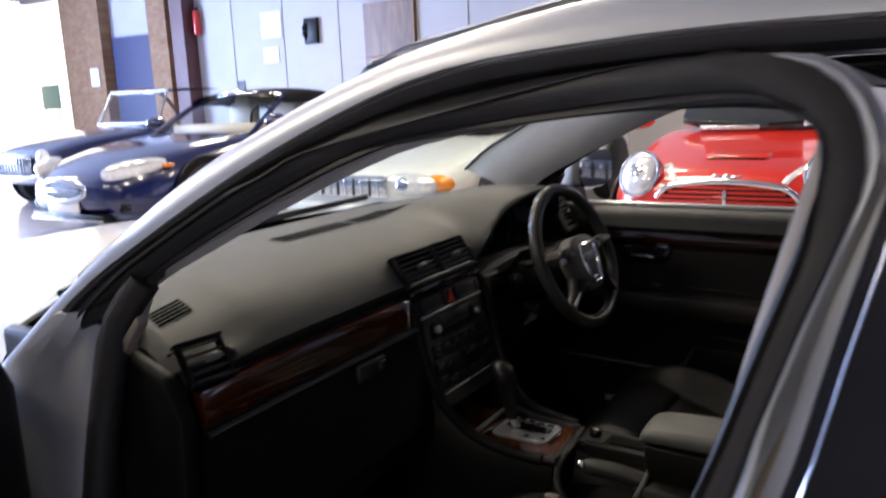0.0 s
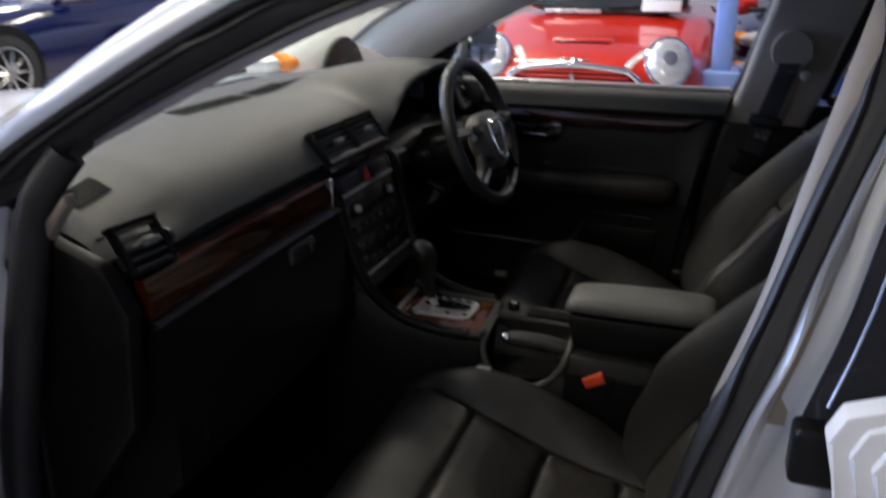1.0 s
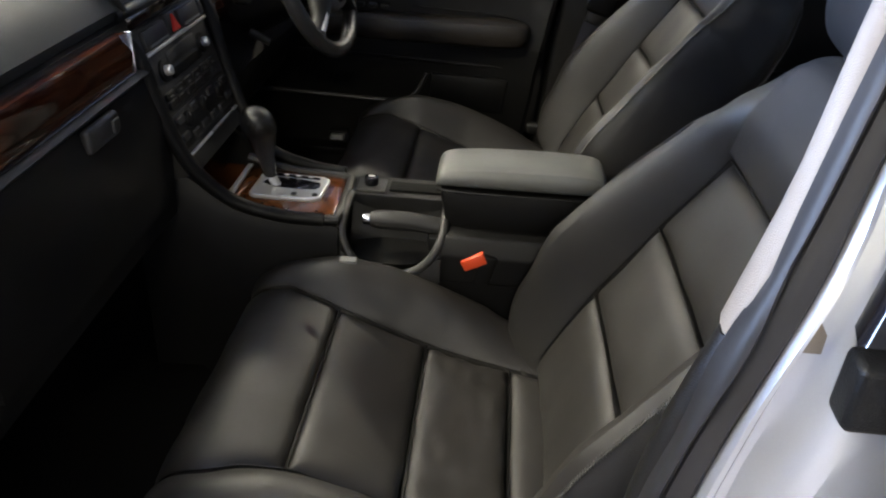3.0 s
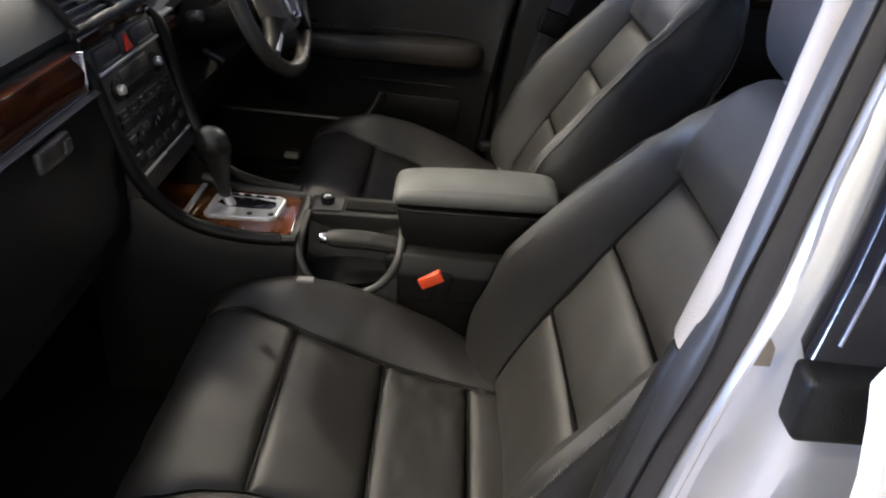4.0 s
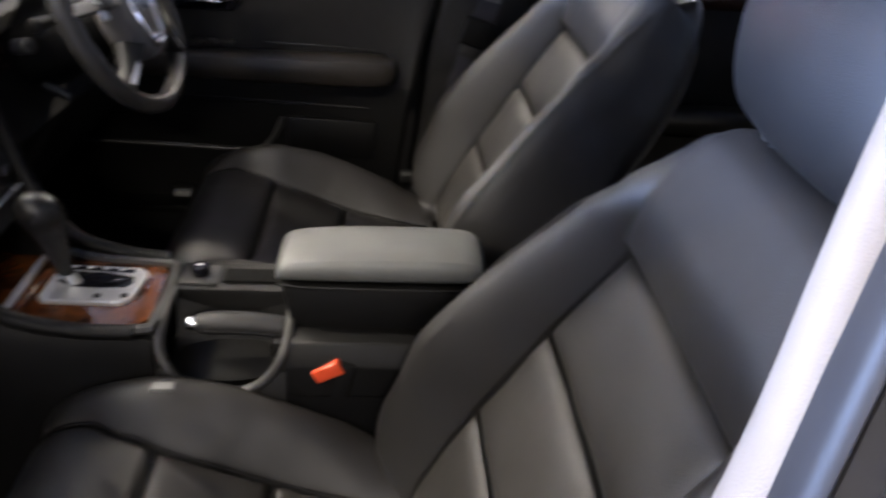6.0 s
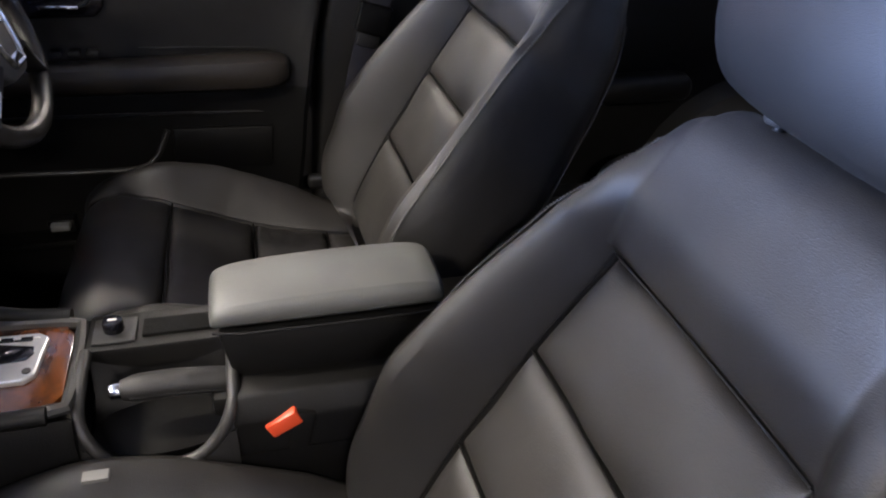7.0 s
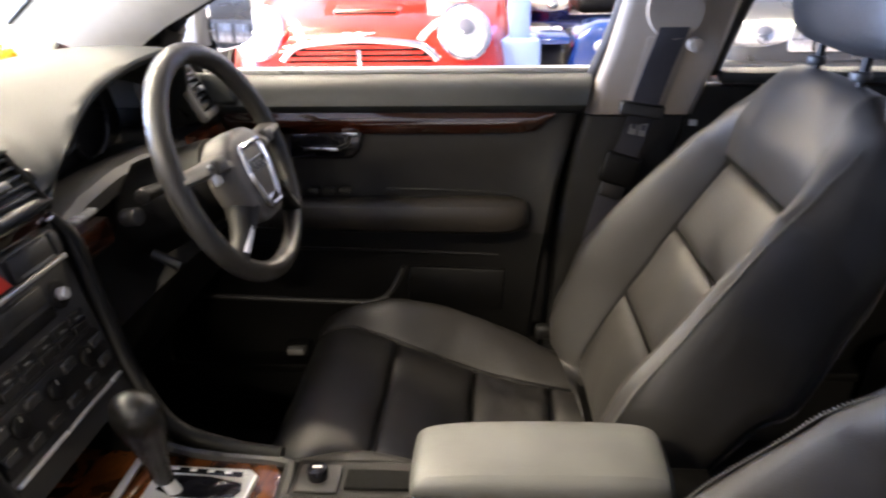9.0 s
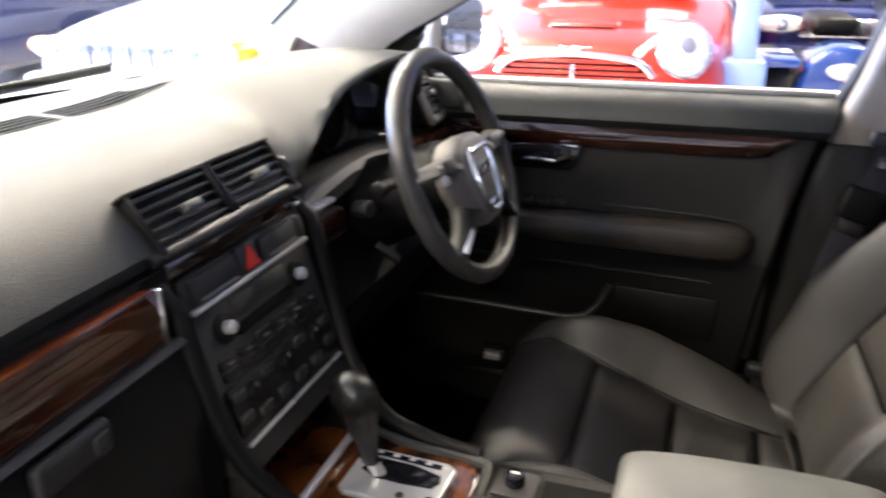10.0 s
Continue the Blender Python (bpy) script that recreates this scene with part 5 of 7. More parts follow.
def at_x(curve, x):
    """How far along a curve it reaches the place x, past its front bend."""
    k = max(j for j, p in enumerate(curve) if p.x <= x)
    k = min(k, len(curve) - 2)
    return (k + (x - curve[k].x) / max(1e-6, curve[k + 1].x - curve[k].x)) / (len(curve) - 1)


def along(curve, s):
    k = min(max(s, 0), 1) * (len(curve) - 1)
    i = min(int(k), len(curve) - 2)
    p = curve[i].lerp(curve[i + 1], k - i)
    d = (curve[i + 1] - curve[i]).normalized()
    return p, Vector((-d.z, 0, d.x)), d


def cush_w(s):
    p, n, d = along(CUSH, s)
    return interp([(-0.30, 0.205), (-0.02, 0.192), (0.02, 0.176), (0.085, 0.163), (0.20, 0.163), (0.34, 0.152), (0.43, 0.145)], p.x + (2 * min(0.0, p.z - 0.49) if p.x < 0 else 0))


def cush_b(s):
    p, n, d = along(CUSH, s)
    return interp([(-0.25, 0.004), (-0.06, 0.006), (-0.03, 0.015), (0.06, 0.046), (0.13, 0.062), (0.19, 0.068), (0.27, 0.054), (0.355, 0.026), (0.43, 0.004)], p.x + (2 * min(0.0, p.z - 0.49) if p.x < 0 else 0))


def back_w(s):
    return interp([(0, 0.155), (0.3, 0.166), (0.55, 0.161), (0.8, 0.148), (1.0, 0.134), (1.22, 0.10)], s / OLD)


def back_b(s):
    return interp([(0, 0.042), (0.15, 0.074), (0.35, 0.090), (0.55, 0.076), (0.8, 0.054), (0.92, 0.036), (1.0, 0.012), (1.1, -0.008), (1.22, -0.016)], s / OLD)


def back_o(s):
    return interp([(0, 0.232), (0.15, 0.255), (0.35, 0.264), (0.55, 0.252), (0.8, 0.226), (0.92, 0.206), (1.03, 0.182), (1.12, 0.168), (1.22, 0.152)], s / OLD)


def gusset(s):
    """How far the backrest's side reaches back."""
    return interp([(0, 0.062), (0.3, 0.068), (0.55, 0.090), (0.8, 0.125), (1, 0.125), (1.06, 0.105), (1.12, 0.066), (1.22, 0.020)], s / OLD)


BACK_EDGE = spline([(0.575, 0, 0.555), (0.63, 0, 0.645), (0.668, 0, 0.708), (0.702, 0, 0.767), (0.719, 0, 0.808), (0.728, 0, 0.858), (0.724, 0, 0.892), (0.714, 0, 0.916)], 60)


def back_edge(s):
    """The rear outline of the backrest's side, fanning round the top corner."""
    p, nn, d = along(BACKR, s)
    u = s / OLD
    low = p - nn * gusset(s)
    high = along(BACK_EDGE, min(1.0, max(0.0, (u - 0.50) / 0.70)))[0]
    return low.lerp(high, min(1.0, max(0.0, (u - 0.42) / 0.13)))


def insert(curve, wf, s0, s1, sag):
    def f(u, v):
        s = s0 + (s1 - s0) * v
        p, n, d = along(curve, s)
        w = wf(s)
        y = (2 * u - 1) * w
        p = p + n * (-sag * (1 - (2 * u - 1) ** 2))
        nn = (n + Vector((0, -0.10 * (2 * u - 1), 0))).normalized()
        return p + Vector((0, CY + y, 0)), nn, 2 * w, 0.5 * (s1 - s0)
    return f


pan = []
for k, (a, b) in enumerate(((0.0, at_x(CUSH, 0.066)), (at_x(CUSH, 0.070), at_x(CUSH, 0.203)), (at_x(CUSH, 0.207), at_x(CUSH, 0.336)), (at_x(CUSH, 0.340), 0.99))):
    pan.append(part("cushion_panel", rumple(rumple(add_pad(B(), 30, 24, insert(CUSH, cush_w, a, b, 0.004), 0.0065, 0.009, 0.03), 0.0022, 14, k), 0.0032 if k == 2 else 0.001, 45, k), LEATHER, seat))
for k, (a, b) in enumerate(((0.03, 0.310), (0.316, 0.560), (0.566, 0.800))):
    pan.append(part("backrest_panel", rumple(add_pad(B(), 22, 16, insert(BACKR, back_w, a * OLD, b * OLD, 0.006), 0.0035, 0.009, 0.03), 0.003, 14, k + 5), LEATHER, seat))

# dark sewn seams between the panels and along the bolsters
for curve, wf, sag, cuts, top in ((CUSH, cush_w, 0.004, [at_x(CUSH, x) for x in (0.068, 0.205, 0.338)], 0.97), (BACKR, back_w, 0.006, [0.313 * OLD, 0.563 * OLD, 0.803 * OLD], 0.803 * OLD)):
    for sgn in (1, -1):
        run = []
        for k in range(50):
            c = 0.05 + (top - 0.05) * k / 49
            p, nn, d = along(curve, c)
            run.append(p + nn * -0.0022 + Vector((0, CY + sgn * (wf(c) + 0.002), 0)))
        part("seam" if curve is CUSH else "backrest_seam", add_tube(B(), run, 0.0014, 6), BLACK, seat, "dark sewn seam")
    for c in cuts:
        p, nn, d = along(curve, c)
        part("seam" if curve is CUSH else "backrest_seam", add_tube(B(), [p + nn * (-0.0030 - sag * (1 - v * v)) + Vector((0, CY + v * wf(c), 0)) for v in (k / 10 - 1 for k in range(21))], 0.0014, 6), BLACK, seat, "dark sewn seam")


def bolster(curve, wf, bf, of, s0, s1, sgn, drop, n=34, gap=0.003):
    rings = []
    for k in range(n):
        s = s0 + (s1 - s0) * k / (n - 1)
        p, nn, d = along(curve, s)
        w, b, o = wf(s) + gap, bf(s), of(s)
        e = min(1.0, min(k, n - 1 - k) / 2.0 + 0.35)
        sec = [(w, -0.030), (w, -0.008), (w + 0.006, 0.001), (w + 0.30 * (o - w), b * 0.55 * e), (w + 0.55 * (o - w), b * 0.93 * e), (w + 0.76 * (o - w), b * 1.0 * e), (w + 0.93 * (o - w), b * 0.82 * e), (o + 0.004, b * 0.45 * e), (o + 0.006, -0.01), (o, -drop * 0.5), (o - 0.012, -drop)]
        rd = interp([(0, 0), (0.62, 0), (0.82, 0.022), (1, 0.03)], s) if drop < 0.1 else 0.0
        rings.append([p + nn * (h - rd * max(0.0, (y - w) / (o - w)) ** 2) + Vector((0, CY + sgn * y, 0)) for y, h in sec])
    return rumple(rumple(add_loft(B(), rings), 0.004, 12, sgn), 0.0018, 40, sgn)


def backrest_cover():
    """Both bolsters and the plain leather that bridges them above the panels."""
    rings = []
    steps = sorted([0.0125 + 0.0235 * k for k in range(43)] + [0.0, 0.797 * OLD, 0.816 * OLD])
    n = len(steps)
    for k, s in enumerate(steps):
        p, nn, d = along(BACKR, s)
        w, b, o = back_w(s) + 0.003, back_b(s), back_o(s)
        e = min(1.0, min(k, n - 1 - k) / 2.0 + 0.35)
        h0, h1 = (0.005, 0.004) if s > 0.81 * OLD else (-0.030, -0.010)
        up = min(1.0, max(0.0, (s / OLD - 0.815) / 0.10))
        h0, h1 = h0 + up * 0.30 * b, h1 + up * 0.42 * b
        half = [(0.0, h0), (w * 0.5, h0), (w - 0.001, h0 if s < 0.81 * OLD else h1), (w, h1), (w + 0.006, max(0.001, h1 - 0.001)), (w + 0.30 * (o - w), b * (0.55 + 0.2 * up) * e), (w + 0.55 * (o - w), b * 0.93 * e), (w + 0.76 * (o - w), b * e), (w + 0.93 * (o - w), b * 0.82 * e), (o + 0.004, b * 0.45 * e), (o + 0.0065, -0.012), (o + 0.008, -0.55 * gusset(s)), (o + 0.004, -0.96 * gusset(s))]
        rd = interp([(0, 0), (0.62, 0), (0.82, 0.022), (1, 0.03)], s)
        sec = [(-y, h) for y, h in half[:0:-1]] + half
        ring = [p + nn * (h - rd * max(0.0, (abs(y) - w) / (o - w)) ** 2) + Vector((0, CY + y, 0)) for y, h in sec]
        far = back_edge(s)
        for j, f, y in ((-2, 0.66, o + 0.009), (-1, 1.10, o + 0.005)):
            q = p.lerp(far, f)
            ring[j], ring[-1 - j] = q + Vector((0, CY + y, 0)), q + Vector((0, CY - y, 0))
        rings.append(ring)
    return rumple(rumple(add_loft(B(), rings), 0.004, 12, 1), 0.0015, 40, 1)


cover = part("backrest_cover", backrest_cover(), LEATHER, seat, "leather backrest cover with padded sides", sub=1)
cover.data.materials.append(LEATHER_SIDE)
for f in cover.data.polygons:
    if f.index % 25 < 4 or f.index % 25 >= 20:
        f.material_index = 1  # darker gusset leather outside the stitched crest
for sgn in (1, -1):
    part("cushion_bolster", bolster(CUSH, cush_w, cush_b, lambda s: interp([(0, 0.238), (0.2, 0.246), (0.4, 0.262), (1, 0.25)], s), 0.0, 1.0, sgn, 0.12, n=44), LEATHER, seat, "padded leather cushion bolster", sub=1)
    # side gusset and twin stitched seam behind the bolster
    rings, seam = [], []
    for k in range(30):
        s = k / 29
        p, nn, d = along(BACKR, s)
        o = back_o(s) 
        base = Vector((0, CY, 0))
        far = back_edge(s)
        far = p.lerp(far, 0.95)
        rear = (far - p).normalized()
        rings.append([q + base + Vector((0, sgn * y, 0)) for y, q in ((o - 0.014, p.lerp(far, 0.5)), (o - 0.012, p.lerp(far, 0.9)), (o - 0.010, far), (o - 0.014, far + rear * 0.004), (o - 0.03, far + rear * 0.003), (0.0, far + rear * 0.008), (0.0, p.lerp(far, 0.3)), (o - 0.04, p.lerp(far, 0.2)))])
        w_ = back_w(s) + 0.003
        yy = w_ + 0.91 * (o - w_)
        rd = interp([(0, 0), (0.62, 0), (0.82, 0.022), (1, 0.03)], s) * 0.83
        seam.append(p + nn * (back_b(s) * 0.855 - rd + 0.001) + base + Vector((0, sgn * yy, 0)))
    part("backrest_shell", rumple(add_loft(B(), rings[:27]), 0.003, 30, sgn), LEATHER_SIDE, seat, "dark creased leather backrest side and back", sub=1)
    rim_ = [r[2] for r in rings[:26]]
    part("back_piping", add_tube(B(), rim_, 0.0028, 6), LEATHER, seat, "thin piping along the back edge")
    stitch = B()
    run = spline(seam[:25], 150)
    for k in range(1, 149):
        side_ = Vector((0.0, sgn * 0.0035, -0.001))
        add_tube(stitch, [run[k] - side_, run[k] + side_], 0.0008, 4)
    part("stitching", stitch, LEATHER_SIDE, seat, "dark cross stitches along the backrest crest")
    part("seam_cord", add_tube(B(), [q - Vector((0, 0, 0.0012)) for q in seam[:25]], 0.0012, 6), LEATHER_SIDE, seat)
# plinth of the cushion
bm = B()
add_prism(bm, [(-0.06, 0.40), (0.42, 0.34), (0.47, 0.38), (0.47, 0.28), (-0.03, 0.30)], "y", CY - 0.235, CY + 0.235, 0.015)
part("seat_base", bm, BLACK, seat, "black plastic seat base")
for y in (-0.07, 0.07):
    part("headrest_post", add_tube(B(), [(0.672, CY + y, 0.94), (0.678, CY + y, 0.99)], 0.006, 10), BLACK, seat, "dark metal headrest post")
    part("post_collar", add_disc(B(), (0.671, CY + y, 0.957), (0, 0, 1), 0.013, 0.012, 16, bev=0.003), DARK, seat)


def headrest(dz):
    bm = B()
    rings = []
    for k, (z, w, f, r) in enumerate(((0.955, 0.085, 0.660, 0.700), (0.958, 0.112, 0.645, 0.712), (0.970, 0.128, 0.638, 0.722), (1.005, 0.138, 0.634, 0.732), (1.06, 0.142, 0.638, 0.740), (1.11, 0.136, 0.650, 0.742), (1.14, 0.120, 0.668, 0.736), (1.150, 0.09, 0.685, 0.725))):
        c, h = (f + r) / 2, (r - f) / 2
        rings.append([(c + h * sx + (0.012 * (abs(sy)) ** 2 if sx < 0 else 0), CY + 1.42 * w * sy, z + dz) for sx, sy in ((-1, 0), (-0.98, 0.4), (-0.86, 0.78), (-0.5, 0.97), (0, 1), (0.6, 0.95), (0.95, 0.6), (1, 0), (0.95, -0.6), (0.6, -0.95), (0, -1), (-0.5, -0.97), (-0.86, -0.78), (-0.98, -0.4))])
    return add_loft(bm, rings)


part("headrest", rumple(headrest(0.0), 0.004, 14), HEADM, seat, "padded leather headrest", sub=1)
part("belt_badge", add_box(B(), (0.075, -0.165, 0.5605), (0.026, 0.014, 0.005), 0.001), PRINT, seat, "small grey fabric tag")
ds = copy_thing(seat, Matrix.Translation((0.247, 0.36, 0.243)))
tagged(ds, "black leather driver seat with stitched panels")
for o in list(ds.children):
    if o.name.startswith("belt_badge"):
        bpy.data.objects.remove(o)
        continue
    if o.name.startswith("headrest."):
        o.matrix_basis = Matrix.Translation((0.012, 0, 0.060))
    elif o.name.split(".")[0] in ("backrest_panel", "backrest_seam", "backrest_cover", "backrest_shell", "stitching", "seam_cord", "back_piping", "headrest_post", "post_collar"):
        o.matrix_basis = Matrix.Translation((0.009, 0, 0.035))

part("belt_anchor", add_box(B(), (0.386, 0.585, 0.505), (0.052, 0.024, 0.028), 0.009, 3), BLACK, ds, "black belt anchor beside the cushion")

# rear bench
rb = thing("rear_seat", (1.3, 0, 0.22), "dark leather rear bench seat", "seat")
part("cushion", add_prism(B(), [(0.98, 0.30), (1.0, 0.46), (1.06, 0.49), (1.42, 0.43), (1.46, 0.30)], "y", -0.66, 0.66, 0.03, 3), LEATHER, rb)
part("backrest", add_prism(B(), [(1.38, 0.42), (1.42, 0.42), (1.62, 0.95), (1.56, 0.97), (1.52, 0.95)], "y", -0.64, 0.64, 0.025, 3), LEATHER, rb)
for y in (-0.36, 0.36):
    part("headrest", add_box(B(), (1.59, y, 1.03), (0.09, 0.26, 0.14), 0.035, 3), LEATHER, rb)

# ---- steering wheel ----
sw = thing("steering_wheel", (-0.088, 0.37, 0.888), "black leather four-spoke steering wheel with silver trim", "steering wheel")
TILTW = 21.0
WM = pose(-0.087, 0.351, 0.889, 0, -TILTW, -5)  # x towards the driver, y across, z up the rim
HM = WM @ Matrix.Translation((0, -0.008, -0.018)) @ Matrix.Scale(0.92, 4)  # the hub sits a little below the rim's centre
NR = 48
ring = [WM @ Vector((0, 0.161 * math.cos(a), 0.161 * math.sin(a))) for a in (2 * math.pi * k / NR for k in range(NR))]
part("rim", add_tube(B(), ring, 0.0155, 14, closed=True, up=WM.to_3x3() @ Vector((1, 0, 0))), mat("wheel_leather", (0.034, 0.033, 0.0315), 0.26, vary=0.15, bump=0.3, bscale=900), sw, "black leather rim")
bm = B()
hub = [(-0.062, 0.050), (-0.030, 0.066), (0.030, 0.066), (0.062, 0.050), (0.072, 0.0), (0.060, -0.045), (0.030, -0.078), (-0.030, -0.078), (-0.060, -0.045), (-0.072, 0.0)]
add_prism(bm, hub, "x", -0.015, 0.038, 0.014, 3)
bmesh.ops.transform(bm, matrix=HM, verts=bm.verts)
part("hub", bm, HUBM, sw, "dark grey airbag cover")
bm = B()
add_prism(bm, [(-0.034, 0.040), (0.034, 0.040), (0.036, 0.0), (0.020, -0.058), (-0.020, -0.058), (-0.036, 0.0)], "x", 0.036, 0.0405, 0.003)
bmesh.ops.transform(bm, matrix=HM, verts=bm.verts)
sh = part("shield", bm, HUBM, sw, "grey grille-shaped centre shield")
edge = [(-0.034, 0.040), (0.034, 0.040), (0.0365, 0.0), (0.021, -0.058), (-0.021, -0.058), (-0.0365, 0.0)]
edge = [HM @ Vector((0.0405, a, b)) for a, b in edge]
edge = [p.lerp(q, t) for p, q in zip(edge, edge[1:] + edge[:1]) for t in (0.06, 0.35, 0.65, 0.94)]
part("silver_frame", add_tube(B(), edge, 0.0046, 8, closed=True, up=WM.to_3x3() @ Vector((1, 0, 0))), CHROME, sh, "satin silver shield frame")
part("silver_bar", add_box(B(), (0.042, 0, -0.050), (0.004, 0.040, 0.015), 0.003, m=HM), CHROME, sh, "satin silver bar")
bm = B()
for k in range(4):
    add_tube(bm, [HM @ Vector((0.0425, -0.0192 + 0.0128 * k + 0.0092 * math.cos(a), 0.008 + 0.0092 * math.sin(a))) for a in (2 * math.pi * q / 16 for q in range(16))], 0.0017, 6, closed=True, up=WM.to_3x3() @ Vector((1, 0, 0)))
part("emblem", bm, CHROME, sh, "plain chrome emblem")
for sgn in (-1, 1):
    for z0, z1 in ((0.010, 0.018), (-0.055, -0.112)):
        pts = [WM @ Vector((0.012, sgn * 0.055, z0)), WM @ Vector((0.008, sgn * (0.11 if z1 > 0 else 0.080), (z0 + z1) / 2)), WM @ Vector((0.0, sgn * (0.162 if z1 > 0 else 0.114), z1))]
        sp = part("spoke", add_tube(B(), spline(pts, 8), [0.024, 0.022, 0.020, 0.018, 0.017, 0.016, 0.016, 0.017], 12, flat=0.55), FASCIA if z1 < 0 else HUBM, sw)
        if z1 > 0 and sgn < 0:
            part("spoke_insert", add_box(B(), (0.020, -0.098, 0.004), (0.008, 0.020, 0.030), 0.004, 3, m=WM), SATIN, sp, "satin silver insert")
        if z1 < 0:
            part("spoke_insert", add_tube(B(), [p + WM.to_3x3() @ Vector((0.009, 0, 0)) for p in spline(pts, 8)[2:7]], 0.0085, 8, flat=0.5), SATIN, sp, "satin silver insert")
    part("thumb_switch", add_box(B(), (0.026, sgn * 0.085, 0.012), (0.012, 0.030, 0.022), 0.005, m=WM), DARK, sw)
col = thing("steering_column", (-0.16, 0.37, 0.84), "black steering column shroud with control stalks", "steering column")
part("shroud", add_tube(B(), [WM @ Vector((x, 0, z)) for x, z in ((-0.02, -0.01), (-0.08, -0.015), (-0.20, -0.02))], [0.055, 0.064, 0.075], 18), BLACK, col)
for sgn in (-1, 1):
    st = part("stalk", add_tube(B(), [WM @ Vector((-0.055, sgn * 0.05, 0.01)), WM @ Vector((-0.05, sgn * 0.11, 0.015)), WM @ Vector((-0.045, sgn * 0.155, 0.018))], [0.009, 0.008, 0.010], 10), BLACK, col, "black control stalk")
    part("stalk_end", add_disc(B(), WM @ Vector((-0.045, sgn * 0.160, 0.018)), WM.to_3x3() @ Vector((0, 1, 0)), 0.0105, 0.014, 14, bev=0.003), BLACK, st)
part("ignition_lock", add_disc(B(), (-0.19, 0.235, 0.848), (0.9, -0.35, 0.2), 0.012, 0.03, 18, bev=0.004), DARK, col, "dark grey ignition lock")
part("adjuster_lever", add_tube(B(), [(-0.20, 0.30, 0.77), (-0.16, 0.295, 0.752)], 0.008), DARK, col)

# ---- driver's door, closed ----
dd = thing("driver_door", (0.0, 0.75, 0.3), "closed black car door panel with walnut strip and armrest", "car door")
part("outer_skin", add_prism(B(), [(-0.48, 0.28), (0.50, 0.28), (0.52, 0.86), (-0.50, 0.84)], "y", 0.80, 0.84, 0.012), SILVER, dd)
bm = B()
rings = []
for z, y in ((0.33, 0.712), (0.42, 0.712), (0.52, 0.706), (0.60, 0.702), (0.66, 0.704), (0.74, 0.708), (0.80, 0.707), (0.846, 0.704), (0.890, 0.706)):
    xr = interp([(0.33, 0.345), (0.6, 0.375), (0.72, 0.395), (0.8, 0.408), (0.89, 0.425)], z)
    f = interp([(0.33, 0.6), (0.6, 1.0), (0.78, 1.0), (0.85, 0.1)], z)
    rings.append([(-0.52, y + 0.02, z), (-0.3, y, z), (0.0, y, z), (0.2, y, z), (xr - 0.10, y, z), (xr - 0.055, y - 0.005 * f, z), (xr - 0.028, y - 0.014 * f, z), (xr - 0.008, y - 0.024 * f, z), (xr, y - 0.018 * f, z), (xr, 0.79, z), (-0.52, 0.79, z)])
add_loft(bm, rings)
panel = part("inner_panel", bm, DOORM, dd, "black moulded inner door panel")
panel.data.materials.append(BLACK)
for f in panel.data.polygons:
    if f.center.z < 0.66:
        f.material_index = 1  # black below the armrest, darker than the panel above
bm = B()
rings = []
for x in (-0.46, -0.3, -0.1, 0.1, 0.3, 0.40, 0.450):
    rings.append([(x - 0.01, 0.690, 0.893), (x - 0.004, 0.684, 0.902), (x + 0.002, 0.694, 0.930), (x + 0.006, 0.712, 0.944), (x + 0.008, 0.74, 0.949), (x + 0.008, 0.775, 0.945), (x + 0.008, 0.775, 0.88), (x - 0.01, 0.70, 0.885)])
add_loft(bm, rings)
part("window_ledge", bm, DASH, dd, "dark grey padded window ledge")
part("tweeter_panel", add_prism(B(), [(-0.275, 0.907), (-0.180, 0.907), (-0.196, 0.960), (-0.262, 0.963)], "y", 0.672, 0.700, 0.008, 3), DASH, dd, "dark grey panel in the window corner")
part("window_seal", add_box(B(), (-0.03, 0.762, 0.9535), (0.98, 0.022, 0.011), 0.004), SATIN, dd, "bright window sill strip")
rings = []
for k in range(25):
    x = -0.48 + 0.872 * k / 24
    lo = interp([(0.30, 0.848), (0.36, 0.853), (0.385, 0.868), (0.392, 0.880)], x)
    hi = 0.888
    rings.append([(x, 0.708, hi), (x, 0.699, hi), (x, 0.6945, hi - 0.25 * (hi - lo)), (x, 0.693, (hi + lo) / 2), (x, 0.6945, lo + 0.25 * (hi - lo)), (x, 0.699, lo), (x, 0.708, lo)])
# Added black strip that paints the shaded gap between door and pillar.
part("door_edge", add_prism(B(), [(0.30, 0.30), (0.440, 0.30), (0.480, 0.89), (0.38, 0.89)], "y", 0.783, 0.797, 0.004), RUBBER, dd, "black strip added to darken the gap behind the door")
part("walnut_strip", add_loft(B(), rings), WALNUT_X, dd, "dark glossy walnut strip")
bm = B()
add_prism(bm, [(-0.100, 0.800), (0.018, 0.800), (0.034, 0.815), (0.046, 0.858), (0.010, 0.860), (-0.095, 0.848)], "y", 0.698, 0.712, 0.006, 3)
rc = part("handle_recess", bm, BLACK_PAINT, dd, "black recessed handle bowl")
pl = part("pull_lever", add_box(B(), (-0.036, 0.689, 0.8215), (0.066, 0.010, 0.008), 0.003), CHROME, rc, "chrome door pull lever")
part("lever_arm", add_tube(B(), spline([(-0.004, 0.692, 0.823), (0.012, 0.692, 0.830), (0.018, 0.693, 0.846)], 8), 0.006, 8, flat=0.6), BLACK, rc)
part("lever_tip", add_box(B(), (0.018, 0.691, 0.850), (0.032, 0.010, 0.006), 0.002), CHROME, rc, "chrome lever tip")
bm = B()
rings = []
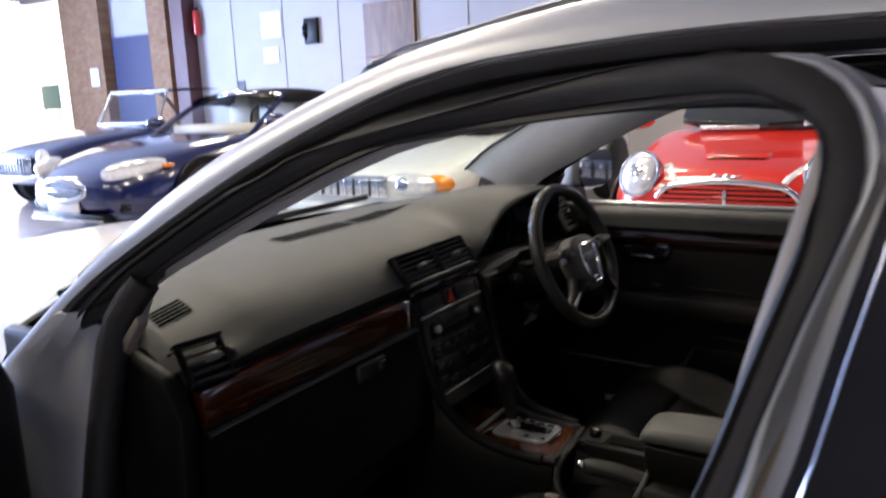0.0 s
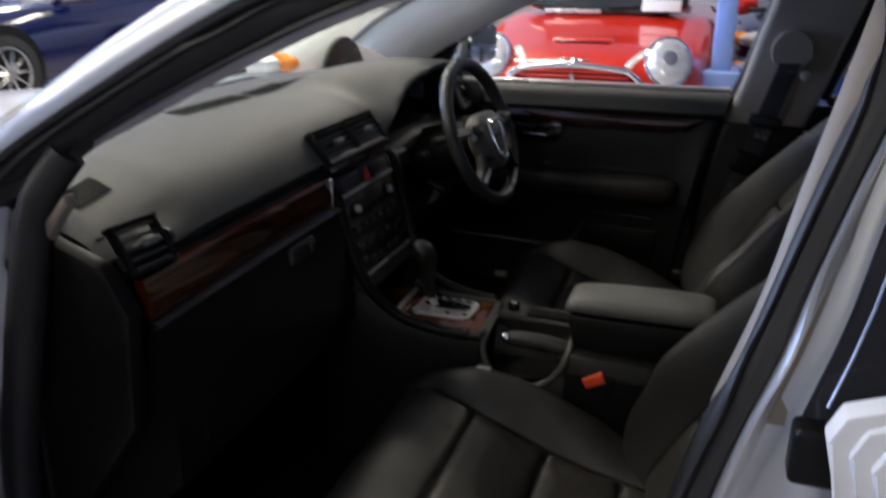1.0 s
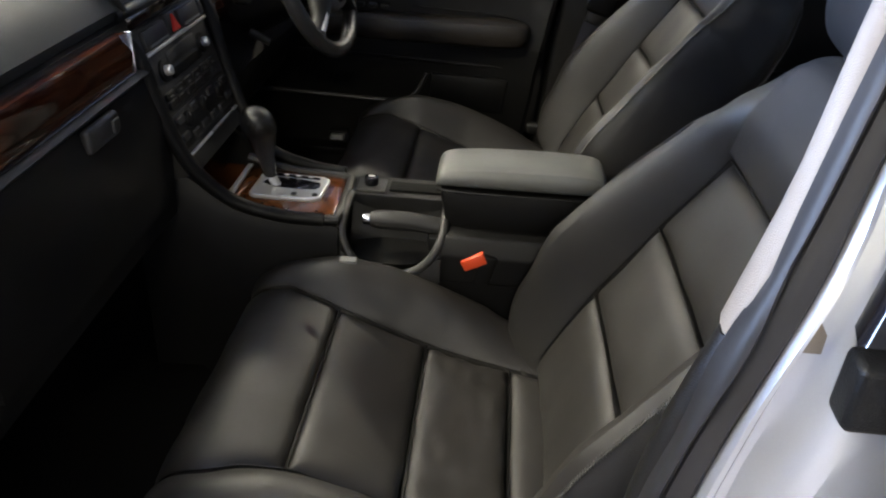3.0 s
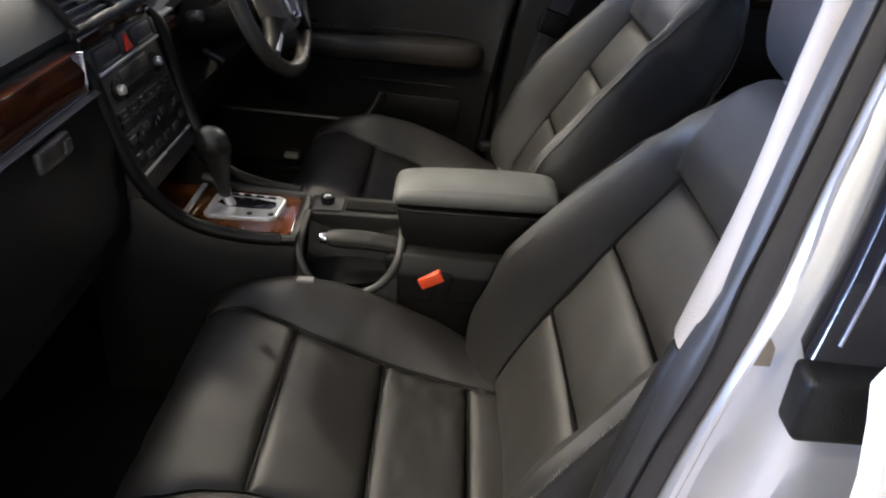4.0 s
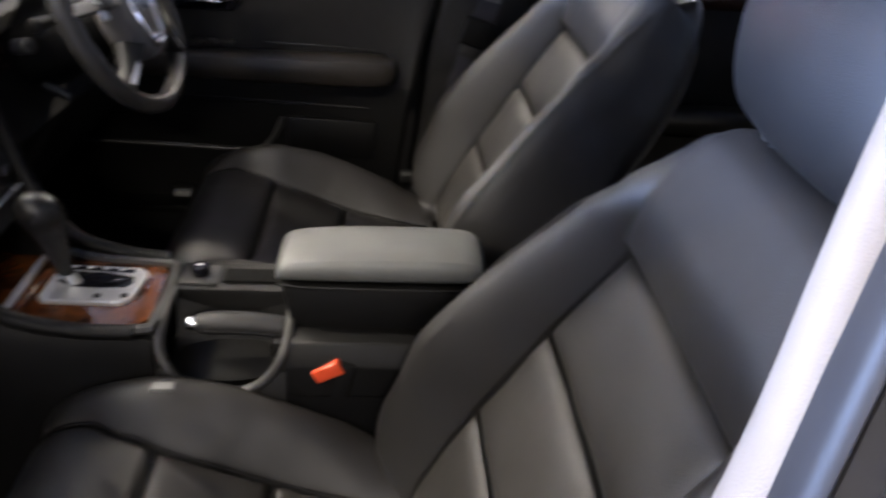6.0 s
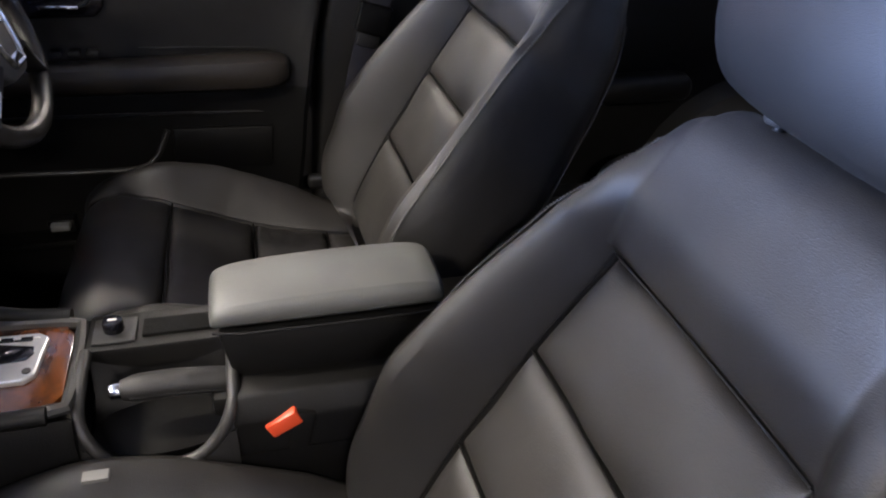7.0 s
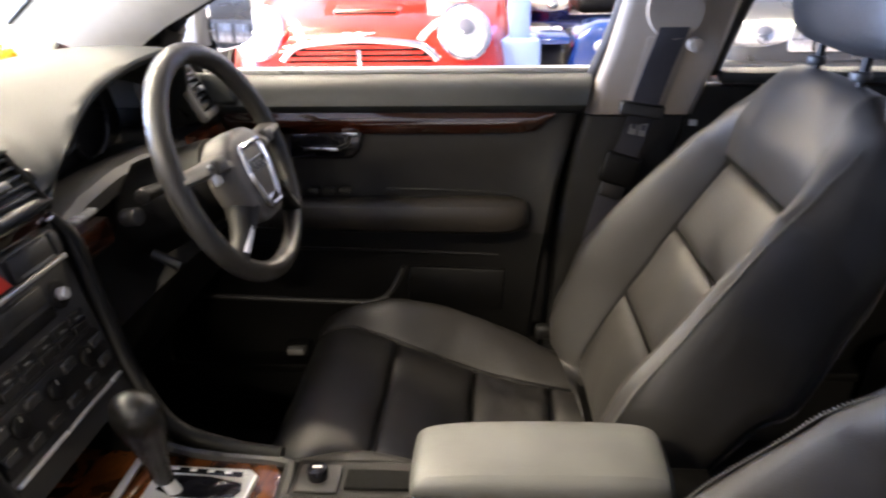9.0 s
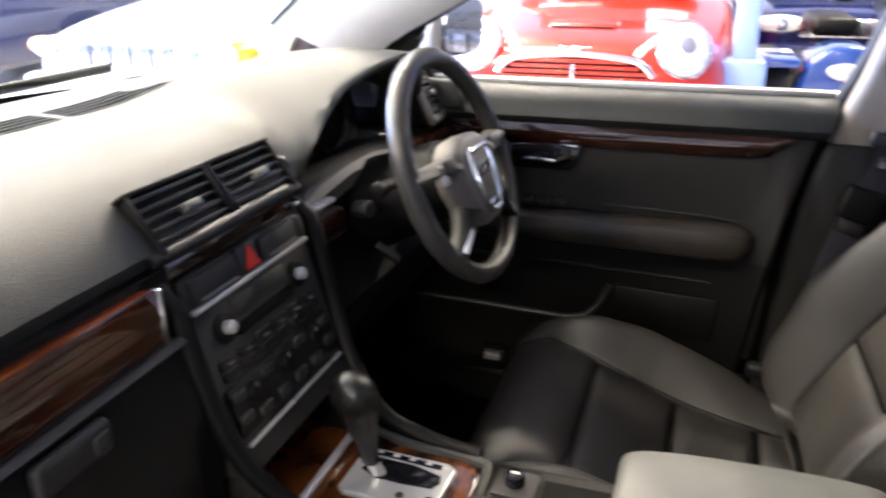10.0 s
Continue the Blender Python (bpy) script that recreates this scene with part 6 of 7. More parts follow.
for x, h, d in ((-0.36, 0.020, 0.03), (-0.2, 0.030, 0.05), (0.0, 0.034, 0.058), (0.15, 0.036, 0.060), (0.28, 0.038, 0.062), (0.325, 0.036, 0.058), (0.345, 0.026, 0.045), (0.352, 0.012, 0.02)):
    rings.append([(x, 0.715, 0.695 + h), (x, 0.712 - d * 0.6, 0.695 + h), (x, 0.712 - d * 0.95, 0.695 + h * 0.75), (x, 0.712 - d, 0.695), (x, 0.712 - d * 0.9, 0.695 - h * 0.7), (x, 0.712 - d * 0.5, 0.695 - h), (x, 0.715, 0.695 - h)])
add_loft(bm, rings)
part("armrest", bm, ARMM, dd, "dark leather door armrest", sub=1)
part("panel_crease", add_tube(B(), spline([(0.08, 0.7045, 0.741), (0.20, 0.7045, 0.738), (0.30, 0.7045, 0.732), (0.350, 0.706, 0.718), (0.362, 0.708, 0.690)], 20), 0.0022, 6), DOORM, dd, "raised crease above the armrest")
bm = B()
for k in range(3):
    add_box(bm, (-0.055 + 0.03 * k, 0.690, 0.742), (0.020, 0.02, 0.010), 0.003)
part("window_switch", bm, DARK, dd)
bm = B()
add_tube(bm, spline([(-0.45, 0.695, 0.520), (-0.2, 0.690, 0.516), (0.0, 0.690, 0.510), (0.055, 0.692, 0.512), (0.085, 0.698, 0.535), (0.108, 0.702, 0.582)], 24), 0.006, 8)
part("pocket_rim", bm, DARK, dd, "grey rim of the door pocket")
bm = B()
add_prism(bm, [(0.115, 0.50), (0.30, 0.495), (0.308, 0.580), (0.118, 0.586)], "y", 0.694, 0.708, 0.004)
part("speaker_cover", bm, BLACK, dd)
part("crease", add_tube(B(), [(-0.3, 0.702, 0.622), (0.0, 0.701, 0.618), (0.36, 0.705, 0.606)], 0.004, 6), BLACK, dd)
part("window_frame", add_tube(B(), spline([(-0.47, 0.755, 0.95), (-0.37, 0.735, 1.03), (-0.27, 0.715, 1.09), (-0.10, 0.682, 1.185), (0.05, 0.66, 1.245), (0.20, 0.648, 1.275), (0.40, 0.645, 1.285), (0.54, 0.648, 1.28), (0.50, 0.71, 1.06), (0.46, 0.755, 0.93)], 50), 0.016), RUBBER, dd, "black window frame seal")
# outside mirror
om = thing("door_mirror", (-0.27, 0.90, 0.97), "silver door mirror with a clear glass", "mirror")
bm = B()
rings = []
for x, w, h in ((-0.360, 0.04, 0.030), (-0.342, 0.078, 0.050), (-0.305, 0.095, 0.061), (-0.245, 0.102, 0.066), (-0.226, 0.100, 0.064)):
    rings.append([(x, 0.935 + w * math.copysign(abs(math.cos(a)) ** 0.5, math.cos(a)), 1.018 + h * math.copysign(abs(math.sin(a)) ** 0.5, math.sin(a))) for a in (2 * math.pi * k / 24 for k in range(24))])
add_loft(bm, rings)
MT = Matrix.Translation((-0.315, 0.935, 1.034)) @ pose(0, 0, 0, 0, 0, -10) @ Matrix.Translation((0.285, -0.935, -1.018))
bmesh.ops.transform(bm, matrix=MT, verts=bm.verts)
part("housing", bm, SILVER, om, sub=1)
bm = B()
add_loft(bm, [[(x, 0.935 + 0.088 * math.copysign(abs(math.cos(a)) ** 0.5, math.cos(a)), 1.018 + 0.055 * math.copysign(abs(math.sin(a)) ** 0.5, math.sin(a))) for a in (2 * math.pi * k / 24 for k in range(24))] for x in (-0.228, -0.221)])
bmesh.ops.transform(bm, matrix=MT, verts=bm.verts)
part("mirror_glass", bm, MIRROR, om, "reflecting mirror glass")
part("mount", add_prism(B(), [(-0.34, 0.945), (-0.26, 0.945), (-0.27, 0.99), (-0.33, 0.99)], "y", 0.74, 0.87, 0.008), BLACK, om)
# pedals
pdl = thing("pedals", (-0.42, 0.40, 0.25), "black rubber foot pedals", "pedal")
for y in (0.34, 0.46):
    p_ = part("pedal_arm", add_tube(B(), [(-0.60, y, 0.55), (-0.50, y, 0.42), (-0.46, y, 0.36)], 0.010), BLACK, pdl)
    part("pedal_pad", add_box(B(), (0, 0, 0), (0.014, 0.07, 0.06), 0.005, m=pose(-0.45, y, 0.345, 0, -35)), RUBBER, p_)
rail = thing("release_lever", (-0.113, 0.68, 0.41), "small pale grey release lever beside the footwell", "lever")
part("lever", add_box(B(), (-0.113, 0.668, 0.41), (0.036, 0.02, 0.014), 0.004), PRINT, rail)
part("lever_bracket", add_box(B(), (-0.113, 0.690, 0.405), (0.05, 0.03, 0.03), 0.004), BLACK, rail)

# ---- the other cars ----


def wheel(parent, x, y, r, w, out, spokes=10):
    """One road wheel standing on the floor; out: +1 or -1, the side that it shows."""
    bm = B()
    prof = [(0.62, -0.5), (0.95, -0.5), (1.0, -0.3), (1.0, 0.3), (0.95, 0.48), (0.72, 0.5), (0.66, 0.42), (0.62, 0.2)]
    add_loft(bm, [[(x + out * w * b, y + r * a * math.cos(q), r + r * a * math.sin(q)) for q in (2 * math.pi * k / 28 for k in range(28))] for a, b in prof], caps=False)
    wh = part("wheel", bm, TYRE, parent, "black tyre on a silver alloy rim")
    bm = B()
    add_tube(bm, [(x + out * w * 0.38, y + r * 0.66 * math.cos(q), r + r * 0.66 * math.sin(q)) for q in (2 * math.pi * k / 28 for k in range(28))], 0.018, 6, closed=True, up=(1, 0, 0))
    for k in range(spokes):
        q = 2 * math.pi * k / spokes
        add_tube(bm, [(x + out * w * 0.36, y + r * 0.10 * math.cos(q), r + r * 0.10 * math.sin(q)), (x + out * w * 0.34, y + r * 0.66 * math.cos(q), r + r * 0.66 * math.sin(q))], [0.022, 0.016], 6)
    add_disc(bm, (x + out * w * 0.33, y, r), (1, 0, 0), r * 0.2, 0.05, 16)
    part("rim", bm, RIM, wh)
    part("brake", add_disc(B(), (x, y, r), (1, 0, 0), r * 0.6, w * 0.3, 20), DARK, wh)
    return wh


def turned_wheel(parent, x, y, r, w, out):
    """A road wheel of the silver car, whose axle lies along y."""
    wh = wheel(parent, 0, 0, r, w, 1)
    m = Matrix.Translation((x, y, 0)) @ pose(0, 0, 0, 0, 0, 90 * out)
    for ob in [wh] + list(wh.children):
        ob.data.transform(m)


for wx in (-1.28, 1.42):
    for ws in (-1, 1):
        turned_wheel(car, wx, ws * 0.77, 0.315, 0.21, ws)
        part("wheel_arch", add_disc(B(), (wx, ws * 0.835, 0.335), (0, 1, 0), 0.365, 0.036, 30, bev=0.006), BLACK, car, "black wheel arch liner")


def shell(cx, nose, st, drop=0.0):
    """A car's lower body facing -y. st: rows of (l, half width, sill z, waist z, edge z, crown z) from the nose back."""
    rings = []
    for l, w, z0, zw, ze, zc in st:
        rings.append([(cx + s * a * w, nose + l, z) for s, a, z in (
            (-1, 0.80, z0), (-1, 0.96, z0 + 0.06), (-1, 1.0, (z0 + zw) / 2), (-1, 0.985, zw), (-1, 0.90, ze), (-1, 0.70, ze + (zc - ze) * 0.55), (-1, 0.38, ze + (zc - ze) * 0.9), (0, 0, zc),
            (1, 0.38, ze + (zc - ze) * 0.9), (1, 0.70, ze + (zc - ze) * 0.55), (1, 0.90, ze), (1, 0.985, zw), (1, 1.0, (z0 + zw) / 2), (1, 0.96, z0 + 0.06), (1, 0.80, z0))])
    return add_loft(B(), rings)


def cabin(cx, y0, y1, y2, y3, wb, wt, zb, zt):
    """Greenhouse: windscreen foot and head, rear window head and foot."""
    bm = B()
    rings = []
    for y, w, z in ((y0, wb * 0.93, zb), (y0 + (y1 - y0) * 0.5, (wb + wt) / 2 * 0.96, (zb + zt) / 2 + 0.02), (y1, wt, zt - 0.02), ((y1 + y2) / 2, wt * 1.02, zt), (y2, wt, zt - 0.02), (y3, wb * 0.9, zb)):
        rings.append([(cx - w * 1.06, y, zb - 0.05), (cx - w, y, zb + (z - zb) * 0.9), (cx - w * 0.8, y, z), (cx, y, z + 0.03), (cx + w * 0.8, y, z), (cx + w, y, zb + (z - zb) * 0.9), (cx + w * 1.06, y, zb - 0.05)])
    return add_loft(bm, rings)


def wheel_arch(parent, x, y, r, out):
    part("wheel_arch", add_disc(B(), (x + out * 0.002, y, r + 0.02), (1, 0, 0), r * 1.16, 0.03, 30, bev=0.006), BLACK, parent, "black wheel arch liner")


def cap(cx, y, z, rx, rz, depth, tilt, n=24, rings=5):
    """A shallow lens dome facing -y, leaning back by tilt degrees."""
    bm = B()
    out = []
    for k in range(rings + 1):
        a = (k / rings) * math.pi / 2 * 0.98
        r, d = math.cos(a), math.sin(a)
        out.append([Vector((rx * r * math.cos(q), -depth * d, rz * r * math.sin(q))) for q in (2 * math.pi * j / n for j in range(n))])
    add_loft(bm, [[Vector((rx * math.cos(q), 0.05, rz * math.sin(q))) for q in (2 * math.pi * j / n for j in range(n))]] + out)
    bmesh.ops.transform(bm, matrix=pose(cx, y, z, -tilt), verts=bm.verts)
    return bm


def plain_car(name, label, cx, nose, L, W, H, paint, top=None, r=0.33, waist=0.72):
    """A parked saloon or coupe facing -y, used where only parts of it show."""
    c = thing(name, (cx, nose + L / 2, 0), label, "car", "parked cars")
    w = W / 2
    st = [(0.0, w * 0.72, 0.30, 0.50, 0.56, 0.60), (0.06, w * 0.84, 0.22, 0.55, 0.62, 0.66), (0.25, w * 0.94, 0.18, 0.60, 0.69, 0.735), (0.7, w, 0.17, 0.66, 0.77, 0.82), (1.25, w, 0.17, waist, 0.85, 0.90), (1.6, w, 0.17, waist + 0.05, 0.89, 0.92), (L * 0.6, w, 0.17, waist + 0.08, 0.91, 0.94), (L * 0.85, w * 0.97, 0.2, waist + 0.1, 0.91, 0.95), (L * 0.97, w * 0.9, 0.25, waist + 0.05, 0.86, 0.90), (L, w * 0.8, 0.34, 0.60, 0.72, 0.78)]
    part("body", shell(cx, nose, st), paint, c, sub=1)
    part("glasshouse", cabin(cx, nose + L * 0.26, nose + L * 0.42, nose + L * 0.66, nose + L * 0.84, w * 0.86, w * 0.66, 0.92, H - 0.06), DARKGLASS, c, "dark glass cabin", sub=1)
    rf = B()
    add_grid(rf, 8, 8, lambda u, v: (cx + (2 * v - 1) * w * 0.68, nose + L * (0.40 + 0.28 * u), H - 0.035 + 0.035 * (1 - (2 * v - 1) ** 2) * (1 - (2 * u - 1) ** 2)))
    part("roof", rf, top or paint, c)
    for s in (-1, 1):
        for y in (nose + 0.85, nose + L - 0.95):
            wheel_arch(c, cx + s * (w - 0.005), y, r, s)
            wheel(c, cx + s * (w - 0.10), y, r, 0.21, s)
        hl = part("headlamp", cap(cx + s * w * 0.60, nose + 0.06, 0.60, w * 0.27, 0.085, 0.07, 18), LENS, c, "clear rounded headlamp")
        part("headlamp_bowl", add_disc(B(), (cx + s * w * 0.58, nose + 0.0, 0.60), (0, -1, 0.2), 0.055, 0.03, 20, bev=0.01), CHROME, hl)
        part("indicator", cap(cx + s * w * 0.845, nose + 0.13, 0.605, w * 0.13, 0.065, 0.05, 16), AMBER, hl, "amber teardrop indicator")
        part("door_mirror", add_box(B(), (cx + s * (w + 0.07), nose + L * 0.34, 0.98), (0.2, 0.12, 0.13), 0.05, 3), paint, c)
    part("grille_frame", add_box(B(), (cx, nose + 0.015, 0.575), (w * 0.86, 0.10, 0.17), 0.03, 3), CHROME, c, "chrome grille surround")
    for k in range(9):
        part("grille_bar", add_box(B(), (cx + w * 0.78 * ((k + 0.5) / 9 - 0.5), nose - 0.038, 0.575), (0.022, 0.012, 0.135), 0.004), DARK if k % 2 else CHROME, c)
    part("bumper", add_box(B(), (cx, nose + 0.05, 0.36), (W * 0.92, 0.22, 0.17), 0.07, 3), paint, c)
    return c


plain_car("white_saloon", "white saloon with chrome grille and amber indicators", -3.35, 3.55, 4.7, 1.84, 1.44, WHITE_PAINT)
plain_car("silver_saloon", "silver grey saloon with a wide chrome grille", 2.45, 4.3, 4.5, 1.8, 1.44, GREY_PAINT)
plain_car("black_saloon", "glossy black saloon parked in the row", 4.9, 4.4, 4.4, 1.8, 1.45, BLUE_PAINT)
plain_car("silver_estate", "silver car with dark glass against the back wall", -6.95, 8.1, 2.7, 1.8, 1.95, PALE_PAINT, waist=0.92)
plain_car("grey_saloon", "pale grey saloon parked against the back wall", -5.05, 8.6, 2.3, 1.75, 1.66, PALE_PAINT)
plain_car("dark_saloon", "dark blue saloon parked behind the lift post", 1.35, 6.9, 3.9, 1.8, 1.62, NAVY_PAINT)


def dome(m, rx, rz, depth, n=28, rings=6):
    """A round lens facing the matrix's -y."""
    out = [[m @ Vector((rx * math.cos(q), 0.04, rz * math.sin(q))) for q in (2 * math.pi * j / n for j in range(n))]]
    for k in range(rings + 1):
        a = (k / rings) * math.pi / 2 * 0.98
        out.append([m @ Vector((rx * math.cos(a) * math.cos(q), -depth * math.sin(a), rz * math.cos(a) * math.sin(q))) for q in (2 * math.pi * j / n for j in range(n))])
    return add_loft(B(), out)


# red hatchback
CX, NOSE = -0.44, 3.58
rc = thing("red_hatchback", (CX, NOSE + 1.8, 0), "glossy red small hatchback with round headlamps", "car", "parked cars")
ST = [(0.0, 0.50, 0.30, 0.48, 0.555, 0.605), (0.03, 0.62, 0.26, 0.50, 0.61, 0.66), (0.10, 0.72, 0.22, 0.54, 0.665, 0.72), (0.22, 0.79, 0.20, 0.58, 0.71, 0.752), (0.45, 0.835, 0.18, 0.63, 0.765, 0.792), (0.75, 0.845, 0.18, 0.70, 0.82, 0.848), (1.10, 0.845, 0.18, 0.76, 0.88, 0.91), (1.30, 0.845, 0.18, 0.80, 0.915, 0.945), (2.2, 0.845, 0.18, 0.84, 0.93, 0.955), (3.2, 0.84, 0.2, 0.86, 0.94, 0.97), (3.5, 0.80, 0.24, 0.8, 0.9, 0.93), (3.62, 0.7, 0.3, 0.6, 0.7, 0.75)]
bm = shell(CX, NOSE, ST)
tree = BVHTree.FromBMesh(bm)
part("body", bm, RED_PAINT, rc, "glossy red bodywork", sub=2)
part("glasshouse", cabin(CX, NOSE + 1.12, NOSE + 1.62, NOSE + 2.9, NOSE + 3.35, 0.70, 0.57, 0.94, 1.36), DARKGLASS, rc, "dark glass cabin", sub=1)
bm = B()
add_grid(bm, 8, 8, lambda u, v: (CX + (2 * v - 1) * 0.58, NOSE + 1.6 + 1.35 * u, 1.375 + 0.035 * (1 - (2 * v - 1) ** 2) * (1 - (2 * u - 1) ** 2)))
part("roof", bm, RED_PAINT, rc)
for s in (-1, 1):
    lm = pose(CX + s * 0.565, NOSE + 0.085, 0.708, -24, 0, s * 12)
    hl = part("headlamp", dome(lm, 0.128, 0.145, 0.045), LENS, rc, "round clear headlamp")
    part("headlamp_ring", add_tube(B(), [lm @ Vector((0.133 * math.cos(a), 0.004, 0.150 * math.sin(a))) for a in (2 * math.pi * k / 36 for k in range(36))], 0.013, 8, closed=True, up=(0, -1, 0.4)), CHROME, hl, "chrome headlamp ring")
    part("reflector", add_disc(B(), lm @ Vector((0, -0.043, 0.01)), lm.to_3x3() @ Vector((0, -1, 0)), 0.046, 0.02, 20, bev=0.008), CHROME, hl)
    part("lamp_shell", add_loft(B(), [[lm @ Vector((w * math.cos(a), d, w * 1.12 * math.sin(a))) for a in (2 * math.pi * k / 28 for k in range(28))] for d, w in ((0.0, 0.140), (0.03, 0.143), (0.10, 0.135), (0.22, 0.08))]), RED_PAINT, rc, "red headlamp surround")
    # white reflection painted on as a strip, from the bonnet's edge down to the grille
    sp_ = []
    for u, z in ((0.435, 0.735), (0.425, 0.750), (0.405, 0.745), (0.375, 0.722), (0.345, 0.695), (0.325, 0.668)):
        hit_ = tree.ray_cast(Vector((CX + s * u, NOSE - 1.0, z)), Vector((0, 1, 0)))[0]
        if hit_:
            sp_.append(hit_)
    if len(sp_) > 2:
        part("bonnet_stripe", add_tube(B(), spline(sp_, 14), 0.022, 8, flat=0.25, up=(0, -0.6, 0.8)), WHITE_PAINT, rc, "painted white reflection curving beside the headlamp")
    part("indicator", cap(CX + s * 0.46, NOSE + 0.05, 0.50, 0.05, 0.035, 0.02, 10), WHITE_P, rc, "small round side light")
    part("door_mirror", cap(CX + s * 0.97, NOSE + 1.35, 1.0, 0.11, 0.075, 0.10, 0), RED_PAINT, rc)
    for y in (NOSE + 0.62, NOSE + 3.05):
        wheel_arch(rc, CX + s * 0.842, y, 0.30, s)
        wheel(rc, CX + s * 0.76, y, 0.30, 0.2, s)
    wp_ = [(CX + s * 0.05, NOSE + 1.10, 0.965), (CX + s * 0.25, NOSE + 1.13, 0.975), (CX + s * 0.55, NOSE + 1.18, 0.985)]
    part("wiper", add_tube(B(), wp_, 0.012, 6), BLACK, rc)
part("bonnet_edge", add_box(B(), (CX - 0.22, NOSE + 1.10, 0.945), (0.42, 0.02, 0.03), 0.006), SATIN, rc, "grey scuttle strip")
bm = B()
add_box(bm, (0, 0, 0), (0.40, 0.16, 0.05), 0.022, 3, m=pose(CX - 0.02, NOSE + 0.47, 0.788, 9))
sc = part("bonnet_scoop", bm, RED_PAINT, rc, "red bonnet scoop")
part("scoop_mouth", add_box(B(), (0, -0.078, -0.002), (0.36, 0.03, 0.034), 0.008, m=pose(CX - 0.02, NOSE + 0.47, 0.788, 9)), BLACK, sc, "black scoop mouth")
arch = spline([(CX - 0.42, NOSE - 0.005, 0.570), (CX - 0.375, NOSE - 0.015, 0.622), (CX - 0.29, NOSE - 0.012, 0.656), (CX, NOSE - 0.005, 0.676), (CX + 0.29, NOSE - 0.012, 0.656), (CX + 0.375, NOSE - 0.015, 0.622), (CX + 0.42, NOSE - 0.005, 0.570)], 36)
gf = part("grille_frame", add_tube(B(), arch, 0.020, 10), CHROME, rc, "chrome arched grille surround")
bm = B()
add_prism(bm, [(CX - 0.41, 0.50), (CX + 0.41, 0.50), (CX + 0.37, 0.615), (CX + 0.28, 0.648), (CX, 0.668), (CX - 0.28, 0.648), (CX - 0.37, 0.615)], "y", NOSE - 0.012, NOSE + 0.06)
part("grille_back", bm, BLACK, gf, "black grille opening", smooth=False)
for k in range(5):
    z = 0.522 + 0.030 * k
    w = 0.40 - 0.055 * max(0, k - 2)
    part("grille_bar", add_box(B(), (CX, NOSE - 0.018, z), (2 * w, 0.016, 0.019), 0.005), RED_PAINT, gf, "red grille bar")
part("badge", dome(pose(CX, NOSE + 0.030, 0.700, -50), 0.030, 0.024, 0.014), CHROME, rc, "plain chrome badge with two wings")
for s in (-1, 1):
    part("badge_wing", add_box(B(), (s * 0.055, 0, 0), (0.065, 0.016, 0.014), 0.006, m=pose(CX, NOSE + 0.028, 0.700, -50, s * -6)), CHROME, rc)
part("grille_emblem", add_box(B(), (CX, NOSE - 0.03, 0.585), (0.022, 0.012, 0.09), 0.004), CHROME, gf)
part("bumper", add_box(B(), (CX, NOSE + 0.07, 0.40), (1.42, 0.24, 0.16), 0.07, 3), RED_PAINT, rc)
t = tagged(part("price_sheet", add_box(B(), (0, 0, 0), (0.27, 0.006, 0.25), 0.002, m=pose(CX + 0.42, NOSE + 1.12, 1.07, -22)), PAPER), "white paper sheet on the red car's windscreen", "sheet")
part("printed_bar", add_box(B(), (0, -0.0045, -0.03), (0.25, 0.002, 0.018), m=pose(CX + 0.42, NOSE + 1.12, 1.07, -22)), DARK, t, "dark printed bar")

# navy convertible
CX, NOSE = -6.55, 3.12
jc = thing("navy_convertible", (CX, NOSE + 2.4, 0), "glossy navy blue convertible with a black soft top", "car", "parked cars")
ST = [(0.0, 0.42, 0.34, 0.46, 0.53, 0.57), (0.05, 0.60, 0.28, 0.49, 0.57, 0.63), (0.18, 0.76, 0.22, 0.52, 0.63, 0.70), (0.45, 0.88, 0.19, 0.58, 0.72, 0.80), (0.85, 0.935, 0.18, 0.66, 0.83, 0.88), (1.35, 0.94, 0.18, 0.74, 0.89, 0.95), (1.7, 0.94, 0.18, 0.80, 0.93, 0.97), (2.8, 0.93, 0.2, 0.84, 0.95, 0.98), (4.2, 0.93, 0.22, 0.88, 0.98, 1.02), (4.65, 0.85, 0.3, 0.75, 0.9, 0.95), (4.79, 0.7, 0.4, 0.6, 0.75, 0.8)]
part("body", shell(CX, NOSE, ST), NAVY_PAINT, jc, "glossy navy bodywork", sub=2)
ring = [(CX + 0.33 * math.cos(a), NOSE - 0.03 + 0.05 * math.cos(a) ** 2, 0.50 + 0.105 * math.sin(a)) for a in (2 * math.pi * k / 36 for k in range(36))]
gf = part("grille_frame", add_tube(B(), ring, 0.026, 10, closed=True, up=(0, 1, 0)), CHROME, jc, "oval chrome grille surround")
part("grille_mesh", cap(CX, NOSE + 0.0, 0.50, 0.32, 0.098, 0.012, 0), DARK, gf, "dark grille mesh")
part("grille_bar", add_box(B(), (CX, NOSE - 0.025, 0.50), (0.56, 0.02, 0.018), 0.005), CHROME, gf)
part("plate", add_box(B(), (CX - 0.02, NOSE - 0.005, 0.335), (0.50, 0.02, 0.11), 0.004), WHITE_P, jc, "blank white plate")
part("air_intake", add_box(B(), (CX, NOSE + 0.06, 0.24), (1.15, 0.12, 0.07), 0.02), BLACK, jc, "black lower air intake")
part("intake_bar", add_box(B(), (CX, NOSE - 0.005, 0.215), (1.15, 0.03, 0.014), 0.005), SATIN, jc)
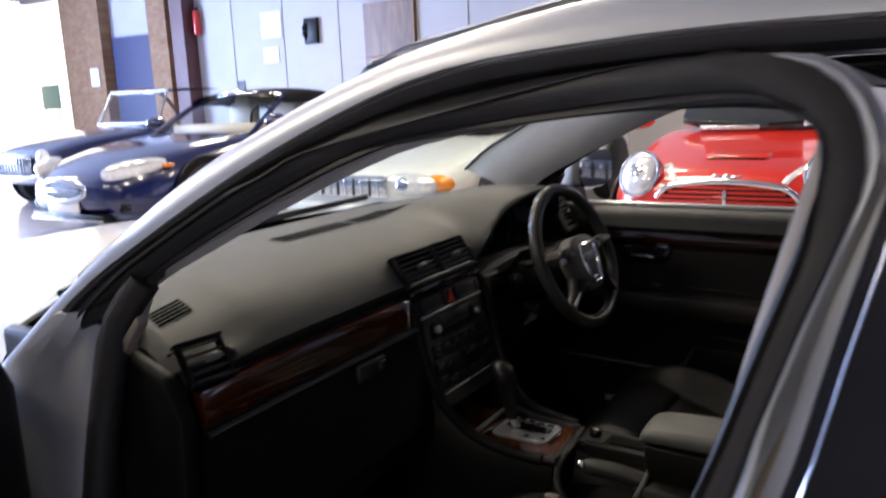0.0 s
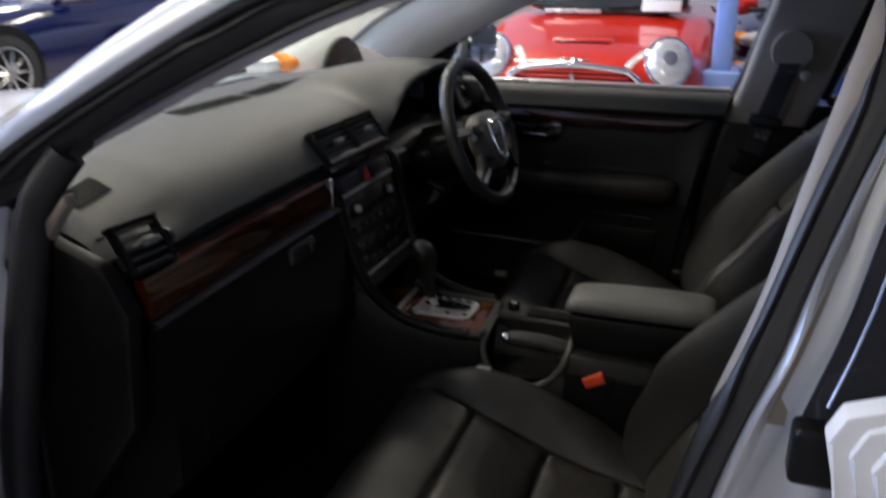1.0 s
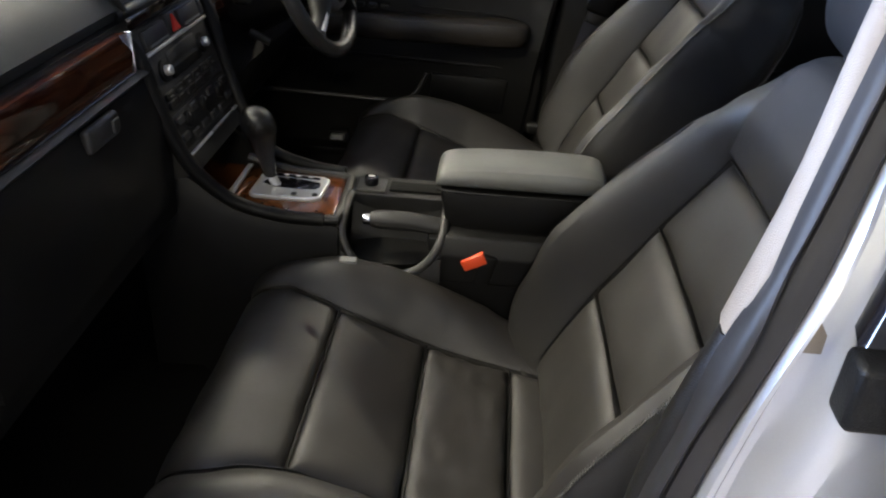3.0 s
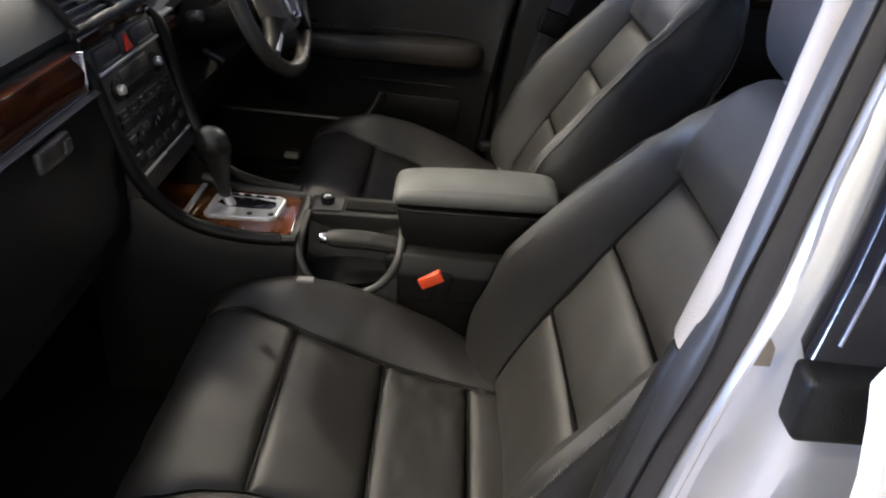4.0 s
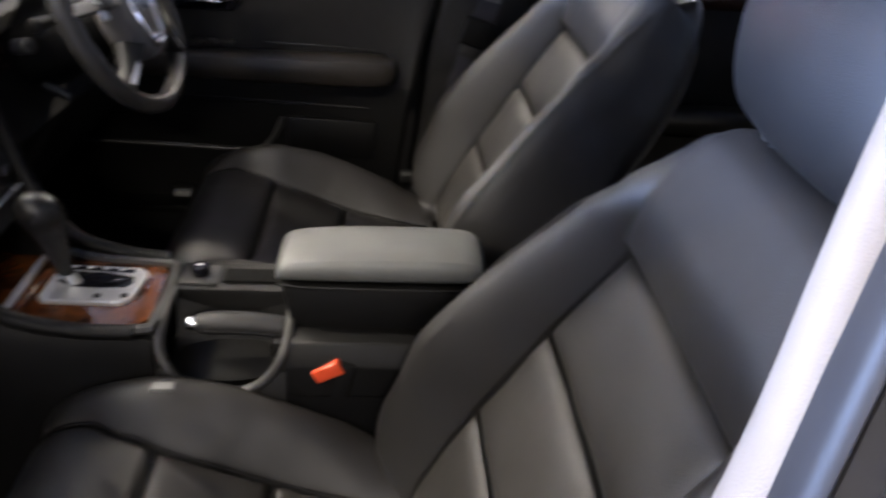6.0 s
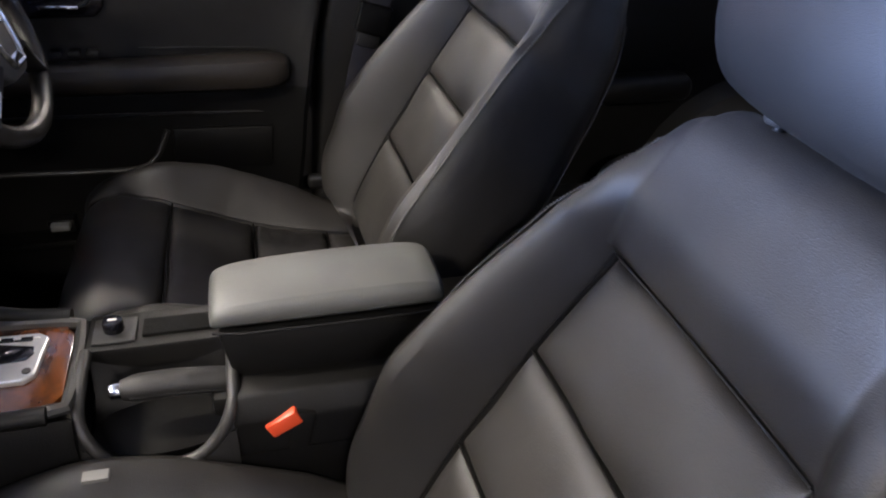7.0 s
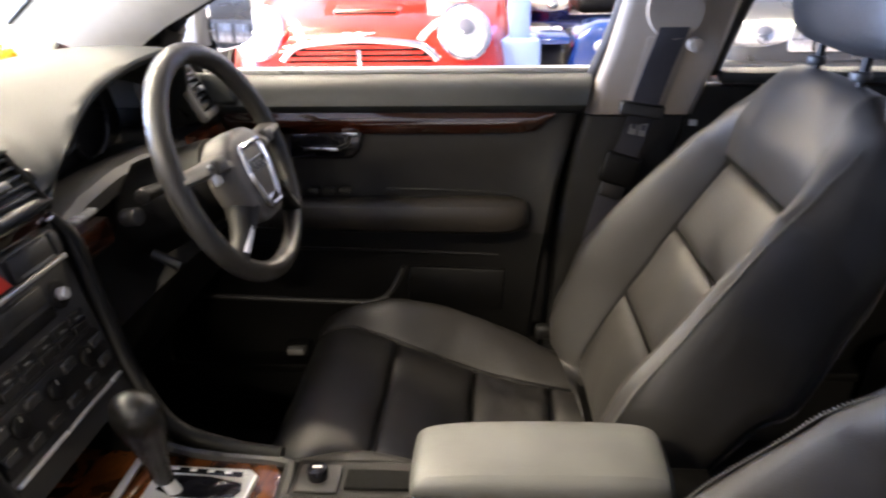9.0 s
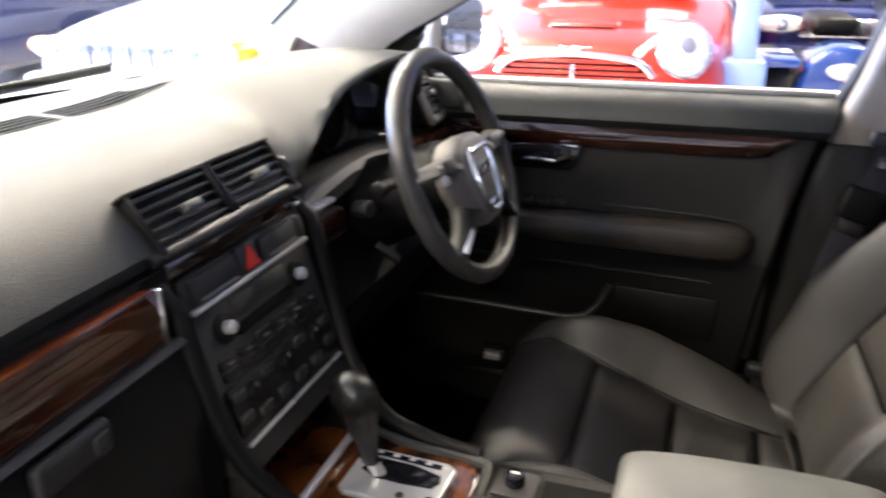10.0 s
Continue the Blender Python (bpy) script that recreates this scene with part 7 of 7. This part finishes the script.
for s in (-1, 1):
    bm = B()
    rings = []
    for k in range(9):
        a = k / 8
        c = Vector((CX + s * (0.50 + 0.34 * a), NOSE + 0.12 + 0.50 * a ** 1.5, 0.625 + 0.115 * a))
        w = 0.125 * math.sin(math.pi * (0.12 + 0.80 * a)) ** 0.7
        rings.append([c + Vector((s * 0.5 * w * math.cos(q) + s * 0.02, -0.7 * w * math.sin(q) * 0.4 - 0.04, 0.75 * w * math.sin(q))) for q in (2 * math.pi * j / 14 for j in range(14))])
    add_loft(bm, rings)
    hl = part("headlamp", bm, LENS, jc, "teardrop clear headlamp", sub=1)
    part("indicator", add_box(B(), (CX + s * 0.885, NOSE + 0.56, 0.705), (0.05, 0.12, 0.03), 0.01), AMBER, hl, "amber indicator lens")
    part("fog_lamp", cap(CX + s * 0.66, NOSE + 0.14, 0.335, 0.10, 0.045, 0.01, 0), BLACK, jc, "dark fog lamp recess")
    for y in (NOSE + 0.98, NOSE + 3.75):
        wheel_arch(jc, CX + s * 0.93, y, 0.345, s)
        wheel(jc, CX + s * 0.85, y, 0.345, 0.24, s)
    part("door_mirror", cap(CX + s * 1.0, NOSE + 1.95, 1.06, 0.12, 0.08, 0.12, 0), NAVY_PAINT, jc, "navy door mirror")
    part("seat", add_box(B(), (CX + s * 0.38, NOSE + 2.85, 1.05), (0.46, 0.16, 0.42), 0.07, 3, m=None), TAN, jc, "cream leather seat")
    part("headrest", add_box(B(), (CX + s * 0.38, NOSE + 2.85, 1.26), (0.26, 0.12, 0.18), 0.05, 3), TAN, jc, "cream leather headrest")
g = part("windscreen", add_grid(B(), 6, 12, lambda u, v: Vector((CX + (2 * v - 1) * (0.82 - 0.16 * u), NOSE + 1.55 + 0.22 * (2 * v - 1) ** 2 + 0.72 * u, 0.95 + 0.41 * u - 0.03 * (2 * v - 1) ** 2))), GLASS, jc, "clear raked windscreen")
g.visible_shadow = False
for s in (-1, 1):
    part("windscreen_pillar", add_tube(B(), [(CX + s * 0.83, NOSE + 1.75, 0.93), (CX + s * 0.66, NOSE + 2.49, 1.34)], 0.03, 8), NAVY_PAINT, jc)
part("windscreen_header", add_tube(B(), spline([(CX - 0.66, NOSE + 2.47, 1.33), (CX, NOSE + 2.27, 1.375), (CX + 0.66, NOSE + 2.47, 1.33)], 16), 0.026, 8), CHROME, jc)
bm = B()
rings = []
for y, w, z in ((2.28, 0.66, 1.37), (2.6, 0.68, 1.41), (3.1, 0.69, 1.42), (3.5, 0.70, 1.38), (3.85, 0.72, 1.22), (4.1, 0.75, 1.02)):
    rings.append([(CX - w * 1.14, NOSE + y, 1.24 if y < 3.3 else 0.98), (CX - w, NOSE + y, z - 0.05), (CX - w * 0.7, NOSE + y, z), (CX, NOSE + y, z + 0.025), (CX + w * 0.7, NOSE + y, z), (CX + w, NOSE + y, z - 0.05), (CX + w * 1.14, NOSE + y, 1.24 if y < 3.3 else 0.98)])
add_loft(bm, rings, closed=False)
part("soft_top", bm, SOFT_TOP, jc, "black fabric soft top", sub=1)
part("cabin_lining", add_box(B(), (CX, NOSE + 3.3, 1.12), (1.34, 0.12, 0.44), 0.04), TAN, jc, "cream cabin lining")
part("dashboard", add_box(B(), (CX, NOSE + 2.1, 0.98), (1.4, 0.3, 0.1), 0.03), TAN, jc, "cream dashboard")
wr = [(CX + 0.38 + 0.18 * math.cos(a), NOSE + 2.38, 1.06 + 0.18 * math.sin(a)) for a in (2 * math.pi * k / 24 for k in range(24))]
part("steering_wheel", add_tube(B(), wr, 0.016, 8, closed=True, up=(0, 1, 0)), BLACK, jc)

# old roadster with a chrome windscreen
CX, NOSE = -9.55, 4.4
vc = thing("vintage_roadster", (CX, NOSE + 2.0, 0), "dark blue old roadster with a chrome windscreen frame", "car", "parked cars")
ST = [(0.0, 0.62, 0.40, 0.52, 0.64, 0.70), (0.08, 0.74, 0.30, 0.56, 0.72, 0.78), (0.4, 0.80, 0.24, 0.66, 0.84, 0.88), (1.0, 0.81, 0.22, 0.76, 0.92, 0.97), (1.7, 0.81, 0.22, 0.84, 0.97, 1.02), (2.6, 0.81, 0.22, 0.86, 0.95, 0.97), (3.7, 0.79, 0.26, 0.82, 0.9, 0.93), (4.0, 0.66, 0.36, 0.6, 0.7, 0.75)]
part("body", shell(CX, NOSE, ST), NAVY_PAINT, vc, "dark blue bodywork", sub=1)
fr = [(CX - 0.70, NOSE + 1.75, 1.02), (CX - 0.64, NOSE + 2.0, 1.48), (CX + 0.64, NOSE + 2.0, 1.48), (CX + 0.70, NOSE + 1.75, 1.02)]
part("windscreen_frame", add_tube(B(), fr + [fr[0]], 0.028, 8), CHROME, vc, "chrome windscreen frame")
g = part("windscreen", add_grid(B(), 2, 4, lambda u, v: (CX + (2 * v - 1) * (0.70 - 0.06 * u), NOSE + 1.75 + 0.25 * u, 1.02 + 0.46 * u)), GLASS, vc)
g.visible_shadow = False
part("hood_frame", add_tube(B(), spline([(CX - 0.64, NOSE + 2.0, 1.49), (CX - 0.6, NOSE + 2.8, 1.50), (CX - 0.66, NOSE + 3.3, 1.05)], 12), 0.03, 8), BROWNDOOR, vc)
part("hood", add_grid(B(), 6, 6, lambda u, v: (CX + (2 * v - 1) * 0.64, NOSE + 2.0 + 1.0 * u, 1.49 + 0.03 * math.sin(math.pi * u))), SOFT_TOP, vc, "dark fabric hood")
part("grille_frame", add_box(B(), (CX, NOSE - 0.02, 0.60), (0.72, 0.10, 0.24), 0.05, 3), CHROME, vc, "chrome grille surround")
for k in range(9):
    part("grille_bar", add_box(B(), (CX - 0.28 + 0.07 * k, NOSE - 0.072, 0.60), (0.028, 0.012, 0.19), 0.004), BLACK, vc)
part("bumper", add_tube(B(), spline([(CX - 0.78, NOSE + 0.12, 0.42), (CX - 0.5, NOSE - 0.10, 0.42), (CX + 0.5, NOSE - 0.10, 0.42), (CX + 0.78, NOSE + 0.12, 0.42)], 20), 0.05, 10), CHROME, vc)
for s in (-1, 1):
    part("headlamp", cap(CX + s * 0.58, NOSE - 0.0, 0.68, 0.10, 0.10, 0.05, 5), LENS, vc, "round clear headlamp")
    for y in (NOSE + 0.7, NOSE + 3.2):
        wheel_arch(vc, CX + s * 0.80, y, 0.31, s)
        wheel(vc, CX + s * 0.74, y, 0.31, 0.17, s)

# blue quad bike behind the post
QX, QY = 0.98, 4.5
qb = thing("quad_bike", (QX, QY, 0), "bright blue quad bike with knobbly black tyres", "quad bike")
part("front_cowl", add_prism(B(), [(QX - 0.26, 0.40), (QX + 0.26, 0.40), (QX + 0.20, 0.62), (QX + 0.08, 0.70), (QX - 0.08, 0.70), (QX - 0.20, 0.62)], "y", QY - 0.35, QY + 0.1, 0.04, 3), BLUE_PAINT, qb)
for s in (-1, 1):
    part("mudguard", add_box(B(), (QX + s * 0.36, QY - 0.1, 0.60), (0.24, 0.6, 0.05), 0.02), BLUE_PAINT, qb)
    for y in (QY - 0.1, QY + 1.05):
        w = wheel(qb, QX + s * 0.38, y, 0.28, 0.22, s, 5)
    part("handlebar_grip", add_tube(B(), [(QX, QY + 0.15, 0.92), (QX + s * 0.22, QY + 0.18, 0.98), (QX + s * 0.40, QY + 0.26, 0.97)], 0.018, 8), BLACK, qb)
part("seat", add_box(B(), (QX, QY + 0.7, 0.75), (0.28, 0.75, 0.12), 0.05, 3), BLACK, qb)
part("headlamp", cap(QX, QY - 0.36, 0.56, 0.10, 0.05, 0.02, 0), LENS, qb)
part("frame", add_box(B(), (QX, QY + 0.5, 0.42), (0.3, 1.3, 0.2), 0.04), BLACK, qb)
